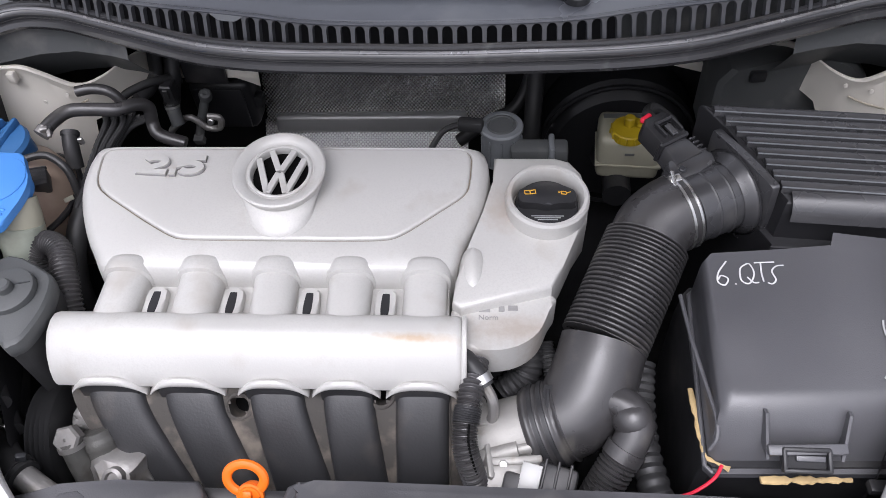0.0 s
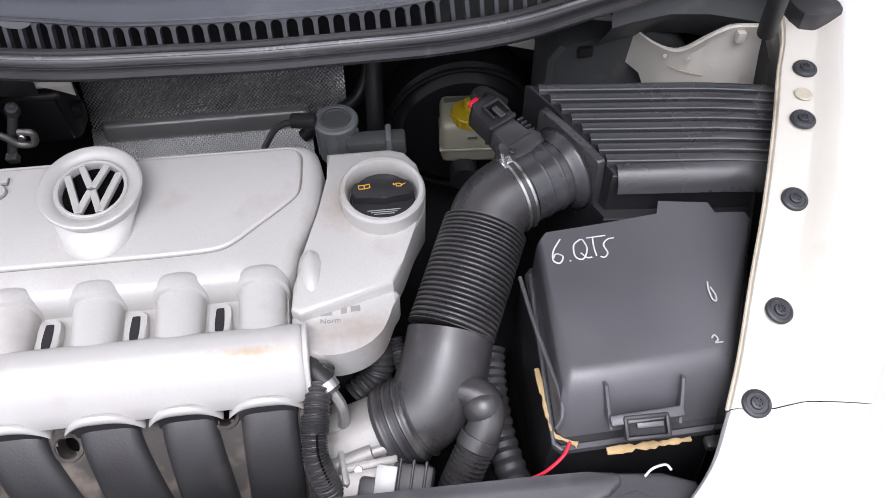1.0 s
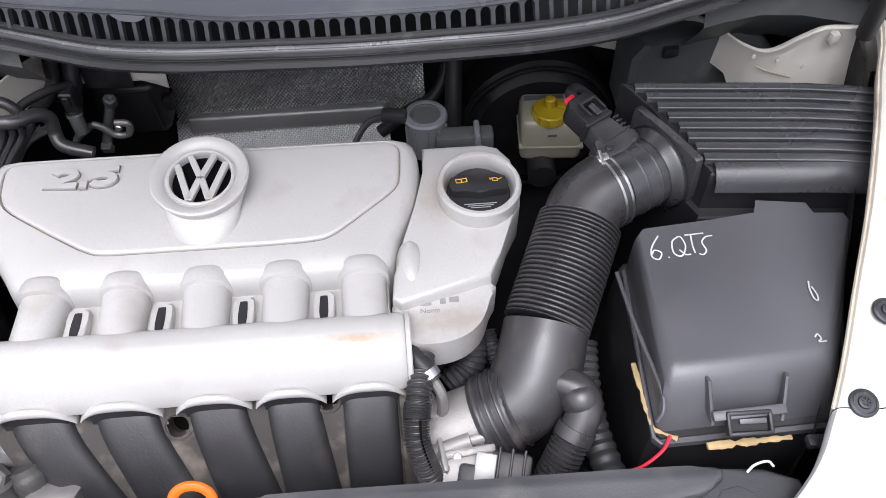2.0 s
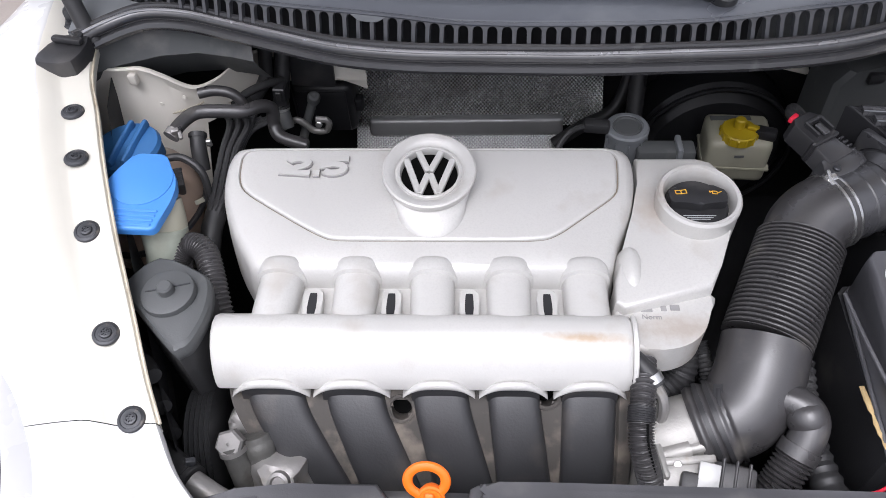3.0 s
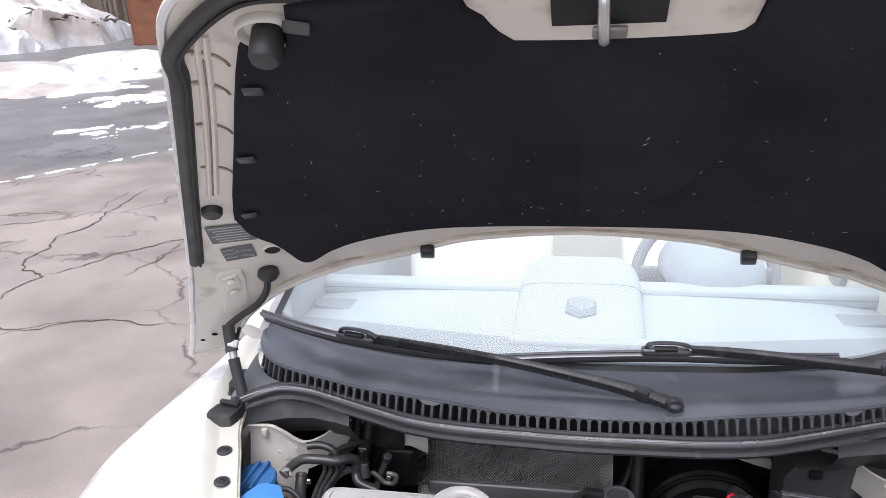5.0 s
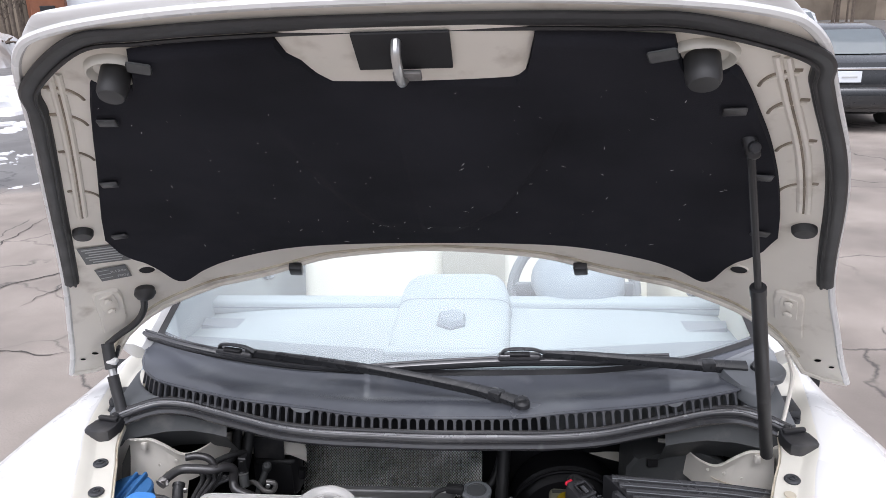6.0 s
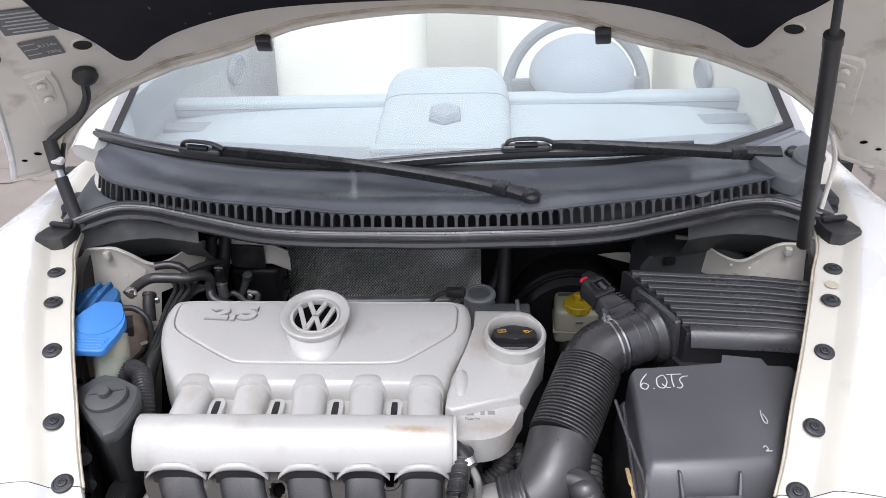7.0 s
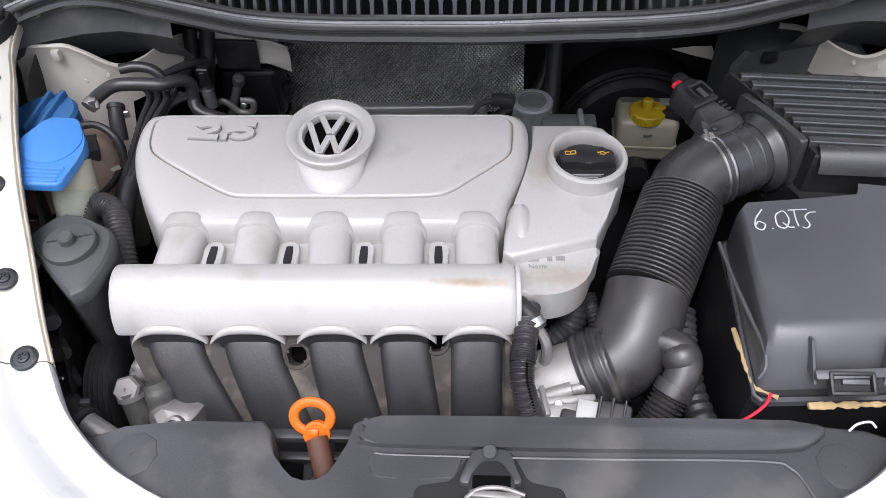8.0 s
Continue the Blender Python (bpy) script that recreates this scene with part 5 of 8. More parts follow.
for x in (-0.34, 0.36):
    s = thing("front_seat", "cream leather front car seat", "seat", (CX + x, 2.1, 0.5), "front seats")
    piece("backrest", box((0.48, 0.16, 0.75), pose(CX + x, 2.12, 0.98, -14), 0.06, 4), "seat", s)
    piece("cushion", box((0.50, 0.52, 0.18), pose(CX + x, 1.86, 0.58, 6), 0.06, 4), "seat", s)
    piece("headrest", box((0.26, 0.10, 0.18), pose(CX + x, 2.24, 1.36, -10), 0.04, 4), "seat", s)
rear = thing("rear_wall", "pale cream cabin lining behind the seats", "lining", (CX, 2.7, 0.9), kind="structure")
piece("lining", box((1.30, 0.05, 0.9), pose(CX, 2.75, 0.9), 0.02), "seat", rear)
for side in (-1, 1):
    piece("door", box((0.06, 1.4, 0.55), pose(CX + side * 0.70, 1.95, 0.80), 0.02), "seat" if side > 0 else "dash", rear)
for side, yy, zz in ((-1, 1.94, 0.925), (1, 1.75, 0.945)):
    piece("door_pull", lathe([(0.060, 0.0), (0.060, 0.012), (0.050, 0.016), (0.044, 0.010), (0, 0.008)], Matrix.Translation((CX + side * 0.668, yy, zz)) @ pose(0, 0, 0, 0, -90 * side, 0) @ Matrix.Diagonal((0.7, 1.2, 1, 1)), 28), "dash_band", rear, "oval grey door pull")
piece("cabin_floor", box((1.4, 1.7, 0.04), pose(CX, 1.95, 0.36), 0), "dash_dark", rear)
for side in (-1, 1):
    rows = [[(CX + side * d, y, z) for d, z in ((0.70, 1.02), (0.735, 1.03), (0.80, 0.98), (0.855, 0.80), (0.86, 0.55), (0.82, 0.33))] for y in (1.32, 1.5, 1.9, 2.3, 2.75)]
    piece("door_skin", loft(rows, closed=False), "white", car, "white painted door")
    for y in (0.42, 2.62):
        w = piece("wheel", lathe([(0.17, -0.09), (0.29, -0.10), (0.31, -0.06), (0.31, 0.06), (0.29, 0.10), (0.17, 0.09), (0, 0.07)], pose(CX + side * 0.74, y, 0.31, 0, 90 * side, 0), 32), "tyre", car)
        piece("rim", lathe([(0.20, 0.085), (0.18, 0.095), (0.05, 0.085), (0, 0.09)], pose(CX + side * 0.74, y, 0.31, 0, 90 * side, 0), 24), "alu", w)
rows = [[(CX + s * 0.86 * w, y, z) for s, z in ((-1, 0.35), (-1, 0.75), (-0.9, 0.98), (-0.5, 1.05), (0, 1.06), (0.5, 1.05), (0.9, 0.98), (1, 0.75), (1, 0.35))] for y, w in ((2.76, 1.0), (3.0, 0.98), (3.25, 0.90), (3.38, 0.74))]
piece("rear_body", loft(rows), "white", car, "white painted rear body")
# outer mirror shells
for side in (-1, 1):
    mi = thing("door_mirror", "white painted door mirror shell", "mirror", (CX + side * 0.86, 1.50, 1.06), "door mirrors")
    piece("shell", loft([[(CX + side * (0.86 + 0.09 * w * math.cos(a)), y, 1.06 + 0.06 * w * math.sin(a)) for a in (2 * math.pi * k / 20 for k in range(20))] for y, w in ((1.42, 0.2), (1.43, 0.6), (1.46, 0.9), (1.50, 1.0), (1.54, 0.95))]), "white", mi)

# ---- open hood ----
def under_z(x, y):
    a = abs(x - CX)
    return 1.294 + (0.905 - y) * 0.86 - 0.035 * (a / 0.52) ** 4 - max(0, a - 0.42) * max(0, y - 0.75)


HX = smooth_curve([(0, 0.757), (0.10, 0.728), (0.20, 0.695), (0.35, 0.640), (0.6, 0.545), (0.80, 0.456), (0.90, 0.418), (0.94, 0.401), (0.97, 0.380), (0.985, 0.362), (1.0, 0.330)])
HS = smooth_curve([(0, 0.945), (0.10, 0.915), (0.20, 0.872), (0.35, 0.800), (0.6, 0.655), (0.80, 0.518), (0.90, 0.455), (0.94, 0.432), (0.97, 0.415), (0.985, 0.408), (1.0, 0.402)])


HR = smooth_curve([(-0.17, 0.874), (0.0, 0.853), (0.167, 0.874), (0.241, 0.900), (0.284, 0.921), (0.345, 0.942), (0.41, 0.954), (0.484, 0.953), (0.55, 0.950), (0.61, 0.957), (0.65, 0.967), (0.68, 0.982), (0.70, 0.990), (0.725, 0.972), (0.757, 0.940)])


def hood_xy(u, v, inset=0.0):
    a = abs(u)
    x = CX + u * (HX(v) - inset)
    yc = 0.853 + (0.388 - 0.853) * v
    k = a ** 2.3
    y = yc * (1 - k) + HS(v) * k
    rear_w = max(0, 1 - v / 0.22)
    y += rear_w ** 1.6 * (HR(a * 0.757) - (0.853 * (1 - k) + HS(0) * k))
    return x, y


hood = thing("hood", "white hood propped open with a black felt liner", "hood", (CX, 0.90, 1.28))
us = span(-1, 1, 112)
vs = [0, 0.015, 0.03, 0.045, 0.06, 0.08, 0.10, 0.125, 0.15, 0.18, 0.22, 0.26, 0.30, 0.35, 0.4, 0.45, 0.5, 0.55, 0.6, 0.65, 0.7, 0.75, 0.8, 0.84, 0.88, 0.91, 0.93, 0.95, 0.96, 0.97, 0.98, 0.99, 1.0]


def hood_sheet(lift, edge):
    rows = []
    for u in us:
        row = []
        for v in vs:
            x, y = hood_xy(u, v)
            z = under_z(x, y)
            rim = max(abs(u) ** 10, max(0, (v - 0.9) / 0.1) ** 2, max(0, 1 - v / 0.06) ** 2)
            row.append((x, y - lift * 0.6 * (1 - rim), z + lift * (1 - rim) + edge))
        rows.append(row)
    return loft(rows, closed=False)


piece("outer_skin", hood_sheet(0.045, 0.004), "white", hood)
piece("inner_frame", hood_sheet(-0.0, 0.0), "cream", hood, "dusty cream inner panel")
# rolled rim
side_v = span(0, 0.90, 30) + span(0.91, 0.995, 17)
rim_pts = [hood_xy(1, v) for v in side_v] + [hood_xy(u, 1) for u in span(0.97, -0.97, 40)] + [hood_xy(-1, v) for v in side_v[::-1]]
piece("rolled_rim", sweep(bmesh.new(), [(x, y, under_z(x, y) + 0.002) for x, y in rim_pts], 0.0055, 8), "white", hood)
rear_pts = [hood_xy(u, 0) for u in span(-1, 1, 50)]
piece("rear_lip", sweep(bmesh.new(), [(x, y, under_z(x, y) + 0.001) for x, y in rear_pts], 0.0055, 8), "cream", hood)
bead_pts = [hood_xy(u, 0.022) for u in span(-0.9, 0.9, 60)]
piece("rear_bead", sweep(bmesh.new(), [(x, y, under_z(x, y) - 0.0005) for x, y in bead_pts], 0.0030, 8), "seam_tan", hood, "yellowed sealer bead along the lip")
# dark weather strip inside the rim
strip = [hood_xy(1, v, 0.010) for v in span(0.345, 0.925, 40)] + [hood_xy(u, 0.966) for u in span(0.88, -0.88, 40)] + [hood_xy(-1, v, 0.013) for v in span(0.925, 0.345, 40)]
strip = [(p.x, p.y) for p in spline([(x, y, 0) for x, y in strip[::4]] + [(*strip[-1], 0)], 8)]
ws = piece("weather_strip", sweep(bmesh.new(), [(x, y, under_z(x, y) - 0.004) for x, y in strip], 0.0118, 10, flat=0.55), "rubber", hood, "grey-black rubber weather strip")
for o, k in ((-0.0045, 0.0024), (0.0035, 0.0020)):
    bead = []
    for i, (x, y) in enumerate(strip):
        a, b = Vector(strip[max(0, i - 1)]), Vector(strip[min(len(strip) - 1, i + 1)])
        t = (b - a).normalized()
        px, py = x - t.y * o, y + t.x * o
        bead.append((px, py, under_z(px, py) - 0.0098))
    piece("strip_bead", sweep(bmesh.new(), bead, k, 6), "rubber", ws)
# felt liner
lf = curve_of([(0, 0.412), (0.20, 0.420), (0.272, 0.425), (0.282, 0.450), (0.294, 0.468), (0.312, 0.470), (0.328, 0.455), (0.340, 0.463), (0.3626, 0.4946), (0.394, 0.543), (0.429, 0.599), (0.495, 0.701), (0.515, 0.735)])
lr = smooth_curve([(0, 0.806), (0.12, 0.808), (0.24, 0.818), (0.36, 0.848), (0.42, 0.872), (0.455, 0.886), (0.470, 0.884), (0.478, 0.872), (0.482, 0.852), (0.486, 0.832), (0.494, 0.810), (0.506, 0.792), (0.517, 0.765)])


notch = curve_of([(-0.110, 0.4145), (-0.104, 0.432), (-0.088, 0.442), (-0.079, 0.457), (-0.063, 0.4690), (0.134, 0.4700), (0.145, 0.460), (0.150, 0.417)])


def liner_front(x):
    d = x - CX
    if -0.110 < d < 0.150:
        return notch(d)
    return lf(abs(d))


xs = sorted(set(span(CX - 0.515, CX + 0.515, 320) + [CX - 0.110 + 0.003 * k for k in range(17)] + [CX + 0.130 + 0.002 * k for k in range(11)] + [CX + s * (0.44 + 0.003 * k) for s in (-1, 1) for k in range(25)] + [CX + s * (0.268 + 0.004 * k) for s in (-1, 1) for k in range(18)]))


FOLD = {1: curve_of([(0.48, 0.196), (0.534, 0.182), (0.622, 0.152), (0.695, 0.120), (0.721, 0.088), (0.80, 0.02)]), -1: curve_of([(0.48, 0.165), (0.55, 0.147), (0.608, 0.132), (0.676, 0.108), (0.732, 0.076), (0.80, 0.02)])}


def liner_z(x, y):
    """The felt, with a pressed field in the middle that ends in soft steps."""
    d = x - CX
    side = 1 if d > 0 else -1
    step = 1 / (1 + math.exp(-max(-30, min(30, (FOLD[side](y) - abs(d)) / (0.0022 if side > 0 else 0.005)))))
    ends = min(1, max(0, (y - 0.50) / 0.07)) * min(1, max(0, (0.775 - y) / 0.045))
    sag = 0.003 * noise.noise(Vector((x * 7, y * 7, 2)))
    return under_z(x, y) - 0.004 - (0.014 if side > 0 else 0.010) * step * ends - sag * ends


liner = piece("liner", slab(xs, liner_front, lambda x: lr(abs(x - CX)), liner_z, 0.012, 44), "liner", hood, "black felt sound liner", 50)


def lint():
    rnd = random.Random(3)
    bm = bmesh.new()
    for k in range(110):
        x, y = CX + (rnd.random() - 0.5) * 0.80, 0.48 + rnd.random() * 0.36
        if not (lf(abs(x - CX)) + 0.01 < y < lr(abs(x - CX)) - 0.01):
            continue
        p = Vector((x, y, liner_z(x, y) - 0.0135))
        d = Vector((rnd.random() - 0.5, rnd.random() - 0.5, 0)).normalized() * (0.0012 + 0.0042 * rnd.random() ** 3)
        d.z = -0.86 * d.y
        e = Vector((0.0003, 0.0005, -0.0004))
        bm.faces.new([bm.verts.new(p + d), bm.verts.new(p + e), bm.verts.new(p - d), bm.verts.new(p - e)])
    return bm


piece("lint", lint(), "chalk", liner, "pale lint specks", 0)["kind"] = "stuff"


def on_hood(x, y, off=0.0):
    """Frame on the hood's underside: x across, y up the slope, z out of it towards the engine."""
    e = 0.004
    o3 = Vector((x, y, under_z(x, y)))
    ax = Vector((e, 0, under_z(x + e, y) - under_z(x - e, y)))
    ax.x = 2 * e
    ay = Vector((0, -2 * e, under_z(x, y - e) - under_z(x, y + e)))
    ax.normalize()
    ay.normalize()
    az = ax.cross(ay)
    if az.z > 0:
        az = -az
    ay = az.cross(ax)
    m = Matrix((ax, ay, az)).transposed().to_4x4()
    m.translation = o3 + az * off
    return m


# latch plate in the liner's notch
piece("latch_plate", slab(span(CX - 0.108, CX + 0.149, 40), lambda x: 0.402, lambda x: notch(x - CX) - 0.001, lambda x, y: under_z(x, y) - 0.002 - 0.008 * math.sin(math.pi * min(1, max(0, (x - CX + 0.108) / 0.257))) ** 0.3, 0.003, 6), "cream", hood)
piece("latch_opening", box((0.098, 0.058, 0.004), on_hood(0.034, 0.432, 0.013), 0.001), "deep", hood)
piece("striker", tube([on_hood(0.030, 0.418, 0.012) @ Vector((0, 0, 0)), on_hood(0.030, 0.424, 0.03) @ Vector((0, 0, 0)), on_hood(0.031, 0.45, 0.034) @ Vector((0, 0, 0)), on_hood(0.032, 0.462, 0.02) @ Vector((0, 0, 0))], 0.0052, 10, 5), "steel", hood, "steel striker hook")
piece("safety_lever", box((0.03, 0.014, 0.006), on_hood(0.036, 0.455, 0.022), 0.002), "alu", hood)
for sx in (-1, 1):
    bx = CX + sx * 0.302
    m = on_hood(bx, 0.455, 0.0)
    seat_ob = piece("buffer_seat", lathe([(0.034, 0.0), (0.032, 0.008), (0.029, 0.0105), (0.0265, 0.008), (0.023, 0.003), (0, 0.002)], m @ pose(0, 0.004, 0) @ Matrix.Diagonal((1.0, 0.72, 1, 1)), 32), "rim", hood, "white oval stop seat")
    piece("buffer", lathe([(0.0165, 0.001), (0.0165, 0.022), (0.0160, 0.032), (0.0135, 0.037), (0, 0.038)], m, 24), "rubber", seat_ob, "black rubber stop")
    m = on_hood(CX + sx * 0.541, 0.721, 0.0)
    piece("bump_stop", lathe([(0.016, -0.002), (0.0155, 0.008), (0.013, 0.012), (0, 0.0125)], m, 18), "rubber", hood, "black rubber stop")
    m = on_hood(CX + sx * 0.512, 0.846, 0.0)
    piece("frame_hole", lathe([(0.0135, 0.0008), (0, 0.001)], m, 18), "deep", hood)
    piece("hole_rim", lathe([(0.0165, 0.0), (0.0150, 0.0025), (0.0135, 0.002)], m, 18), "cream", hood)
    for d, y, r_ in ((0.724, 0.936, 0.0050), (0.702, 0.945, 0.0065)):
        piece("drain_hole", lathe([(r_, 0.0010), (0, 0.0012)], on_hood(CX + sx * d, y, 0.0) @ Matrix.Diagonal((0.6, 1.3, 1, 1)), 14), "pit", hood)
    m = on_hood(CX + sx * 0.258, 0.897, 0.0)
    piece("lip_clip", box((0.024, 0.034, 0.014), m @ pose(0, -0.014, 0.008, 0, 0, 10 * sx), 0.003), "black", hood)
    for (cx_, cy_) in ((0.350, 0.513), (0.422, 0.620), (0.486, 0.735)):
        piece("liner_clip", box((0.024, 0.014, 0.004), on_hood(CX + sx * cx_, cy_, 0.0166) @ pose(0, 0, 0, 0, 0, 10 * sx), 0.002), "black", hood)
for x in (-0.264, 0.264):
    piece("liner_clip", box((0.026, 0.018, 0.004), on_hood(CX + x, 0.440, 0.0165) @ pose(0, 0, 0, 0, 0, -20 if x < 0 else 20), 0.003), "grey", hood)
# pressed ribs in the side frames: a double rail and four cross creases
for sx in (-1, 1):
    def line(name, pts, r, mat, lab="", off=0.0005):
        pts = [(p.x, p.y) for p in spline([(CX + sx * d, y, 0) for d, y in pts], 5)]
        piece(name, sweep(bmesh.new(), [(x, y, under_z(x, y) + off) for x, y in pts], r, 8), mat, hood, lab)
    for rail in (0.0, 0.0105):
        line("pressed_rail", [(0.379 - rail, 0.452), (0.394 - rail, 0.479), (0.420 - rail, 0.525), (0.464 - rail, 0.597), (0.524 - rail, 0.691)], 0.0042, "cream")
    # creases get a brown that holds both their shade and grime
    line("pressed_rail", [(0.3887, 0.479), (0.4147, 0.525), (0.4587, 0.597), (0.5187, 0.691)], 0.0016, "crease", "grimy groove", -0.0016)
    for d, y in ((0.401, 0.467), (0.424, 0.505), (0.458, 0.564), (0.501, 0.635)):
        line("pressed_rib", [(d - 0.002, y), (d - 0.010, y + 0.001), (d - 0.018, y + 0.004)], 0.0026, "crease", "grimy pressed crease")
        line("pressed_rib", [(d - 0.022, y + 0.006), (d - 0.028, y + 0.010), (d - 0.033, y + 0.018), (d - 0.034, y + 0.025)], 0.0022, "crease", "grimy pressed crease")
        line("pressed_rib", [(d - 0.003, y + 0.005), (d - 0.018, y + 0.009), (d - 0.029, y + 0.017)], 0.0030, "cream")
# labels near one corner
for n, (lx, ly, w, h) in enumerate(((-0.5345, 0.7790, 0.072, 0.056), (-0.5495, 0.8225, 0.052, 0.044))):
    m = on_hood(lx, ly, 0.0030) @ pose(0, 0, 0, 0, 0, -24)
    lab = piece("sticker", box((w, h, 0.0006), m, 0), "label", hood, "dark printed sticker")
    if n == 0:
        for k in range(6):
            piece("print_line", box((w * (0.85 - 0.1 * (k % 3)), h * 0.05, 0.0003), m @ pose(0, h * (0.38 - 0.15 * k), 0.0006), 0), "print", lab)
    else:
        letters("R134a", 0.0105, m @ pose(0.010, 0.006, 0.0006), "print", "print_word", lab, 0.0001)
        letters("700g", 0.0105, m @ pose(0.013, -0.012, 0.0006), "print", "print_word", lab, 0.0001)
        for k in range(3):
            piece("print_line", box((0.020, 0.0016, 0.0003), m @ pose(-0.014, 0.015 - 0.013 * k, 0.0006), 0), "print", lab)

# gas strut
strut = thing("gas_strut", "black gas strut holding the hood up", "gas strut", (0.582, 0.787, 0.99))
a, top = Vector((0.583, 0.790, 0.985)), Vector((0.430, 0.550, 1.565))
b = a.lerp(top, 0.62)
piece("cylinder", sweep(bmesh.new(), [a, a.lerp(b, 0.5), b], 0.0105, 14), "rubber", strut)
piece("collar", sweep(bmesh.new(), [b - (b - a).normalized() * 0.008, b + (b - a).normalized() * 0.006], 0.0115, 14), "black", strut)
piece("rod", sweep(bmesh.new(), [b, b.lerp(top, 0.5), top], 0.0050, 10), "rubber", strut)
piece("ball_end", box((0.017, 0.015, 0.036), Matrix.Translation(top) @ pose(0, 0, 0, -22, -14, 0), 0.006, 3), "black", strut)
piece("end_pin", lathe([(0.007, 0), (0.007, 0.008), (0.005, 0.010), (0, 0.010)], Matrix.Translation(top + Vector((0, -0.010, 0))) @ pose(0, 0, 0, 90), 12), "bolt", strut)
# hinges
for sx in (-1, 1):
    def leaf(d, y, o):
        return (CX + sx * d, y, under_z(CX + sx * d, y) - o)
    LEAF = ((0.586, 0.618, 0.846), (0.580, 0.626, 0.853), (0.583, 0.634, 0.870), (0.594, 0.642, 0.890), (0.604, 0.652, 0.910), (0.618, 0.660, 0.924))
    hg = piece("hinge", loft([[leaf(w0, y + 0.006, 0.001), leaf(w0 + 0.002, y + 0.005, 0.007), leaf((w0 + w1) / 2, y, 0.0075), leaf(w1 - 0.002, y - 0.003, 0.007), leaf(w1, y - 0.004, 0.001)] for w0, w1, y in LEAF]), "cream", hood, "cream-painted steel hinge")
    piece("pressed_field", loft([[leaf(w0 + 0.009, y + 0.003, 0.006), leaf(w0 + 0.011, y + 0.003, 0.0095), leaf(w1 - 0.011, y - 0.001, 0.0095), leaf(w1 - 0.009, y - 0.001, 0.006)] for w0, w1, y in LEAF[1:4]]), "cream", hg)
    piece("hinge_arm", tube([(CX + sx * 0.635, 0.920, 1.115), (CX + sx * 0.648, 0.915, 1.07), (CX + sx * 0.632, 0.885, 1.02), (CX + sx * 0.612, 0.850, 0.985)], 0.0075, 8, 4, flat=0.5), "cream" if sx > 0 else "black", hg)
    for d, y in ((0.607, 0.866), (0.616, 0.888)):
        piece("hinge_bolt", lathe([(0.0075, 0), (0.0075, 0.004), (0.0055, 0.006), (0, 0.006)], on_hood(CX + sx * d, y, 0.009), 10), "cream", hg)
    piece("hinge_foot", box((0.03, 0.06, 0.03), pose(CX + sx * 0.655, 0.935, 0.99), 0.006), "bolt", hg)
# the driver's side is stretched wider towards the front to fit the camera's view
for ob in list(hood.children_recursive):
    for v in ob.data.vertices:
        x, y = v.co.x + hood.location.x - CX, v.co.y + hood.location.y
        if x > 0:
            k = min(1.0, max(0.0, (0.84 - y) / 0.30))
            v.co.x += x * 0.095 * k * k * (3 - 2 * k) * min(1.0, x / 0.30)
sleeve = thing("hood_cable_sleeve", "black cable sleeve from the hood to the hinge", "cable", (CX - 0.52, 0.87, 1.2))
piece("grommet", lathe([(0.018, 0), (0.020, 0.010), (0.015, 0.018), (0.006, 0.024), (0, 0.024)], on_hood(-0.533, 0.888, 0.0), 18), "rubber", sleeve)
piece("cable", tube([(-0.533, 0.880, 1.238), (-0.545, 0.895, 1.205), (-0.575, 0.912, 1.170), (-0.615, 0.920, 1.142), (-0.642, 0.915, 1.122)], 0.0065, 10, 6), "rubber", sleeve)
piece("sleeve", tube([(-0.642, 0.915, 1.125), (-0.637, 0.906, 1.100), (-0.632, 0.898, 1.078)], 0.0115, 12, 4), "rubber", sleeve)
piece("sleeve", tube([(-0.629, 0.893, 1.066), (-0.620, 0.882, 1.035), (-0.610, 0.870, 1.005), (-0.600, 0.86, 0.985)], 0.0108, 12, 5), "rubber", sleeve)
piece("bare_wires", tube([(-0.634, 0.900, 1.084), (-0.630, 0.895, 1.070), (-0.627, 0.891, 1.060)], 0.0070, 8, 4), "steel", sleeve, "bright bare stretch of cable")
piece("sleeve_clip", box((0.020, 0.014, 0.010), pose(-0.628, 0.898, 1.094, 20), 0.003), "white_wire", sleeve, "white cable clip")


# ---- driver's side of the bay: airbox, intake hose, battery ----
airbox = thing("airbox", "black ribbed plastic airbox", "airbox", (0.45, 0.70, 0.90))


def lid_z(x, y):
    return 0.928 + (y - 0.645) * 0.19 - 0.05 * max(0, x - 0.50)


lid_l = curve_of([(0.628, 0.380), (0.660, 0.371), (0.700, 0.355), (0.740, 0.330), (0.770, 0.308)])
piece("lid", prism([(0.306, 0.772), (0.330, 0.738), (0.354, 0.700), (0.378, 0.640), (0.60, 0.622), (0.64, 0.742)], 0.86, 0.9275, None, 0.004, 2, top=lambda x, y: (y - 0.645) * 0.19 - 0.05 * max(0, x - 0.5)), "booster", airbox)
# near-black bed: the shade between the ribs is put into its colour
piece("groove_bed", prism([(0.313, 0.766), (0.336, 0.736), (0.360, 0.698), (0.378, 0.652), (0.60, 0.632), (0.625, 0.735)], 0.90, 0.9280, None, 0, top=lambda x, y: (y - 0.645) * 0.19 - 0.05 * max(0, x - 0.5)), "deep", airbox)
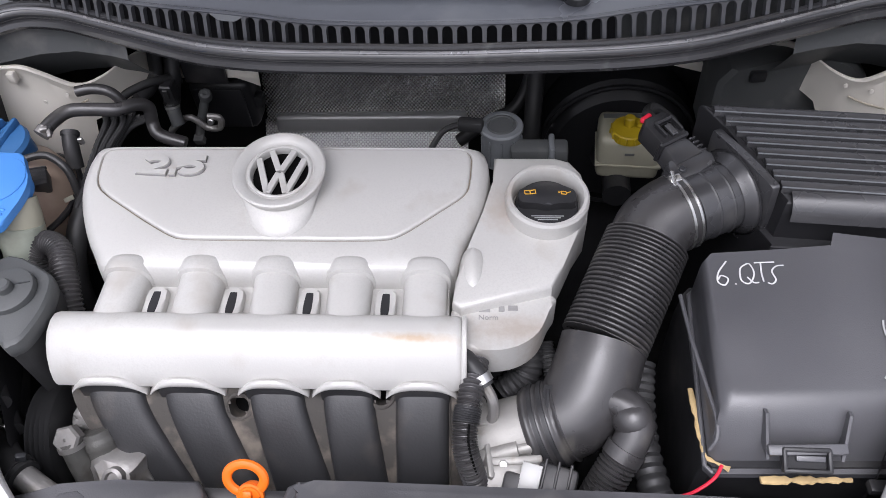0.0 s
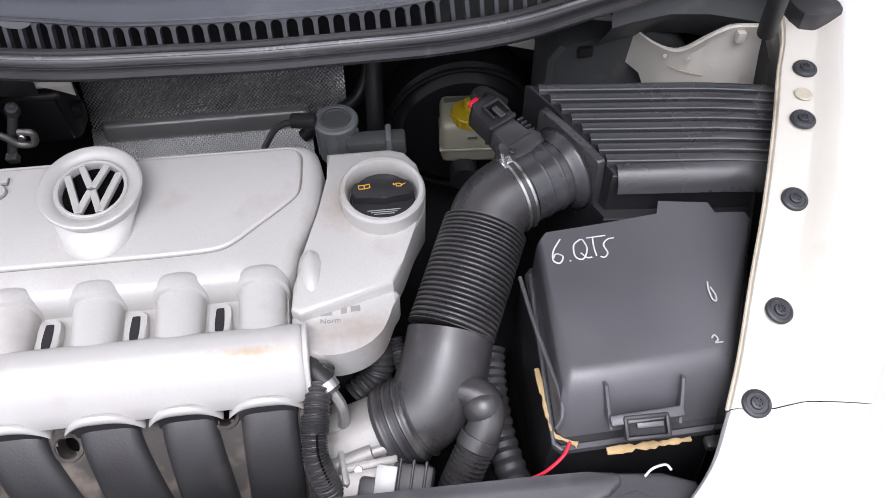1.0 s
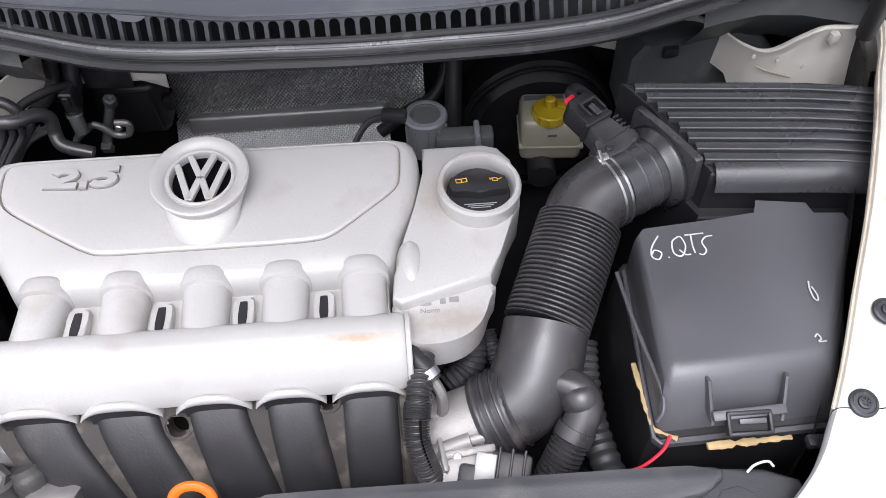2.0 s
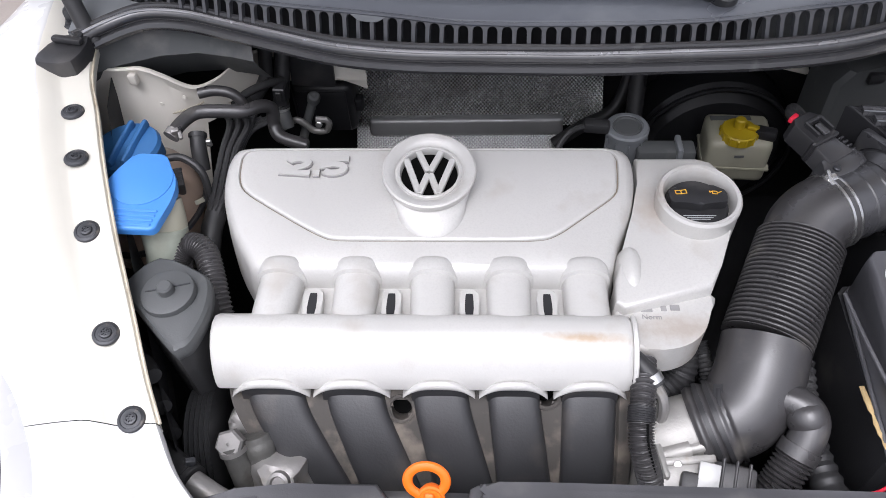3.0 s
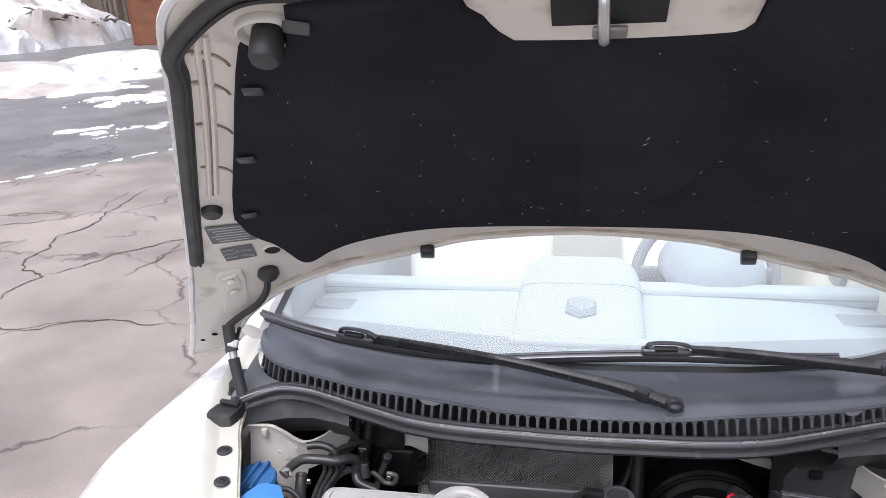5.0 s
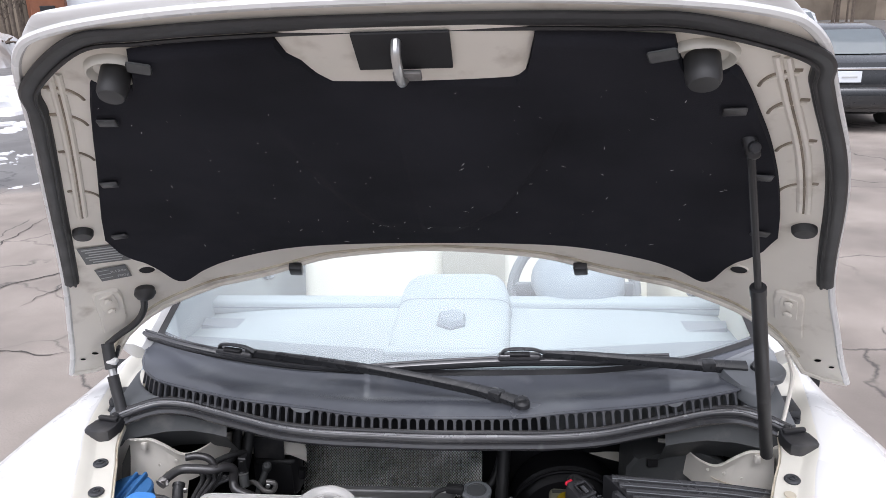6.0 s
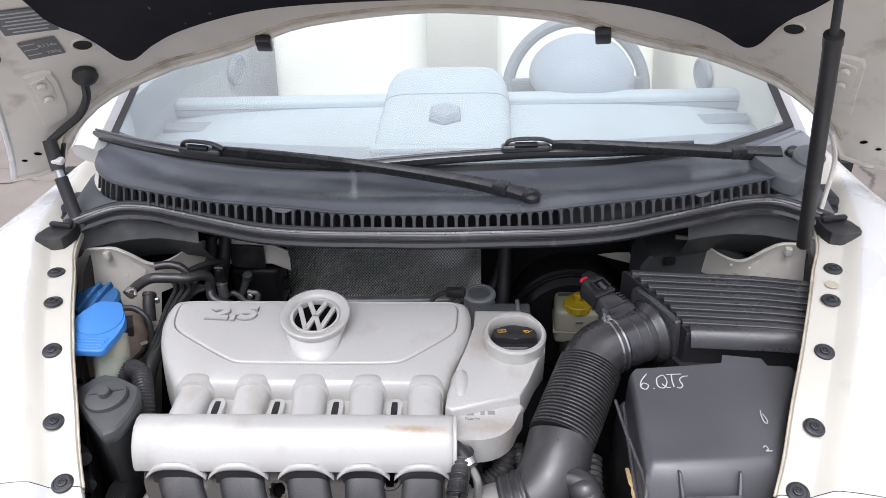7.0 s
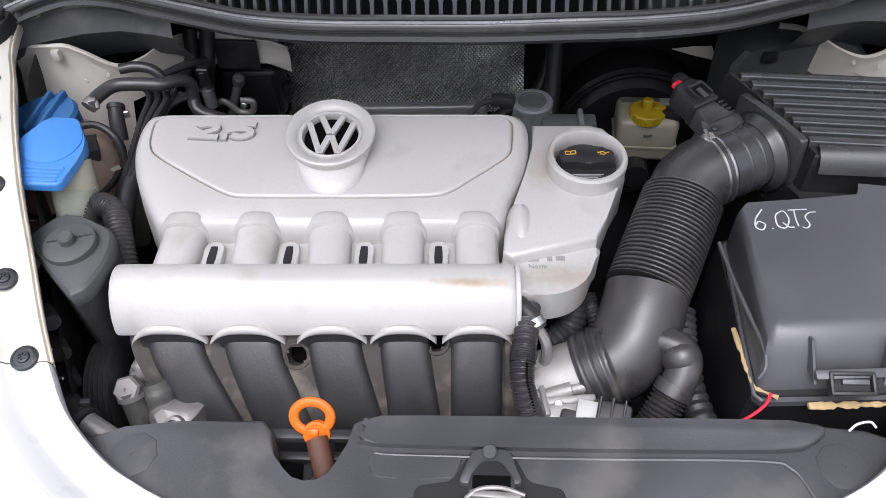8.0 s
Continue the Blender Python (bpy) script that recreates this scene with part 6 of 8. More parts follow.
for k in range(8):
    y = 0.6605 + 0.0143 * k
    x0 = lid_l(y) + 0.004
    rows = []
    for x in span(x0, 0.607, 12):
        yy = y - 0.078 * (x - x0) - 0.10 * max(0, x - 0.52) ** 1.5
        rows.append([(x, yy + o, lid_z(x, yy + o) + h) for o, h in ((-0.0062, -0.010), (-0.0060, 0.0046), (-0.0055, 0.0058), (-0.0045, 0.0061), (0.0040, 0.0050), (0.0046, 0.0046), (0.0049, 0.0036), (0.0050, -0.010))])
    rib = piece("rib", loft(rows), "airbox", airbox)
    # a pale line along each rib paints the highlight on its front edge
    piece("worn_edge", sweep(bmesh.new(), [Vector(r[2]) for r in rows], 0.0008, 6), "base_plate", rib, "pale line painted as the rib's highlight")
rows = []
for x in span(0.384, 0.600, 14):
    yy = 0.6505 - 0.078 * (x - 0.384) - 0.10 * max(0, x - 0.52) ** 1.5
    rows.append([(x, yy + o, lid_z(x, 0.650) + h) for o, h in ((0.004, -0.004), (0.002, 0.0042), (-0.004, 0.0034), (-0.011, 0.000), (-0.017, -0.008), (-0.020, -0.020))])
piece("front_roll", loft(rows, closed=False), "airbox", airbox)
piece("lower_case", prism([(0.302, 0.775), (0.334, 0.734), (0.372, 0.625), (0.60, 0.605), (0.64, 0.742)], 0.60, 0.875, None, 0.004, 2), "booster", airbox)
hose = thing("intake_hose", "black rubber intake hose with a ribbed bellows", "intake hose", (0.2, 0.55, 0.83))
MAF_A, MAF_B = Vector((0.350, 0.700, 0.888)), Vector((0.286, 0.668, 0.886))
maf = thing("air_flow_sensor", "black air flow sensor housing with a plug", "sensor", tuple((MAF_A + MAF_B) / 2))
piece("housing", sweep(bmesh.new(), [MAF_A, MAF_A.lerp(MAF_B, 0.5), MAF_B], 0.0405, 28), "airbox", maf)
piece("flange", sweep(bmesh.new(), [MAF_A.lerp(MAF_B, 0.15), MAF_A.lerp(MAF_B, 0.28)], 0.0435, 28), "airbox", maf)
mt = (MAF_B - MAF_A).to_track_quat("Z", "Y").to_matrix().to_4x4()
MAF = Matrix.Translation(MAF_A) @ mt
piece("flange_plate", prism(smooth_outline([(-0.052, -0.040), (-0.040, -0.052), (0.040, -0.052), (0.052, -0.040), (0.052, 0.040), (0.040, 0.052), (-0.040, 0.052), (-0.052, 0.040)], 3), 0.000, 0.009, MAF, 0.002, 2), "airbox", maf)
piece("collar_lip", lathe([(0.0500, 0.006), (0.0500, 0.011), (0.0480, 0.015), (0.0450, 0.018), (0.0415, 0.024)], MAF, 40), "airbox", maf)
piece("gasket", lathe([(0.0506, 0.0095), (0.0512, 0.0110), (0.0506, 0.0125)], MAF, 40), "deep", maf)
for h in (0.034, 0.052):
    piece("housing_bead", lathe([(0.0400, h - 0.002), (0.0416, h), (0.0400, h + 0.002)], MAF, 36), "airbox", maf)
pl0, pl1 = Vector((0.290, 0.700, 0.925)), Vector((0.257, 0.748, 0.936))
plug_turn = (pl1 - pl0).to_track_quat("Y", "Z").to_matrix().to_4x4()
PT = Matrix.Translation(pl0) @ plug_turn
piece("sensor_base", prism(smooth_outline([(-0.026, -0.012), (0.026, -0.012), (0.024, 0.012), (-0.022, 0.014)], 2), -0.030, 0.004, PT, 0.004, 2), "airbox", maf)
piece("sensor_neck", prism([(-0.018, 0.004), (0.020, 0.004), (0.016, 0.034), (-0.015, 0.034)], -0.020, 0.007, PT, 0.004, 2), "airbox", maf)
for k in range(4):
    piece("sensor_fin", box((0.010, 0.0028, 0.018), PT @ pose(0.022, 0.008 + 0.0062 * k, -0.004, 0, 14, 0), 0.001, 1), "airbox", maf)
piece("sensor_screw", lathe([(0.0042, 0.0), (0.0042, 0.0025), (0.003, 0.0035), (0, 0.0035)], PT @ pose(-0.016, -0.003, 0.004), 10), "bolt", maf)
pg = piece("plug", prism([(-0.0175, 0.030), (0.0185, 0.030), (0.0185, 0.062), (0.012, 0.070), (-0.012, 0.070), (-0.0175, 0.063)], -0.016, 0.012, PT, 0.003, 2), "black", maf)
piece("plug_bridge", box((0.024, 0.005, 0.006), PT @ pose(0.002, 0.056, 0.015), 0.0015, 1), "black", pg)
for dx in (-0.009, 0.013):
    piece("plug_bridge", box((0.003, 0.020, 0.007), PT @ pose(dx, 0.046, 0.0145), 0.001, 1), "black", pg)
piece("plug_window", box((0.014, 0.010, 0.002), PT @ pose(0.002, 0.047, 0.0122), 0), "pit", pg)
piece("plug_tab", box((0.008, 0.016, 0.004), PT @ pose(0.002, 0.042, 0.0145), 0.001, 1), "airbox", pg)
piece("plug_step", box((0.040, 0.006, 0.030), PT @ pose(0.0, 0.032, -0.003), 0.002, 1), "black", pg)
piece("seal_tip", box((0.016, 0.006, 0.007), PT @ pose(-0.006, 0.073, 0.006, 0, 10, 12), 0.002), "red", pg, "red locking tab")
piece("plug_lead", tube([PT @ Vector((0.004, 0.068, 0.0)), PT @ Vector((0.010, 0.085, -0.006)), PT @ Vector((0.034, 0.095, -0.02)), PT @ Vector((0.065, 0.085, -0.05))], 0.0065, 10, 6), "rubber", maf)
main = spline([(0.286, 0.668, 0.886), (0.268, 0.660, 0.885), (0.252, 0.647, 0.879), (0.243, 0.630, 0.871)], 8)
piece("elbow", sweep(bmesh.new(), main, 0.0425, 28), "hose", hose)
for k in (0.0, 0.011):
    piece("clamp_band", sweep(bmesh.new(), [Vector((0.286, 0.668, 0.886)).lerp(Vector((0.268, 0.660, 0.885)), q + k * 40) for q in (0.10, 0.24)], 0.0438, 36), "steel", hose, "steel hose clamp")
lug = piece("clamp_lug", box((0.014, 0.010, 0.010), pose(0.270, 0.676, 0.9245, 20, 0, 24), 0.002), "steel", hose)
piece("clamp_lug", box((0.004, 0.022, 0.006), pose(0.268, 0.672, 0.928, 24, 0, 10), 0.001, 1), "steel", lug)
bel = spline([(0.243, 0.630, 0.871), (0.228, 0.598, 0.859), (0.211, 0.562, 0.845), (0.194, 0.526, 0.831)], 110)
N_RIB = 23
piece("bellows", sweep(bmesh.new(), bel, lambda t: 0.0468 - 0.0062 * math.exp(-(((t * N_RIB) % 1.0 - 0.5) / 0.17) ** 2), 36), "hose", hose)
low = spline([(0.194, 0.526, 0.831), (0.187, 0.503, 0.820), (0.178, 0.482, 0.808), (0.164, 0.464, 0.796), (0.146, 0.455, 0.788)], 8)
piece("lower_elbow", sweep(bmesh.new(), low, lambda t: 0.0452 - 0.0025 * t + 0.002 * math.sin(math.pi * t), 28), "hose", hose)
col = [Vector((0.156, 0.457, 0.792)), Vector((0.121, 0.451, 0.777))]
b = sweep(bmesh.new(), [col[0].lerp(col[1], t) for t in span(0, 1, 40)], lambda t: 0.0425 + 0.0024 * (0.5 + 0.5 * math.cos(2 * math.pi * 3.5 * t)), 30)
piece("collar", b, "hose", hose)
port = thing("breather_elbow", "black breather elbow with a ribbed tail", "hose", (0.22, 0.44, 0.82))
piece("stub", sweep(bmesh.new(), spline([(0.176, 0.470, 0.816), (0.190, 0.4650, 0.822), (0.203, 0.4600, 0.826), (0.216, 0.4510, 0.826), (0.2215, 0.4400, 0.821), (0.2170, 0.4270, 0.811), (0.208, 0.415, 0.799)], 8), 0.0178, 22), "hose", port)
piece("stub_collar", sweep(bmesh.new(), [Vector((0.178, 0.4695, 0.817)).lerp(Vector((0.198, 0.4620, 0.825)), t) for t in span(0, 1, 24)], lambda t: 0.0212 + 0.0010 * math.cos(2 * math.pi * 3 * t), 22), "hose", port)
piece("knuckle", lathe([(0, -0.0205)] + [(0.0205 * math.cos(a), 0.0205 * math.sin(a)) for a in span(-1.3, 1.3, 10)] + [(0, 0.0205)], pose(0.2175, 0.4430, 0.8225), 24), "hose", port)
tail = spline([(0.210, 0.418, 0.801), (0.197, 0.401, 0.783), (0.185, 0.386, 0.762), (0.172, 0.368, 0.72)], 40)
piece("ribbed_tail", sweep(bmesh.new(), tail, lambda t: 0.0178 + 0.0020 * math.cos(2 * math.pi * 17 * t), 18), "hose", port)
piece("tail_band", sweep(bmesh.new(), [(0.2125, 0.4215, 0.8050), (0.2065, 0.4135, 0.7970)], 0.0202, 20), "hose", port)

# throttle body
tb = thing("throttle_body", "cast aluminium throttle body with a plug", "throttle body", (0.09, 0.44, 0.77))
piece("barrel", sweep(bmesh.new(), [Vector((0.124, 0.451, 0.779)), Vector((0.085, 0.444, 0.768)), Vector((0.060, 0.439, 0.761))], 0.039, 28), "cast", tb)
piece("motor_boss", sweep(bmesh.new(), [(0.066, 0.412, 0.786), (0.088, 0.416, 0.792), (0.106, 0.419, 0.797)], 0.0095, 16), "cast", tb)
piece("boss_tip", sweep(bmesh.new(), [(0.106, 0.419, 0.797), (0.120, 0.421, 0.800)], 0.0062, 12), "cast", tb)
piece("flange", box((0.010, 0.092, 0.088), pose(0.060, 0.430, 0.758, 0, 20, 8), 0.006), "cast", tb)
piece("lower_body", box((0.070, 0.046, 0.05), pose(0.104, 0.392, 0.768, 24, 0, 6), 0.007), "cast", tb)
piece("ledge", box((0.052, 0.009, 0.010), pose(0.104, 0.408, 0.794, 20, 0, 6), 0.003), "cast", tb)
piece("pipe_boss", prism([(-0.014, -0.010), (0.012, -0.012), (0.015, 0.004), (0.004, 0.014), (-0.012, 0.010)], -0.010, 0.012, pose(0.075, 0.450, 0.794, -6, 0, 12), 0.003, 2), "cast", tb)
ear = piece("mounting_ear", prism([(0.013 * math.cos(a), 0.011 * math.sin(a)) for a in span(0, 5.8, 11)], -0.014, 0.0, pose(0.083, 0.393, 0.790, 24, 0, 6), 0.002, 2), "cast", tb)
piece("screw", lathe([(0.0058, -0.001), (0.0058, 0.003), (0.004, 0.005), (0, 0.005)], pose(0.083, 0.393, 0.790, 24), 12), "steel", ear)
piece("screw", lathe([(0.0050, -0.004), (0.0050, 0.003), (0.0035, 0.0045), (0, 0.0045)], pose(0.091, 0.403, 0.794, 24), 12), "steel", tb)
plug = piece("plug", box((0.040, 0.040, 0.024), pose(0.142, 0.384, 0.791, 22, 0, -14), 0.005), "black", tb)
for dx in (-0.012, 0.0, 0.012):
    piece("plug_ridge", box((0.003, 0.036, 0.004), pose(0.142 + dx, 0.385 - 0.25 * dx, 0.8035, 22, 0, -14), 0.001, 1), "black", plug)
piece("plug_socket", box((0.026, 0.030, 0.022), pose(0.103, 0.380, 0.790, 22, 0, -14), 0.004), "black", tb)
piece("metal_clip", box((0.020, 0.028, 0.004), pose(0.117, 0.386, 0.8035, 22, 0, -14), 0.0008), "clip_metal", tb, "bright metal clip")
# worm clamp round the hose's end
for a, c_ in ((0.30, 0.42), (0.58, 0.70)):
    piece("clamp_band", sweep(bmesh.new(), [col[0].lerp(col[1], a), col[0].lerp(col[1], c_)], 0.0462, 32), "black", hose, "black clamp band")
piece("clamp_latch", box((0.010, 0.030, 0.004), pose(0.1345, 0.459, 0.8275, 12, -18, -8), 0.001), "black", hose)
piece("latch_slot", box((0.0045, 0.020, 0.003), pose(0.1340, 0.459, 0.8292, 12, -18, -8), 0.0008), "deep", hose)

# battery box
bat = thing("battery_box", "black battery cover with a white marker scribble", "battery box", (0.38, 0.50, 0.80))
top_o = [(0.292, 0.424), (0.445, 0.430), (0.455, 0.438), (0.5235, 0.590), (0.520, 0.599), (0.488, 0.601), (0.484, 0.615), (0.430, 0.622), (0.424, 0.606), (0.37, 0.600), (0.297, 0.594), (0.290, 0.586), (0.286, 0.430)]


def bat_z(x, y):
    return 0.0 + (y - 0.59) * 0.085


def cover_ring(k, dy, z):
    """The cover's outline drawn in by k (the back stays put), its front edge out by dy."""
    ring = []
    for x, y in top_o:
        f = min(1.0, max(0.0, (0.60 - y) / 0.17))
        ring.append((x + (x - 0.38) * k * (0.35 + 0.65 * f), y + (y - 0.56) * k * f * 0.9 - (dy if y < 0.45 else dy * 0.15), z + bat_z(x, y)))
    return ring


piece("cover", loft([cover_ring(k, dy, z) for k, dy, z in ((-0.16, 0, 0.9000), (-0.12, 0, 0.8993), (-0.085, 0, 0.8975), (-0.055, 0.001, 0.8945), (-0.03, 0.003, 0.890), (-0.012, 0.006, 0.884), (0.0, 0.010, 0.876),
                                                        (0.02, 0.015, 0.862), (0.035, 0.019, 0.850), (0.045, 0.021, 0.842), (0.085, 0.026, 0.841), (0.09, 0.026, 0.834))]), "battery", bat, smooth=50)
piece("tray", loft([[(x + (x - 0.38) * k, y + (y - 0.51) * k - (0.024 if y < 0.45 else 0.005), z + bat_z(x, y) * 0.5) for x, y in top_o] for k, z in ((0.085, 0.838), (0.12, 0.80), (0.13, 0.70), (0.10, 0.55))]), "black", bat)
piece("flange_bead", sweep(bmesh.new(), [Vector(p) + Vector((0, 0, 0.0015)) for p in cover_ring(0.088, 0.026, 0.842)[:1] + cover_ring(0.088, 0.026, 0.842)[:0:-1]], 0.0024, 8), "battery", bat)
piece("side_rail", tube([(0.2700, 0.560, 0.872), (0.2745, 0.508, 0.870), (0.2810, 0.4655, 0.866), (0.2870, 0.4268, 0.862), (0.2860, 0.409, 0.856), (0.2800, 0.402, 0.846)], 0.0022, 8, 6), "battery", bat)
for x, tilt in ((0.328, 4), (0.396, -10)):
    piece("latch_cheek", prism([(-0.012, -0.020), (0.022, -0.020), (0.024, 0.008), (0.018, 0.010)], -0.0018, 0.0018, Matrix.Translation((x, 0.404, 0.872)) @ pose(0, 0, 0, 0, 0, tilt) @ pose(0, 0, 0, 90, 0, 90), 0.001, 1), "battery", bat)
piece("latch_bar", box((0.070, 0.010, 0.006), pose(0.362, 0.3985, 0.8605, 20, 0, 3), 0.002), "battery", bat)
LT = pose(0.360, 0.3900, 0.857, 30) @ Matrix.Scale(0.84, 4)
lt = piece("latch", box((0.050, 0.005, 0.012), LT @ pose(0, 0.011, 0), 0.002), "black", bat)
piece("latch_frame", box((0.050, 0.005, 0.012), LT @ pose(0, -0.011, 0), 0.002), "black", lt)
for dx in (-0.023, 0.023):
    piece("latch_frame", box((0.005, 0.024, 0.012), LT @ pose(dx, 0, 0), 0.002), "black", lt)
piece("latch_slot", box((0.046, 0.022, 0.004), LT @ pose(0, 0, -0.003), 0), "deep", lt)
piece("latch_tongue", box((0.030, 0.006, 0.004), LT @ pose(0.004, 0.002, 0.001), 0.001), "battery", lt)
piece("clip_tab", box((0.02, 0.012, 0.01), pose(0.425, 0.376, 0.838), 0.002), "black", bat)
# foam strip showing under the cover
def foam(pts, r):
    b = bmesh.new()
    rnd = random.Random(5)
    sweep(b, pts, lambda t: r * (0.45 + 0.9 * rnd.random()), 8, flat=0.6)
    return b


piece("foam_strip", foam([Vector((0.2755 + 0.0002 * k, 0.474 - 0.0052 * k, 0.832)) for k in range(14)] + [Vector((0.2795 + 0.004 * k, 0.4015 - 0.0022 * k, 0.831)) for k in range(6)], 0.0026), "foam", bat, "crumbling tan foam")
piece("foam_strip", foam([Vector((0.325 + 0.0045 * k, 0.381 + 0.0002 * k, 0.832)) for k in range(19)], 0.0036), "foam", bat, "crumbling tan foam")
# marker scribble: 6.QTS drawn by hand
marks = thing("marker_scribble", "hand-drawn white marker writing on the battery cover", "writing", (0.33, 0.575, 0.902))


def stroke(pts):
    q = [Vector((0.300 + x * 0.0105, 0.5545 + y * 0.0125, 0)) for x, y in pts]
    q = [Vector((p.x, p.y, 0.9008 + bat_z(p.x, p.y))) for p in q]
    piece("stroke", sweep(bmesh.new(), spline(q, 6), 0.00085, 6, flat=0.5), "chalk", marks)


stroke([(1.3, 2.3), (0.4, 1.2), (0.2, 0.3), (0.8, 0.0), (1.2, 0.6), (0.6, 0.9), (0.25, 0.5)])
stroke([(1.75, 0.15), (1.9, 0.1)])
stroke([(3.2, 2.1), (2.5, 1.6), (2.4, 0.5), (3.1, 0.2), (3.7, 1.1), (3.5, 2.0), (3.1, 2.1)])
stroke([(3.0, 0.8), (3.5, 0.3), (4.0, 0.3)])
stroke([(3.9, 2.2), (4.8, 2.25), (5.8, 2.3)])
stroke([(4.5, 2.2), (4.4, 1.2), (4.45, 0.4)])
stroke([(6.6, 2.0), (5.9, 1.9), (5.4, 1.4), (5.6, 0.6), (5.2, 0.2), (4.8, 0.3)])
for pts in ([(0.4490, 0.518), (0.4475, 0.510), (0.4480, 0.499), (0.4510, 0.496), (0.4525, 0.502), (0.4500, 0.512)], [(0.4345, 0.457), (0.4380, 0.460), (0.4400, 0.455), (0.4365, 0.452), (0.4440, 0.452)]):
    q = [Vector((x, y, 0.9008 + bat_z(x, y))) for x, y in pts]
    piece("stroke", sweep(bmesh.new(), spline(q, 5), 0.0009, 6, flat=0.4), "print", marks)
rw = thing("red_wire", "thin red wire beside the battery box", "wire", (0.28, 0.38, 0.82))
piece("lead", tube([(0.292, 0.392, 0.836), (0.283, 0.380, 0.832), (0.262, 0.368, 0.826), (0.238, 0.363, 0.822), (0.225, 0.362, 0.80)], 0.0017, 8, 6), "red", rw)
ww = thing("white_wire", "short white wire end by the panel", "wire", (0.36, 0.36, 0.84))
piece("lead", tube([(0.352, 0.352, 0.836), (0.360, 0.357, 0.840), (0.372, 0.359, 0.841), (0.377, 0.355, 0.838)], 0.0012, 8, 5), "white_wire", ww)

# brake fluid reservoir and booster
res = thing("brake_fluid_reservoir", "yellowed translucent brake fluid reservoir with a yellow cap", "reservoir", (0.26, 0.95, 0.72))
piece("tank", box((0.094, 0.074, 0.078), pose(0.271, 0.960, 0.722, 0, 0, -4), 0.011, 3), "fluid", res)
piece("tank_seam", box((0.098, 0.078, 0.005), pose(0.271, 0.960, 0.712, 0, 0, -4), 0.002), "fluid", res)
cp = piece("cap", lathe([(0.0265, 0.757), (0.0265, 0.7695), (0.0250, 0.7715), (0.0215, 0.7705), (0.012, 0.7715), (0, 0.7715)], pose(0.266, 0.944, 0), 28), "yellow", res, "yellow screw cap")
for k in range(14):
    a = 2 * math.pi * k / 14
    piece("grip_rib", box((0.003, 0.003, 0.012), pose(0.266 + 0.0268 * math.cos(a), 0.944 + 0.0268 * math.sin(a), 0.7635, 0, 0, math.degrees(a)), 0.001, 1), "yellow", cp)
piece("cap_knob", lathe([(0.0080, 0.770), (0.0080, 0.784), (0.006, 0.786), (0, 0.786)], pose(0.266, 0.950, 0), 16), "yellow", cp)
piece("top_print", box((0.060, 0.010, 0.0008), pose(0.262, 0.982, 0.7612), 0), "label", res)
piece("level_plug", box((0.030, 0.018, 0.016), pose(0.303, 0.938, 0.768, 0, 0, -20), 0.004), "black", res)
piece("cap_arm", box((0.022, 0.010, 0.006), pose(0.287, 0.943, 0.774, 0, 10, -15), 0.002), "yellow", cp)
piece("print_mark", box((0.014, 0.001, 0.004), pose(0.268, 0.9205, 0.738), 0), "label", res)
piece("cylinder", sweep(bmesh.new(), [(0.255, 0.90, 0.672), (0.26, 1.04, 0.675)], 0.022, 18), "black", res)
bo = thing("brake_booster", "large black brake booster drum", "brake booster", (0.27, 1.08, 0.68))
piece("drum", lathe([(0.0, 0.06), (0.035, 0.06), (0.045, 0.045), (0.105, 0.035), (0.128, 0.01), (0.132, -0.03), (0.125, -0.06), (0, -0.06)], Matrix.Translation((0.270, 1.075, 0.640)) @ pose(0, 0, 0, 90), 40), "booster", bo)
piece("edge_band", sweep(bmesh.new(), [(0.270 + 0.127 * math.cos(a), 1.045, 0.640 + 0.127 * math.sin(a)) for a in span(0, 2 * math.pi, 40)], 0.004, 8, cap=False), "booster", bo)
piece("centre_cap", lathe([(0.030, 0), (0.030, 0.02), (0.022, 0.026), (0, 0.026)], Matrix.Translation((0.270, 1.015, 0.640)) @ pose(0, 0, 0, 90), 24), "black", bo)

# ---- heat shield at the back ----
shield = thing("heat_shield", "embossed aluminium foil heat shield on the firewall", "heat shield", (-0.12, 1.09, 0.74))
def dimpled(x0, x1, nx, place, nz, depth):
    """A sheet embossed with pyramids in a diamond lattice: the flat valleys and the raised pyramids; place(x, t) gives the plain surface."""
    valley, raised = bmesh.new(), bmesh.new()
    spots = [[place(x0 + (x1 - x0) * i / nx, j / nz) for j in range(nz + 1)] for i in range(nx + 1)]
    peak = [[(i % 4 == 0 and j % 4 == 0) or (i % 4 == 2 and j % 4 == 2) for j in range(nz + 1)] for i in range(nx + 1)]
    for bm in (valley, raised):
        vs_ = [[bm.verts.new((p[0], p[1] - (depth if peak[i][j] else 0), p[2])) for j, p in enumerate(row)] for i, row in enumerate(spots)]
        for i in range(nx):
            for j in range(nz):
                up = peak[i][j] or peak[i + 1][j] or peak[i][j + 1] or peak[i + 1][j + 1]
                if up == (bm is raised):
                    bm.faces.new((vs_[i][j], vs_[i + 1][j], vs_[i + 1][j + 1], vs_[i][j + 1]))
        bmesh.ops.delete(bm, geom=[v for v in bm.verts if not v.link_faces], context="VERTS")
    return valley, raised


def shield_sheet(x, t):
    dent = math.exp(-(((x - 0.012) / 0.028) ** 2 + ((t - 0.62) / 0.16) ** 2))
    return x, 1.060 + 0.078 * t + 0.0012 * math.sin(x * 31) * math.sin(t * 8) + 0.012 * dent - 0.02 * max(0, x - 0.05) / 0.03 * math.sin(t * 14) * 0.3, 0.685 + 0.21 * t


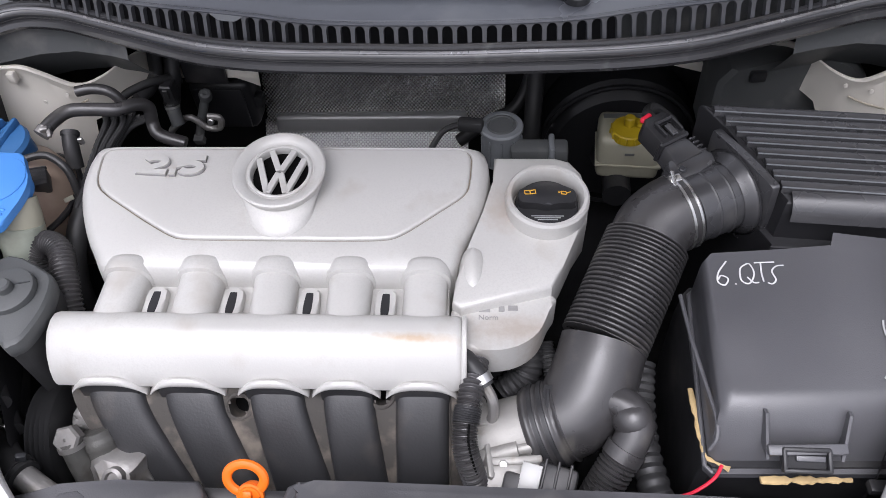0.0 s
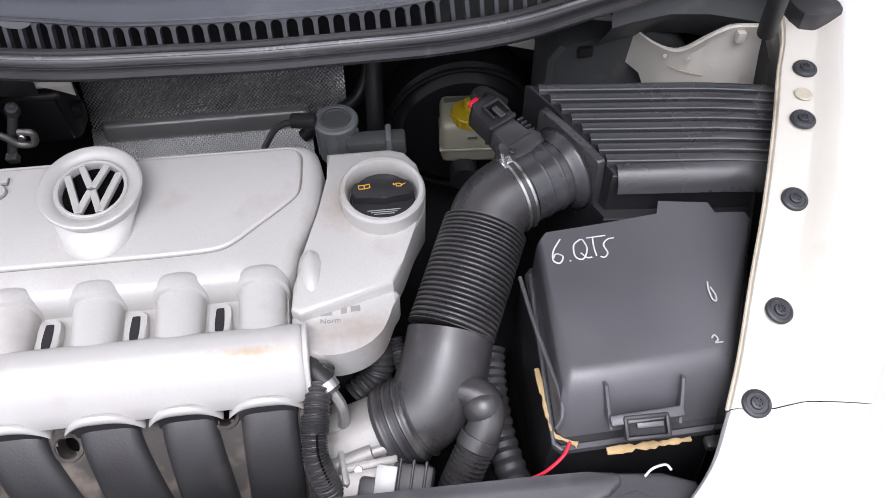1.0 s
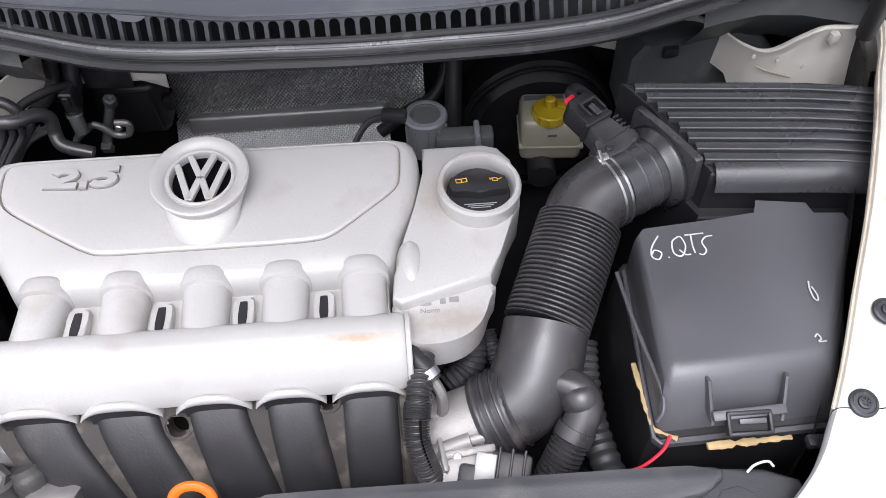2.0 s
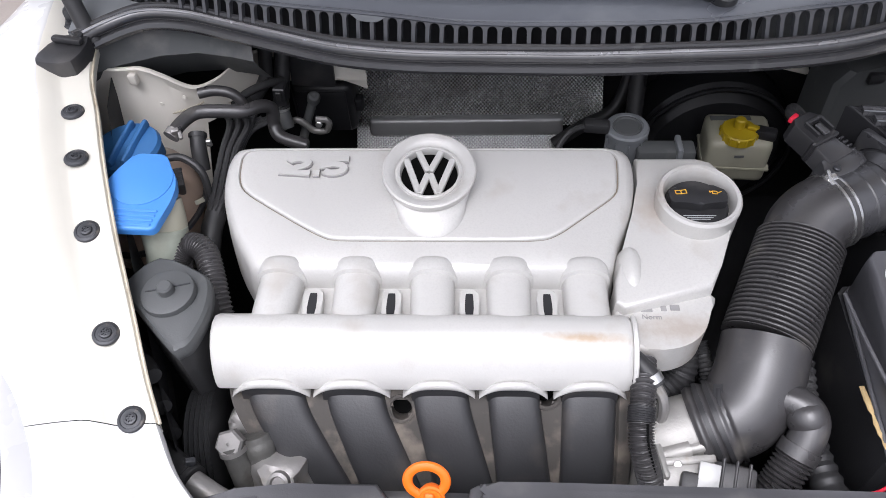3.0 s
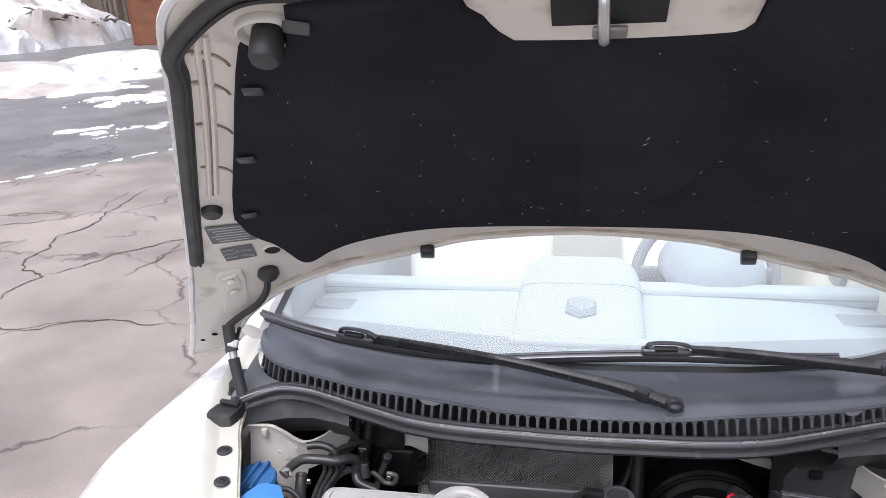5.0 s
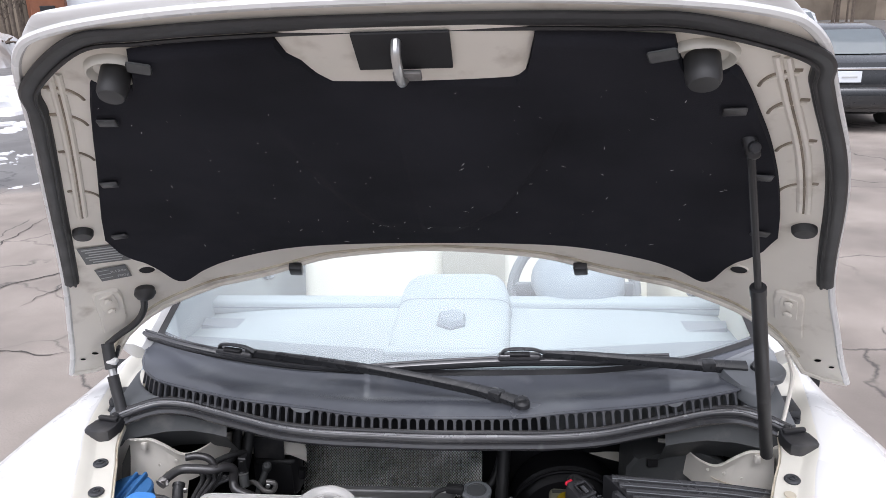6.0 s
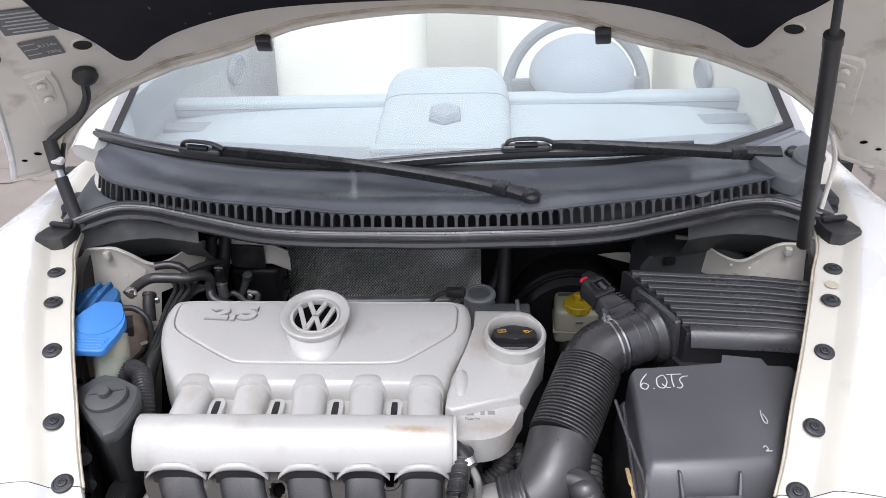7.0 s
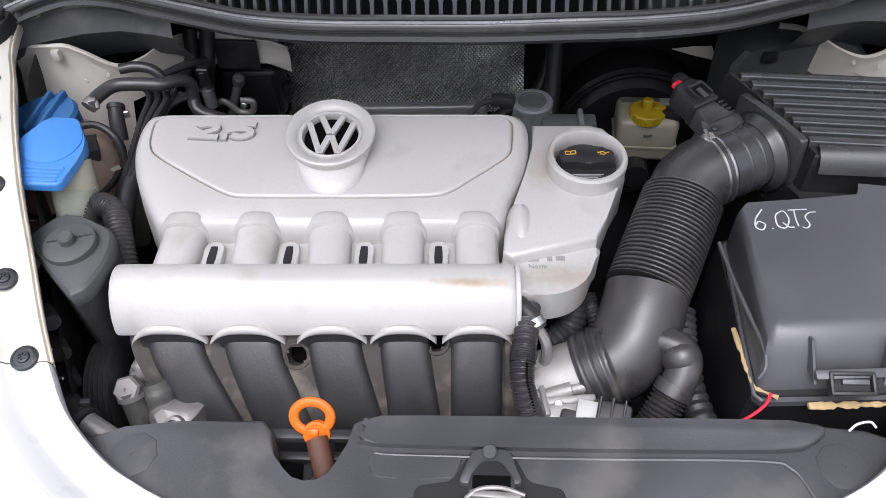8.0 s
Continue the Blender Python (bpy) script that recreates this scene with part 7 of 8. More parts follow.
# darker valleys and brighter pyramids put the embossing's shade and glints into colour
for name, (valley, raised), mat in (("upper_sheet", dimpled(-0.326, 0.082, 268, shield_sheet, 136, 0.0028), "foil_shade"),
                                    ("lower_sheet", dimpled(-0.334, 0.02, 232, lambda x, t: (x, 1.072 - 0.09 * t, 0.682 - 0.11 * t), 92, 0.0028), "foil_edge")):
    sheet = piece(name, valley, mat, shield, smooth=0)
    piece("embossing", raised, "foil", sheet, "raised foil painted bright against dark valleys", 0)
piece("fold", box((0.328, 0.030, 0.034), pose(-0.145, 1.062, 0.686, -12, -0.5), 0.008, 3), "foil_edge", shield, "dull folded edge")
for i, pts in enumerate(([(0.005, 1.04, 0.66), (0.05, 1.05, 0.69), (0.10, 1.07, 0.71), (0.125, 1.10, 0.76), (0.125, 1.12, 0.82)], [(0.126, 0.99, 0.60), (0.125, 1.01, 0.69), (0.131, 1.06, 0.78), (0.137, 1.10, 0.86)])):
    c = thing("coolant_pipe", "black coolant hose at the firewall", "hose", pts[0], "firewall hoses")
    piece("hose", tube(pts, (0.011, 0.014)[i], 12, 6), "rubber", c)
ev = thing("egr_flange", "grey valve head behind the engine cover", "valve", (0.085, 0.83, 0.80))
HEAD = pose(0.0805, 0.845, 0.860)
piece("head", lathe([(0.0262, -0.06), (0.0262, -0.010), (0.0285, -0.009), (0.0290, -0.003), (0.0270, 0.0), (0.0215, 0.0005), (0.0205, -0.0012), (0, -0.0010)], HEAD, 32), "base_plate", ev)
piece("head_ring", lathe([(0.0195, -0.0011), (0.0188, 0.0008), (0.0165, 0.0010), (0.0155, -0.0008), (0, -0.0006)], HEAD, 24), "grey", ev)
for k in range(5):
    a = radians(200 + 36 * k)
    piece("head_web", box((0.0016, 0.0040, 0.040), HEAD @ Matrix.Translation((0.0268 * math.cos(a), 0.0268 * math.sin(a), -0.032)) @ pose(0, 0, 0, 0, 0, math.degrees(a) + 90), 0.0005, 1), "base_plate", ev)
piece("arm", box((0.075, 0.026, 0.026), pose(0.130, 0.822, 0.832), 0.004), "grey", ev)
piece("arm_flange", box((0.008, 0.034, 0.034), pose(0.146, 0.822, 0.834), 0.003), "base_plate", ev)
piece("lead_joint", box((0.034, 0.016, 0.016), pose(0.040, 0.842, 0.862, 0, 0, -8), 0.004), "rubber", ev)
piece("lead", tube([(0.03, 0.842, 0.862), (0.015, 0.838, 0.862), (0.0, 0.83, 0.855), (-0.02, 0.81, 0.83)], 0.004, 8, 5), "rubber", ev)

gb = thing("air_duct", "scuffed dark grey air duct box behind the airbox", "duct", (0.47, 0.975, 0.82))
piece("body", loft([[(0.478 + 1.22 * sx * w, y, z) for sx, z in ((-0.085, 0.74), (-0.085, 0.845), (-0.072, 0.868), (-0.03, 0.884), (0.03, 0.886), (0.062, 0.872), (0.08, 0.848), (0.085, 0.74))] for y, w in ((0.945, 0.90), (0.952, 0.98), (0.965, 1.0), (1.03, 1.0))]), "grey", gb)
piece("tab", box((0.022, 0.010, 0.016), pose(0.425, 0.942, 0.862, 0, 0, 6), 0.003), "black", gb)
wv = thing("bulkhead_flap", "pale torn insulation flap on the firewall", "insulation", (0.35, 1.05, 0.80))
piece("flap", prism([(-0.036, 0.008), (-0.006, -0.002), (0.030, -0.012), (0.036, -0.010), (0.026, 0.012), (0.0, 0.012)], -0.001, 0.001, pose(0.350, 1.050, 0.803, 90), 0, 1), "cream", wv)
bs = thing("insulation_pads", "black insulation pads on the bulkhead below the cowl", "insulation", (-0.36, 0.99, 0.86))
for x, w in ((-0.418, 0.030), (-0.365, 0.066)):
    piece("black_pad", box((w, 0.008, 0.050), pose(x, 0.978, 0.855, 0, 3, 0), 0.003), "black", bs)

# ---- passenger's side: caps, tanks, hoses ----
cool = thing("coolant_tank", "brown-stained coolant tank with a blue screw cap", "coolant tank", (-0.52, 0.72, 0.85))
piece("tank", lathe([(0, -0.08), (0.05, -0.07), (0.078, -0.02), (0.080, 0.01), (0.066, 0.045), (0.040, 0.064), (0, 0.07)], pose(-0.524, 0.704, 0.842) @ Matrix.Diagonal((0.83, 1.05, 1, 1)), 32), "tank", cool)
piece("band", sweep(bmesh.new(), [(-0.524 + 0.0675 * math.cos(a), 0.704 + 0.086 * math.sin(a), 0.853) for a in span(0, 2 * math.pi, 32)], 0.004, 8, cap=False), "black", cool)
piece("tank_label", box((0.020, 0.003, 0.030), Matrix.Translation((-0.476, 0.655, 0.880)) @ pose(0, 0, 0, -50, 0, 30), 0.001), "black", cool)
piece("level_mark", box((0.012, 0.003, 0.006), Matrix.Translation((-0.457, 0.700, 0.862)) @ pose(0, 0, 0, -40, 0, 40), 0.001), "fluid", cool)
BL1 = pose(-0.541, 0.733, 0.918, 3, -3, 0) @ Matrix.Scale(1.12, 4)
cc = piece("screw_cap", lathe([(0.036, -0.022), (0.037, -0.004), (0.0385, 0.0), (0.036, 0.005), (0.02, 0.008), (0, 0.009)], BL1, 30), "blue_dark", cool, "dull blue screw cap")
for dx in (-0.008, 0.008):
    piece("cap_rib", box((0.0062, 0.066, 0.011), BL1 @ pose(dx + 0.006, 0.000, 0.009, 0, 0, -5), 0.003), "blue_dark", cc)
wash = thing("washer_filler", "greenish filler neck with a bright blue flap cap", "washer filler", (-0.47, 0.62, 0.90))
flap = rounded([(-0.020, 0.0560), (0.016, 0.0560), (0.022, 0.0440), (0.036, 0.0220), (0.041, 0.0040), (0.0405, -0.0160), (0.0375, -0.0300), (0.0320, -0.0570), (-0.0270, -0.0570), (-0.0360, -0.0300), (-0.0410, -0.0140), (-0.0425, 0.0040), (-0.038, 0.0220), (-0.026, 0.0440)], 0.0045)
FL = pose(-0.480, 0.633, 0.945, 6, 3, 0) @ Matrix.Scale(0.95, 4)
cp = piece("flap_cap", prism(flap, -0.007, 0.004, FL, 0.003, 3), "blue", wash, "bright blue flap cap")
piece("cap_disc", lathe([(0.0365, 0.0035), (0.0358, 0.0052), (0.034, 0.0056), (0, 0.0060)], FL @ pose(-0.0010, 0.0120, 0), 40), "blue", cp)
piece("cap_skirt", lathe([(0.0310, -0.020), (0.0325, -0.006), (0.030, -0.002)], FL @ pose(0.004, 0.010, 0), 30), "blue", cp)
for k in range(4):
    w = 0.058 - 0.0026 * k
    piece("grip_rib", box((w, 0.0034, 0.0030), FL @ pose(0.0010 + 0.0004 * k, -0.0315 - 0.0064 * k, 0.0045), 0.0012, 1), "blue", cp)
piece("upper_neck", tube([(-0.468, 0.632, 0.926), (-0.464, 0.622, 0.910), (-0.464, 0.612, 0.885)], lambda t: 0.0270 - 0.002 * t, 20, 5), "fluid", wash, "cream plastic neck")
piece("neck", tube([(-0.463, 0.618, 0.905), (-0.465, 0.606, 0.884), (-0.469, 0.597, 0.86), (-0.475, 0.585, 0.80)], lambda t: 0.0262 - 0.006 * min(1, t * 2.0), 20, 6), "neck", wash)
ps = thing("fluid_reservoir", "grey plastic fluid reservoir with a round screw cap", "reservoir", (-0.42, 0.505, 0.86))
po = smooth_outline([(-0.4537, 0.5728), (-0.4007, 0.5522), (-0.385, 0.5348), (-0.3802, 0.4985), (-0.3865, 0.464), (-0.3960, 0.4535), (-0.4090, 0.4560), (-0.4732, 0.5184), (-0.4815, 0.5371)], 3)
cxy = (-0.425, 0.517)
def ps_ring(k, z):
    return [(cxy[0] + (x - cxy[0]) * k, cxy[1] + (y - cxy[1]) * k, z) for x, y in po]


piece("body", loft([ps_ring(k, z) for k, z in ((0.82, 0.74), (0.88, 0.80), (0.94, 0.890))]), "rubber", ps)
piece("shoulder", loft([ps_ring(k, z) for k, z in ((0.93, 0.885), (0.975, 0.892), (0.985, 0.899), (0.965, 0.905), (0.90, 0.908))]), "grey", ps, "dusty grey top")
PC = pose(-0.4245, 0.518, 0.906, 5, 0, 0)
c2 = piece("cap", lathe([(0.0275, 0.0), (0.0280, 0.006), (0.0270, 0.0100), (0.0240, 0.0112), (0, 0.0112)], PC, 32), "grey", ps)
piece("knob", lathe([(0.0085, 0.010), (0.0082, 0.019), (0.0066, 0.021), (0, 0.021)], PC, 20), "grey", c2)
piece("cap_line", box((0.046, 0.0014, 0.0008), PC @ pose(0, 0.004, 0.0115, 0, 0, 14), 0), "bolt", c2)
for pts, r, mt, lab in (
        ([(-0.4943, 0.764, 0.915), (-0.4852, 0.7834, 0.919), (-0.4712, 0.8007, 0.920), (-0.4426, 0.8059, 0.918), (-0.4137, 0.8095, 0.915), (-0.396, 0.826, 0.910), (-0.3865, 0.836, 0.897), (-0.388, 0.833, 0.875), (-0.379, 0.822, 0.862), (-0.345, 0.818, 0.850)], 0.0088, "hose", "thick black coolant hose"),
        ([(-0.4835, 0.8465, 0.915), (-0.4634, 0.8526, 0.915), (-0.441, 0.8527, 0.910), (-0.4292, 0.850, 0.895), (-0.424, 0.846, 0.870)], 0.0072, "hose", "black rubber breather hose"),
        ([(-0.452, 0.590, 0.85), (-0.448, 0.602, 0.876), (-0.434, 0.607, 0.886), (-0.416, 0.598, 0.884), (-0.404, 0.573, 0.874), (-0.394, 0.545, 0.858), (-0.386, 0.52, 0.83), (-0.378, 0.50, 0.77)], 0.0135, "rubber", "black braided cable sleeve"),
        ([(-0.4242, 0.972, 0.905), (-0.4270, 0.964, 0.880), (-0.4285, 0.955, 0.862), (-0.436, 0.935, 0.852), (-0.447, 0.915, 0.850)], 0.0100, "rubber", "black hose behind the engine"),
        ([(-0.402, 0.985, 0.900), (-0.4050, 0.968, 0.870), (-0.4062, 0.952, 0.850), (-0.410, 0.93, 0.82)], 0.0115, "rubber", "black hose behind the engine"),
        ([(-0.400, 0.940, 0.868), (-0.418, 0.915, 0.878), (-0.440, 0.890, 0.880), (-0.452, 0.872, 0.875)], 0.0060, "rubber", "thin black hose behind the engine")):
    h = thing("engine_hose", lab, "hose", pts[0], "engine hoses")
    if "braided" in lab:
        sp = spline(pts, 60)
        piece("sleeve", sweep(bmesh.new(), sp, lambda t: r + 0.0012 * math.cos(2 * math.pi * 46 * t), 14), "hose", h)
    else:
        piece("hose", tube(pts, r, 12, 7), mt, h)
for k in range(9):
    o, q = (k % 3 - 1) * 0.0085, (k // 3) * 0.007
    pts = [(-0.455 + 0.0085 * k, 0.838, 0.894 - q), (-0.428 + 1.4 * o, 0.815, 0.890 - q), (-0.432 + o, 0.771, 0.882 - q), (-0.431 + o * 0.9, 0.707, 0.870 - q), (-0.434 + o * 0.6, 0.678, 0.862 - q), (-0.438 + o * 0.4, 0.640, 0.835 - q)]
    lm = thing("wiring_strand", "black taped engine wiring strand", "wiring", pts[0], "wiring strands")
    piece("strand", sweep(bmesh.new(), spline(pts, 14), lambda t: 0.0042 + 0.0004 * math.cos(2 * math.pi * 34 * t), 8), "rubber", lm)
lm = thing("wiring_tape", "black tape wrapped round the wiring", "wiring", (-0.437, 0.655, 0.842))
piece("wrap", tube([(-0.4335, 0.684, 0.857), (-0.437, 0.655, 0.842), (-0.437, 0.615, 0.80), (-0.428, 0.585, 0.72)], 0.0130, 12, 5), "rubber", lm)
hc = thing("hose_clamp", "bright steel hose clamp", "clamp", (-0.493, 0.766, 0.914))
piece("band", sweep(bmesh.new(), [(-0.4955, 0.7610, 0.9135), (-0.4915, 0.7700, 0.9165)], 0.0100, 18), "alu", hc)
piece("lug", box((0.010, 0.006, 0.008), pose(-0.4865, 0.7600, 0.9235, 20, 0, 25), 0.0015), "alu", hc)
piece("lug", box((0.005, 0.012, 0.005), pose(-0.4800, 0.7570, 0.9200, 20, 0, 25), 0.0015), "alu", hc)
nz = thing("tank_spigot", "black spigot with a clamp beside the coolant tank", "hose", (-0.455, 0.77, 0.88))
piece("stub", tube([(-0.4690, 0.780, 0.905), (-0.4675, 0.766, 0.893), (-0.4650, 0.750, 0.868)], 0.0100, 14, 5), "rubber", nz)
piece("stub_ring", sweep(bmesh.new(), [(-0.4688, 0.7785, 0.9040), (-0.4684, 0.7745, 0.9010)], 0.0115, 14), "rubber", nz)
piece("clip", box((0.007, 0.004, 0.010), pose(-0.4540, 0.770, 0.896, 0, 0, 10), 0.001, 1), "steel", nz)
tc = thing("tank_cable", "black cable over the coolant tank", "cable", (-0.47, 0.71, 0.90))
piece("cable", tube([(-0.500, 0.708, 0.912), (-0.4923, 0.7158, 0.916), (-0.471, 0.7236, 0.913), (-0.4478, 0.7135, 0.900), (-0.4440, 0.705, 0.870), (-0.446, 0.700, 0.84)], 0.0048, 10, 6), "rubber", tc)
plug_ob = piece("plug", box((0.020, 0.024, 0.026), pose(-0.4745, 0.6950, 0.898, 20, 8, 24), 0.003), "black", tc)
for k in range(4):
    piece("plug_ridge", box((0.0225, 0.0022, 0.006), pose(-0.4765 + 0.0013 * k, 0.7020 - 0.0052 * k, 0.9115 - 0.0018 * k, 20, 8, 24), 0.0006, 1), "black", plug_ob)
# sensor and brackets behind the cover
se = thing("coolant_sensor", "black and grey sensor plug behind the engine cover", "sensor", (-0.403, 0.925, 0.84))
piece("plug", prism([(-0.0085, -0.010), (0.0085, -0.010), (0.0095, 0.010), (-0.0095, 0.010)], -0.014, 0.018, pose(-0.4025, 0.928, 0.852, 8, 4, 0), 0.002, 1), "black", se)
piece("plug_latch", box((0.008, 0.004, 0.016), pose(-0.4025, 0.9165, 0.856, 8, 4, 0), 0.001, 1), "rubber", se)
piece("plug_collar", lathe([(0.0105, -0.004), (0.0115, 0.0), (0.0105, 0.004)], pose(-0.4035, 0.923, 0.836, 12, -6, 0), 16), "rubber", se)
piece("barrel", sweep(bmesh.new(), [(-0.4036, 0.921, 0.833), (-0.4010, 0.915, 0.820), (-0.3982, 0.909, 0.806)], 0.0098, 16), "grey", se)
piece("barrel_ring", sweep(bmesh.new(), [(-0.4036, 0.921, 0.832), (-0.4032, 0.920, 0.829)], 0.0108, 16), "steel", se)
br = thing("lifting_bracket", "grey steel bracket behind the engine cover", "bracket", (-0.37, 0.93, 0.79))
piece("bar", tube([(-0.4260, 0.93, 0.775), (-0.4221, 0.93, 0.7804), (-0.4055, 0.93, 0.7945), (-0.3904, 0.93, 0.8028), (-0.3785, 0.93, 0.7955), (-0.3674, 0.93, 0.7831), (-0.3497, 0.93, 0.7819), (-0.3427, 0.93, 0.7914), (-0.344, 0.93, 0.802), (-0.3600, 0.93, 0.8043)], 0.0052, 10, 5), "alu", br)
piece("post", sweep(bmesh.new(), [(-0.3642, 0.955, 0.8239), (-0.3787, 0.945, 0.789), (-0.3922, 0.935, 0.750)], 0.0068, 12), "grey", br)
piece("post_head", lathe([(0.0095, -0.006), (0.0100, 0.004), (0.0080, 0.009), (0.004, 0.010), (0, 0.008)], pose(-0.3640, 0.953, 0.8245, 25, 18, 0), 16), "grey", br)
piece("foot_clip", box((0.016, 0.012, 0.014), pose(-0.388, 0.932, 0.757, 20, 0, 0), 0.002), "grey", br)
piece("bolt", lathe([(0.0050, 0.0), (0.0050, 0.004), (0.0035, 0.005), (0, 0.005)], pose(-0.3560, 0.927, 0.797, 70), 10), "steel", br)
bk = thing("vacuum_canister", "black canister on the firewall", "canister", (-0.365, 1.02, 0.77))
piece("body", box((0.100, 0.06, 0.095), pose(-0.366, 1.03, 0.765), 0.014, 3), "booster", bk)
piece("body_ridge", box((0.080, 0.006, 0.075), pose(-0.366, 0.998, 0.765), 0.003, 2), "booster", bk)
piece("ear", box((0.016, 0.02, 0.022), pose(-0.312, 1.02, 0.765), 0.004, 2), "booster", bk)

cl = thing("hose_bracket", "black bracket with bright steel hose clips", "bracket", (-0.455, 0.46, 0.85))
piece("plate", box((0.018, 0.075, 0.10), pose(-0.462, 0.468, 0.825, 0, -8, 24), 0.004), "black", cl)
for k, (dx, dy, z) in enumerate(((0.016, -0.004, 0.868), (0.022, -0.022, 0.838), (0.026, -0.036, 0.806))):
    piece("clip", tube([(-0.462 + dx - 0.008, 0.462 + dy, z), (-0.462 + dx - 0.004, 0.452 + dy, z + 0.008), (-0.462 + dx + 0.006, 0.450 + dy, z + 0.006), (-0.462 + dx + 0.008, 0.456 + dy, z - 0.006)], 0.0026, 8, 4), "steel", cl, "bright steel clip")
    piece("stub", sweep(bmesh.new(), [(-0.466 + dx, 0.468 + dy, z - 0.002), (-0.448 + dx, 0.448 + dy, z + 0.003)], 0.0095, 12), "rubber", cl)

# accessory drive at the front corner
pu = thing("belt_pulley", "black grooved belt pulley", "pulley", (-0.40, 0.43, 0.74))
prof = [(0.0, -0.016)] + [(0.0545 + (0.0045 if k % 2 else 0.0), -0.0145 + 0.0026 * k) for k in range(12)] + [(0.045, 0.018), (0.0, 0.018)]
piece("wheel", lathe(prof, Matrix.Translation((-0.400, 0.435, 0.760)) @ pose(0, 0, 0, 0, 90, 8), 40), "rubber", pu)
al = thing("alternator_mount", "oily cast aluminium bracket with a hexagon bolt", "bracket", (-0.35, 0.42, 0.75))


def lump(at, size, seed, rough=0.12):
    """An uneven casting: a ball drawn to that size and dented by noise."""
    bm = bmesh.new()
    bmesh.ops.create_icosphere(bm, subdivisions=3, radius=1.0)
    for v in bm.verts:
        k = 1 + rough * noise.noise(v.co * 1.9 + Vector((seed * 5.1, seed, 0)))
        v.co = Vector([math.copysign(abs(c) ** 0.7, c) * k * w / 2 for c, w in zip(v.co, size)]) + Vector(at)
    return bm


piece("casting", lump((-0.312, 0.398, 0.762), (0.062, 0.055, 0.060), 1, 0.25), "alu", al)
piece("casting", lump((-0.350, 0.440, 0.792), (0.040, 0.036, 0.034), 2, 0.3), "alu", al)
piece("casting", lump((-0.335, 0.372, 0.738), (0.075, 0.040, 0.040), 3, 0.25), "alu_dark", al)
piece("dark_sleeve", sweep(bmesh.new(), [Vector((-0.338, 0.420, 0.802)).lerp(Vector((-0.322, 0.384, 0.752)), t) for t in span(0, 1, 24)], lambda t: 0.0165 + (0.0012 if int(t * 6) % 2 else 0.0), 18), "alu_dark", al)
piece("stud_seat", lathe([(0.0120, 0.0), (0.0110, 0.010), (0.0075, 0.0115), (0.0060, 0.008), (0, 0.008)], pose(-0.3075, 0.377, 0.783, 35), 16), "alu", al)
piece("hex_bolt", lathe([(0.0152, -0.004), (0.0155, 0.006), (0.0130, 0.0085), (0.002, 0.0088), (0.0012, 0.0075), (0, 0.0075)], pose(-0.3590, 0.4055, 0.8080, 35, -10, 12), 6), "alu", al)
piece("bolt_shank", sweep(bmesh.new(), [(-0.3590, 0.405, 0.806), (-0.353, 0.393, 0.785), (-0.346, 0.378, 0.752)], 0.0128, 18), "alu_dark", al)
piece("shank_ring", sweep(bmesh.new(), [(-0.3583, 0.4035, 0.8035), (-0.3572, 0.4010, 0.7990)], 0.0150, 18), "alu", al)
ho = thing("lower_hose", "black radiator hose with a clamp and a steel pipe", "hose", (-0.40, 0.36, 0.80))
piece("hose", tube([(-0.44, 0.40, 0.80), (-0.41, 0.375, 0.815), (-0.385, 0.36, 0.815)], 0.017, 14, 5), "rubber", ho)
piece("pipe", tube([(-0.385, 0.36, 0.815), (-0.355, 0.345, 0.808), (-0.32, 0.335, 0.79)], 0.0125, 14, 5), "alu", ho)
piece("clamp", sweep(bmesh.new(), [(-0.398, 0.367, 0.8155), (-0.389, 0.362, 0.8155)], 0.0185, 18), "rubber", ho)
piece("clamp_ear", box((0.010, 0.006, 0.016), pose(-0.386, 0.372, 0.830, 0, 20, 20), 0.0015), "bolt", ho)
lo = thing("corrugated_loom", "black corrugated cable conduit beside the manifold", "conduit", (0.06, 0.42, 0.80))
cp_ = spline([(0.062, 0.492, 0.843), (0.0572, 0.452, 0.840), (0.0538, 0.4292, 0.832), (0.0535, 0.4086, 0.822), (0.0593, 0.3928, 0.805), (0.0655, 0.3855, 0.785)], 60)
piece("conduit", sweep(bmesh.new(), cp_, lambda t: 0.0118 + 0.0014 * math.cos(2 * math.pi * 40 * t), 16), "hose", lo)
piece("tape_wrap", sweep(bmesh.new(), cp_[84:124], lambda t: 0.0138 + 0.0004 * math.sin(40 * t), 16), "black", lo, "black tape wrapped round the conduit")
piece("split", sweep(bmesh.new(), [p + Vector((0.004, -0.004, 0.0112)) for p in cp_[130:280]], 0.0012, 6), "pit", lo, "black line painted for the slit along the conduit")
ck = thing("vacuum_hose", "black vacuum hose with a bright clamp", "hose", (0.07, 0.48, 0.84))
piece("hose", tube([(0.040, 0.505, 0.846), (0.052, 0.490, 0.850), (0.064, 0.476, 0.846), (0.072, 0.466, 0.838)], 0.0095, 12, 6), "rubber", ck)
piece("clamp", sweep(bmesh.new(), [(0.0655, 0.4745, 0.845), (0.070, 0.4685, 0.840)], 0.0112, 14), "steel", ck)
piece("nipple", tube([(0.071, 0.467, 0.839), (0.079, 0.456, 0.828), (0.080, 0.448, 0.812), (0.076, 0.446, 0.798)], 0.0058, 10, 5), "alu", ck)
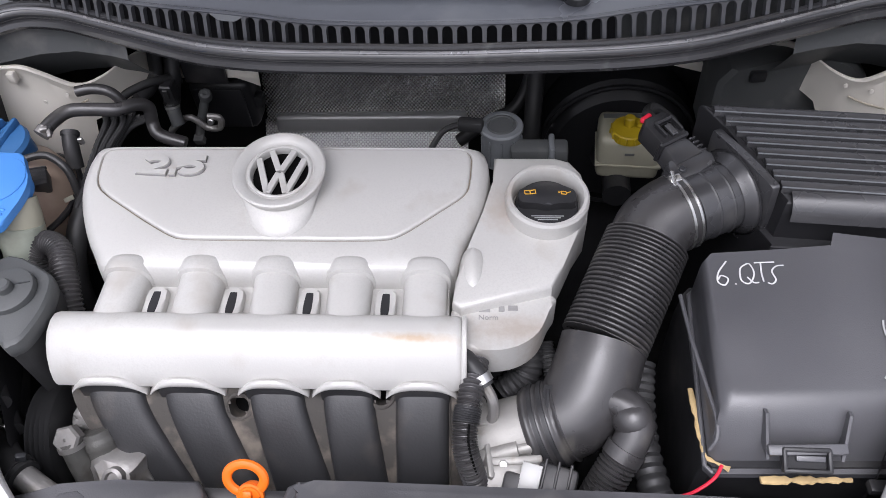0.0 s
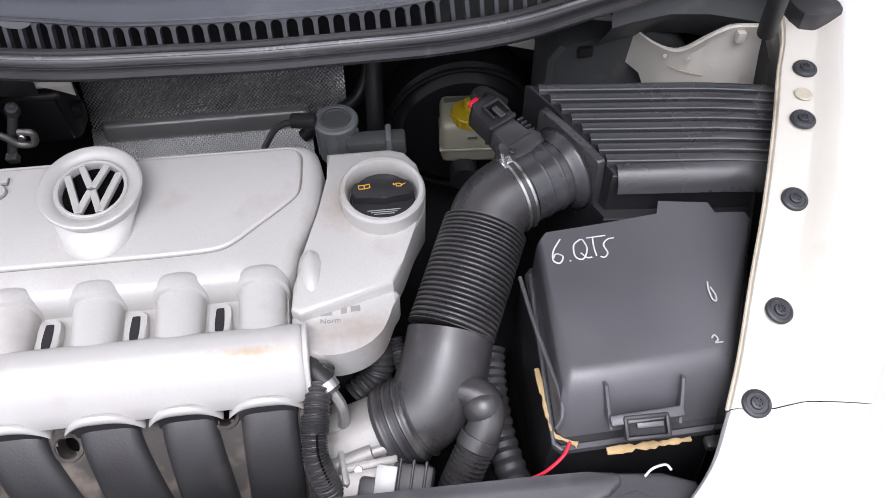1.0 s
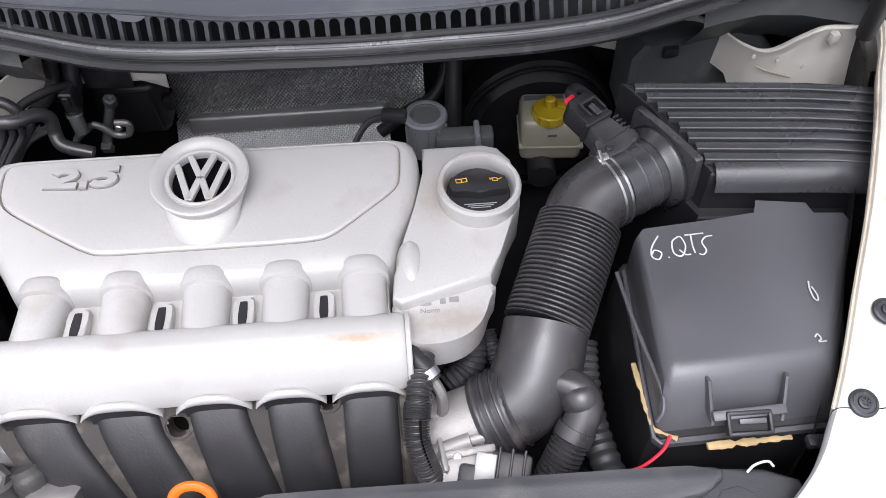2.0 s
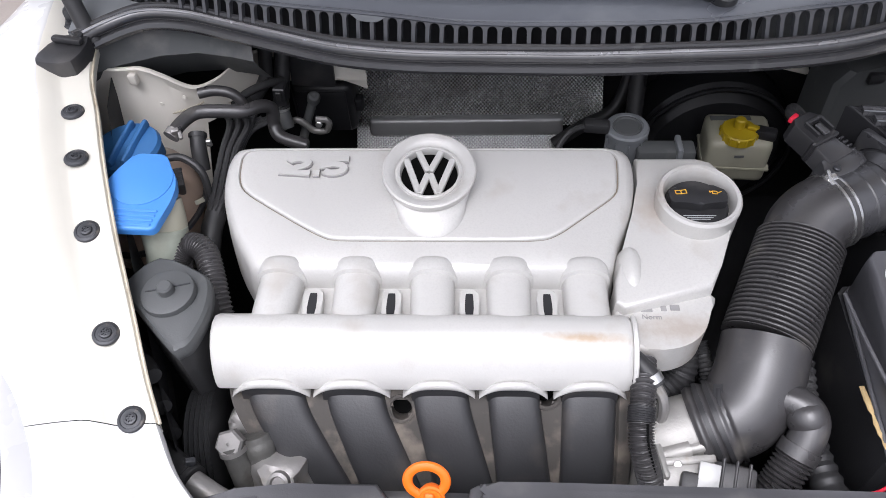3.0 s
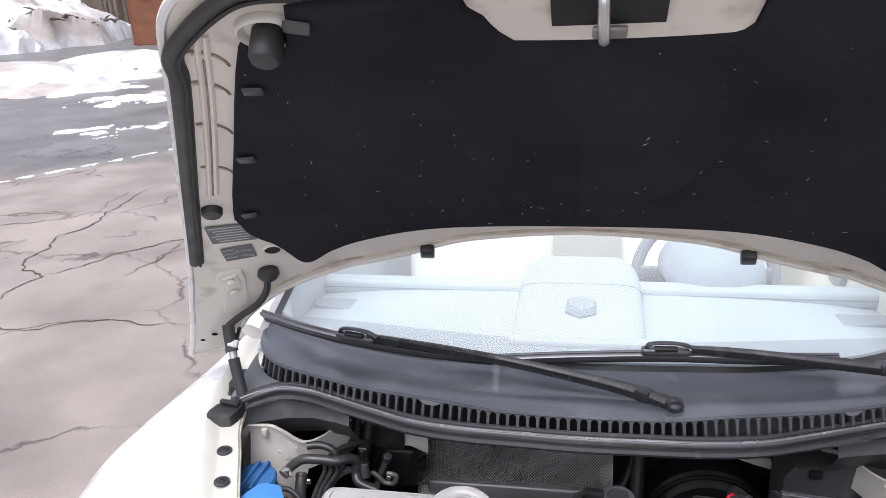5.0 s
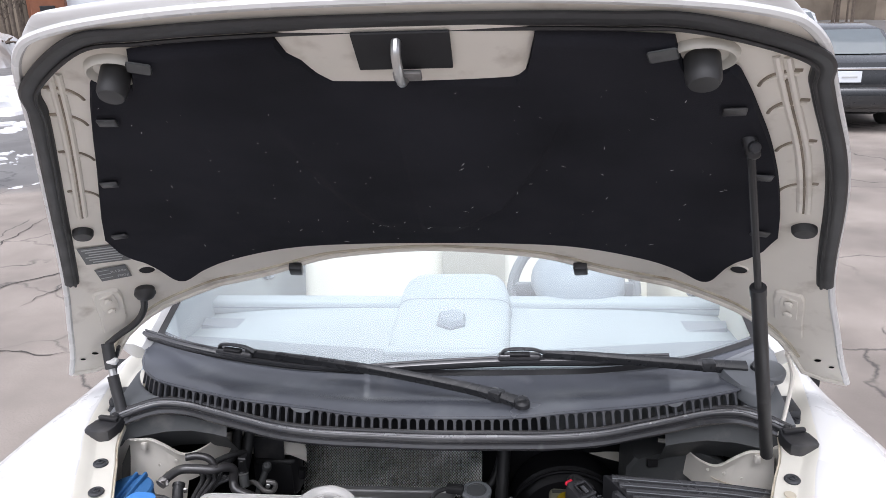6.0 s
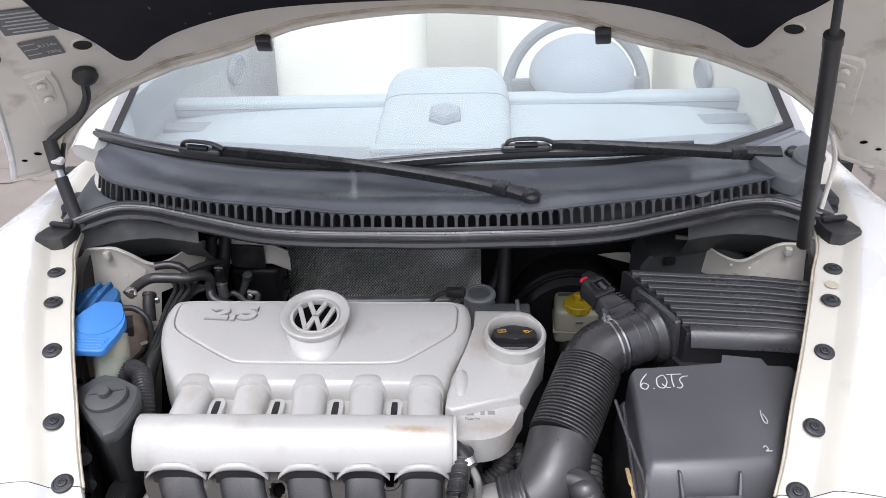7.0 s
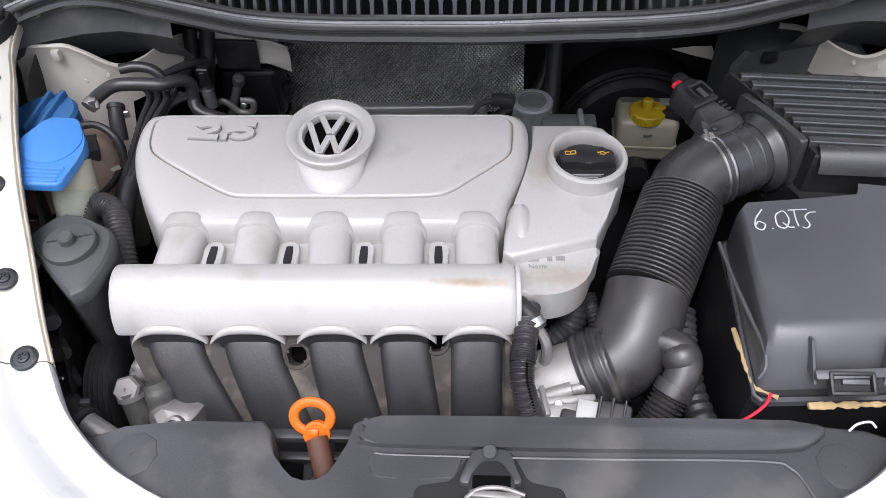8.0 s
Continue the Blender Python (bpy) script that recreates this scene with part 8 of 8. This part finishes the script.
for pts, r in (([(0.10, 0.56, 0.80), (0.115, 0.535, 0.795), (0.112, 0.515, 0.78), (0.09, 0.50, 0.765)], 0.017), ([(0.135, 0.545, 0.80), (0.140, 0.52, 0.79), (0.145, 0.50, 0.775)], 0.008),
               ([(0.235, 0.52, 0.80), (0.232, 0.48, 0.79), (0.235, 0.43, 0.775), (0.245, 0.375, 0.77)], 0.016)):
    h = thing("bay_hose", "ribbed black hose deep in the bay", "hose", pts[0], "deep hoses")
    sp = spline(pts, 20)
    piece("hose", sweep(bmesh.new(), sp, lambda t, r=r: r + 0.0012 * math.cos(2 * math.pi * 14 * t), 14), "rubber", h)


# ---- surroundings ----
def parked_car(at, turn, paint, label, group, tail=True, size=1.0):
    c = thing("parked_car", label, "car", at, group)
    W = Matrix.Translation(at) @ pose(0, 0, 0, 0, 0, turn) @ Matrix.Scale(size, 4)

    def put(name, bm, mat, lab="", parent=None):
        bmesh.ops.transform(bm, matrix=W, verts=bm.verts)
        return piece(name, bm, mat, parent or c, lab)

    def ring(y, half, z0, z1, r=0.12):
        pts = []
        for sx, sz in ((1, -1), (1, 1), (-1, 1), (-1, -1)):
            cx_, cz_ = sx * (half - r), (z1 - r if sz > 0 else z0 + r)
            a0 = math.atan2(sz, sx)
            for k in (-1, 0, 1):
                a = a0 + k * math.pi / 4
                pts.append((cx_ + r * math.cos(a) * 1.0, y, cz_ + r * math.sin(a)))
        return pts

    put("body", loft([ring(y, h, z0, z1) for y, h, z0, z1 in ((0.0, 0.80, 0.42, 0.80), (0.04, 0.86, 0.30, 0.98), (0.25, 0.89, 0.24, 1.06), (0.9, 0.90, 0.22, 1.04), (2.2, 0.90, 0.22, 1.0), (3.4, 0.89, 0.22, 0.96), (4.1, 0.85, 0.25, 0.86), (4.45, 0.72, 0.35, 0.70))]), paint)
    put("cabin", loft([ring(y, h, 0.9, z1, 0.1) for y, h, z1 in ((0.50, 0.74, 1.04), (1.00, 0.66, 1.40), (1.9, 0.65, 1.47), (2.6, 0.66, 1.42), (3.35, 0.74, 1.02))]), paint)
    put("rear_window", loft([[(x * w, y, z) for x in (-1, -0.5, 0, 0.5, 1)] for w, y, z in ((0.66, 0.49, 1.07), (0.60, 0.72, 1.25), (0.55, 0.955, 1.395))], closed=False), "tinted")
    for sx in (-1, 1):
        put("side_window", loft([[(sx * 0.700, y0, 1.06), (sx * 0.665, y1, 1.36)] for y0, y1 in ((0.85, 1.15), (1.7, 1.7), (2.5, 2.45), (3.0, 2.75))], closed=False), "tinted")
        if tail:
            put("tail_light", box((0.40, 0.10, 0.15), pose(sx * 0.66, 0.05, 0.86, 8, sx * 6, sx * 12), 0.04, 3), "tail", "red tail light")
        for y in (0.95, 3.6):
            t = put("wheel", lathe([(0.18, -0.1), (0.30, -0.10), (0.32, -0.06), (0.32, 0.06), (0.30, 0.10), (0.18, 0.09), (0, 0.08)], pose(sx * 0.80, y, 0.32, 0, 90, 0), 28), "tyre")
            put("rim", lathe([(0.19, 0), (0.17, 0.015), (0.05, 0.005), (0, 0.01)], pose(sx * 0.90, y, 0.32, 0, 90 * sx, 0), 20), "alu", "", t)
    put("bumper", box((1.66, 0.16, 0.30), pose(0, 0.02, 0.50), 0.07, 3), paint)
    put("chrome_bar", box((0.95, 0.03, 0.035), pose(0, -0.005, 0.90), 0.01, 2), "chrome")
    pl = put("number_plate", box((0.31, 0.015, 0.155), pose(0, -0.012, 0.79), 0.004, 1), "garage", "white plate with plain bars")
    put("plate_bar", box((0.20, 0.004, 0.022), pose(0, -0.021, 0.785), 0), "print", "", pl)
    return c


parked_car((4.52, 9.85, 0), -9, "car_dark", "dark metallic saloon car parked on the lot", "parked cars", size=0.92)
parked_car((6.0, 16.5, 0), -12, "car_silver", "pale silver car parked behind the saloon", "parked cars")

# building with brown posts and white garage doors
bld = thing("garage_building", "brown-clad building with white garage doors", "building", (-11.0, 28.5, 0))
d0, d1 = Vector((-16.9, 26.6, 0)), Vector((-6.0, 30.6, 0))
along = (d1 - d0).normalized()
ang = math.degrees(math.atan2(along.y, along.x))


def wall_box(s, w, z0, z1, depth, out, mat, name, parent=None, lab=""):
    p = d0 + along * s + Vector((along.y, -along.x, 0)) * out
    return piece(name, box((w, depth, z1 - z0), Matrix.Translation((p.x, p.y, (z0 + z1) / 2)) @ pose(0, 0, 0, 0, 0, ang), 0.02, 1), mat, parent or bld, lab)


wall_box(9.0, 18.5, 0, 6.0, 0.3, -0.4, "brick", "wall")
for s in (0.55, 5.4, 10.5, 15.6):
    wall_box(s, 1.15, 0, 6.0, 0.5, 0.05, "brick", "post")
for s, w in ((3.0, 3.8), (8.0, 4.0), (13.0, 4.0)):
    dr = wall_box(s, w, 0.02, 5.0, 0.12, -0.2, "garage", "garage_door")
    for k in range(1, 7):
        wall_box(s, w - 0.05, 0.7 * k, 0.7 * k + 0.03, 0.04, -0.13, "garage", "panel_joint", dr)
    wall_box(s - 0.4, 1.0, 1.75, 2.05, 0.03, -0.125, "tinted", "door_window", dr)
wall_box(0.55, 0.5, 1.75, 2.2, 0.2, 0.32, "deep", "meter_box")

# cracks in the asphalt
def crack(points, seed, wide):
    rnd = random.Random(seed)
    pts = [Vector((x, y, 0)) for x, y in points]
    for level in range(4):
        out = [pts[0]]
        for a, b in zip(pts, pts[1:]):
            d = b - a
            out += [(a + b) / 2 + Vector((-d.y, d.x, 0)) * (rnd.random() - 0.5) * 0.34, b]
        pts = out
    bm = bmesh.new()
    row = []
    for i, p in enumerate(pts):
        t = (pts[min(i + 1, len(pts) - 1)] - pts[max(i - 1, 0)]).normalized()
        w = wide * (0.25 + 0.75 * rnd.random()) * min(1, 0.2 + 4 * min(i, len(pts) - 1 - i) / len(pts))
        n = Vector((-t.y, t.x, 0)) * w
        row.append((bm.verts.new(p + n + Vector((0, 0, 0.004))), bm.verts.new(p - n + Vector((0, 0, 0.004)))))
    for a, b in zip(row, row[1:]):
        bm.faces.new((a[0], b[0], b[1], a[1]))
    piece("crack", bm, "crack", ground, "dark crack filled with grit", 0)


for n, (pts, wide) in enumerate((([(-3.47, 3.31), (-3.52, 3.76), (-3.89, 4.06), (-4.01, 4.55), (-4.02, 5.22), (-3.85, 6.27)], 0.011), ([(-3.52, 3.80), (-3.3, 4.1), (-2.8, 4.75)], 0.008), ([(-3.6, 2.9), (-3.22, 3.01), (-2.73, 3.13), (-2.1, 3.14)], 0.007), ([(-2.95, 3.8), (-2.75, 4.4), (-2.2, 4.6)], 0.007), ([(-4.9, 4.6), (-4.3, 5.0), (-4.02, 5.22)], 0.007))):
    crack(pts, n + 2, wide)


# snow banks and what is left of the melting snow
def heap(cx_, cy_, rx, ry, h, seed, res=46, turn=0.0, ragged=0.30, fine=0.9):
    bm = bmesh.new()
    off = Vector((seed * 7.3, seed * 3.1, 0))
    ct, st = math.cos(radians(turn)), math.sin(radians(turn))
    grid = []
    for i in range(res + 1):
        col = []
        for j in range(res + 1):
            u, v = i / res * 2 - 1, j / res * 2 - 1
            x, y = cx_ + u * rx * ct - v * ry * st, cy_ + u * rx * st + v * ry * ct
            r = math.sqrt(u * u + v * v)
            n = noise.fractal(Vector((x * 0.35, y * 0.35, 0)) + off, 1.0, 2.0, 5)
            rag = noise.fractal(Vector((x * fine, y * fine, 3)) + off, 0.8, 2.0, 5)
            z = h * max(0, 1 - r ** 1.6) * (0.8 + 0.45 * n) + 0.10 * min(1, h) * n + 0.02 * h
            edge = 0.97 - ragged + ragged * 2.2 * rag
            z -= (0.06 + h * 0.3) * max(0, min(1, (r - edge) / 0.12)) + (0.5 if r > edge + 0.15 or r > 0.98 else 0)
            col.append(bm.verts.new((x, y, max(z, -0.04 - 0.1 * h))))
        grid.append(col)
    for i in range(res):
        for j in range(res):
            bm.faces.new((grid[i][j], grid[i + 1][j], grid[i + 1][j + 1], grid[i][j + 1]))
    return bm


tagged(part("snow_bank", heap(-27, 28, 8.2, 9, 4.2, 1, 90, ragged=0.12, fine=0.4), "snow"), "large dirty roadside bank of old snow", "snow bank", kind="stuff")
PATCHES = [(-14.6, 14.2, 5.6, 5.0, 0.50, 2, 0, 0.22), (-12.6, 19.2, 3.6, 1.9, 0.38, 3, -30, 0.25), (-8.1, 12.1, 1.5, 1.1, 0.05, 4, 10, 0.75), (-10.2, 13.9, 1.6, 1.0, 0.05, 5, -20, 0.75), (-6.4, 9.0, 1.2, 0.8, 0.03, 9, 20, 0.85)]
PATCHES += [(-5.95 + 0.19 * k, 6.10 + 0.27 * k, 0.22, 0.07, 0.012, 20 + k, 55, 0.45) for k in range(7)]
for px, py, rx, ry, h, seed, turn, ragged in PATCHES:
    tagged(part("snow_bank", heap(px, py, rx, ry, h, seed, 80, turn, ragged, 0.7 if rx > 2 else (1.6 if rx > 1 else 6.0)), "snow"), "low melting bank of snow on asphalt" if h > 0.1 else "thin melting patch of snow on asphalt", "snow patch", kind="stuff")
# dead brush poking out of the large bank
rnd = random.Random(5)
bm = bmesh.new()
for k in range(150):
    a, r = rnd.random() * 6.28, 0.9 * math.sqrt(rnd.random())
    x, y = -27 + 8.2 * r * math.cos(a), 28 + 9 * r * math.sin(a)
    n = noise.fractal(Vector((x * 0.35, y * 0.35, 0)) + Vector((7.3, 3.1, 0)), 1.0, 2.0, 5)
    z = 4.2 * max(0, 1 - r ** 1.6) * (0.8 + 0.45 * n) + 0.10 * n
    for q in range(3 + int(rnd.random() * 4)):
        d = Vector((rnd.random() - 0.5, rnd.random() - 0.5, -0.1 + 0.3 * rnd.random())) * (0.4 + 0.8 * rnd.random())
        p = Vector((x, y, z - 0.05)) + Vector((rnd.random() - 0.5, rnd.random() - 0.5, 0)) * 0.3
        sweep(bm, [p, p + d * 0.5 + Vector((0, 0, 0.05)), p + d], lambda t: 0.06 * (1 - 0.75 * t), 4)
tagged(part("dead_brush", bm, "bark", smooth=0), "dark dead twigs poking out of the snow bank", "brush", kind="stuff")
rnd = random.Random(11)
tree_bm = bmesh.new()
sweep(tree_bm, spline([(0, 0, 0), (0.05, 0.03, 2.5), (-0.05, 0.06, 5), (0.05, 0, 9)], 3), lambda t: 0.09 * (1 - 0.85 * t), 6)
for k in range(16):
    a, z = rnd.random() * 6.28, 1.8 + rnd.random() * 6.0
    L = 0.8 + rnd.random() * 1.3
    e = Vector((math.cos(a) * L, math.sin(a) * L, z + 0.8 + rnd.random()))
    sweep(tree_bm, [Vector((0, 0, z)), Vector((0, 0, z)).lerp(e, 0.5) + Vector((0, 0, 0.1)), e], lambda t: 0.028 * (1 - 0.8 * t), 4)
    for q in range(3):
        s0 = Vector((0, 0, z)).lerp(e, 0.4 + 0.25 * q)
        b2 = a + (rnd.random() - 0.5) * 2
        sweep(tree_bm, [s0, s0 + Vector((math.cos(b2) * 0.5, math.sin(b2) * 0.5, 0.4))], lambda t: 0.010 * (1 - 0.7 * t), 3)
tree = part("bare_tree", tree_bm, "bark", smooth=0)
tree.matrix_world = pose(-24, 36, 0.8)
tagged(tree, "slim leafless winter tree behind the snow bank", "tree", "winter trees")
for k in range(70):
    ob = new("bare_tree", tree.data)
    if k < 42:
        x, y = -38 + rnd.random() * 20, 33 + rnd.random() * 14
    else:
        x, y = 3 + rnd.random() * 32, 38 + rnd.random() * 14
    ob.matrix_world = pose(x, y, 0.0, 0, 0, rnd.random() * 360) @ Matrix.Scale(0.75 + rnd.random() * 0.6, 4)
    tagged(ob, "slim leafless winter tree behind the snow bank", "tree", "winter trees")
# far brush that closes the view
bm = bmesh.new()
cols = []
for k in range(181):
    a = radians(-20 + 220 * k / 180)
    R = 62 + 4 * noise.noise(Vector((k * 0.3, 0, 0)))
    h = 7 + 2.5 * noise.noise(Vector((k * 0.5, 4, 0))) + 1.5 * noise.noise(Vector((k * 1.7, 9, 0)))
    cols.append([bm.verts.new((math.cos(a) * (R + q), math.sin(a) * (R + q), z * h)) for z, q in ((-0.02, 0), (0.4, 1.0), (0.8, 1.5), (1.0, 2.5))])
for a, b in zip(cols, cols[1:]):
    for k in range(3):
        bm.faces.new((a[k], b[k], b[k + 1], a[k + 1]))
tagged(part("far_woods", bm, "hedge"), "brown leafless woods beyond the lot", "woods", kind="structure")
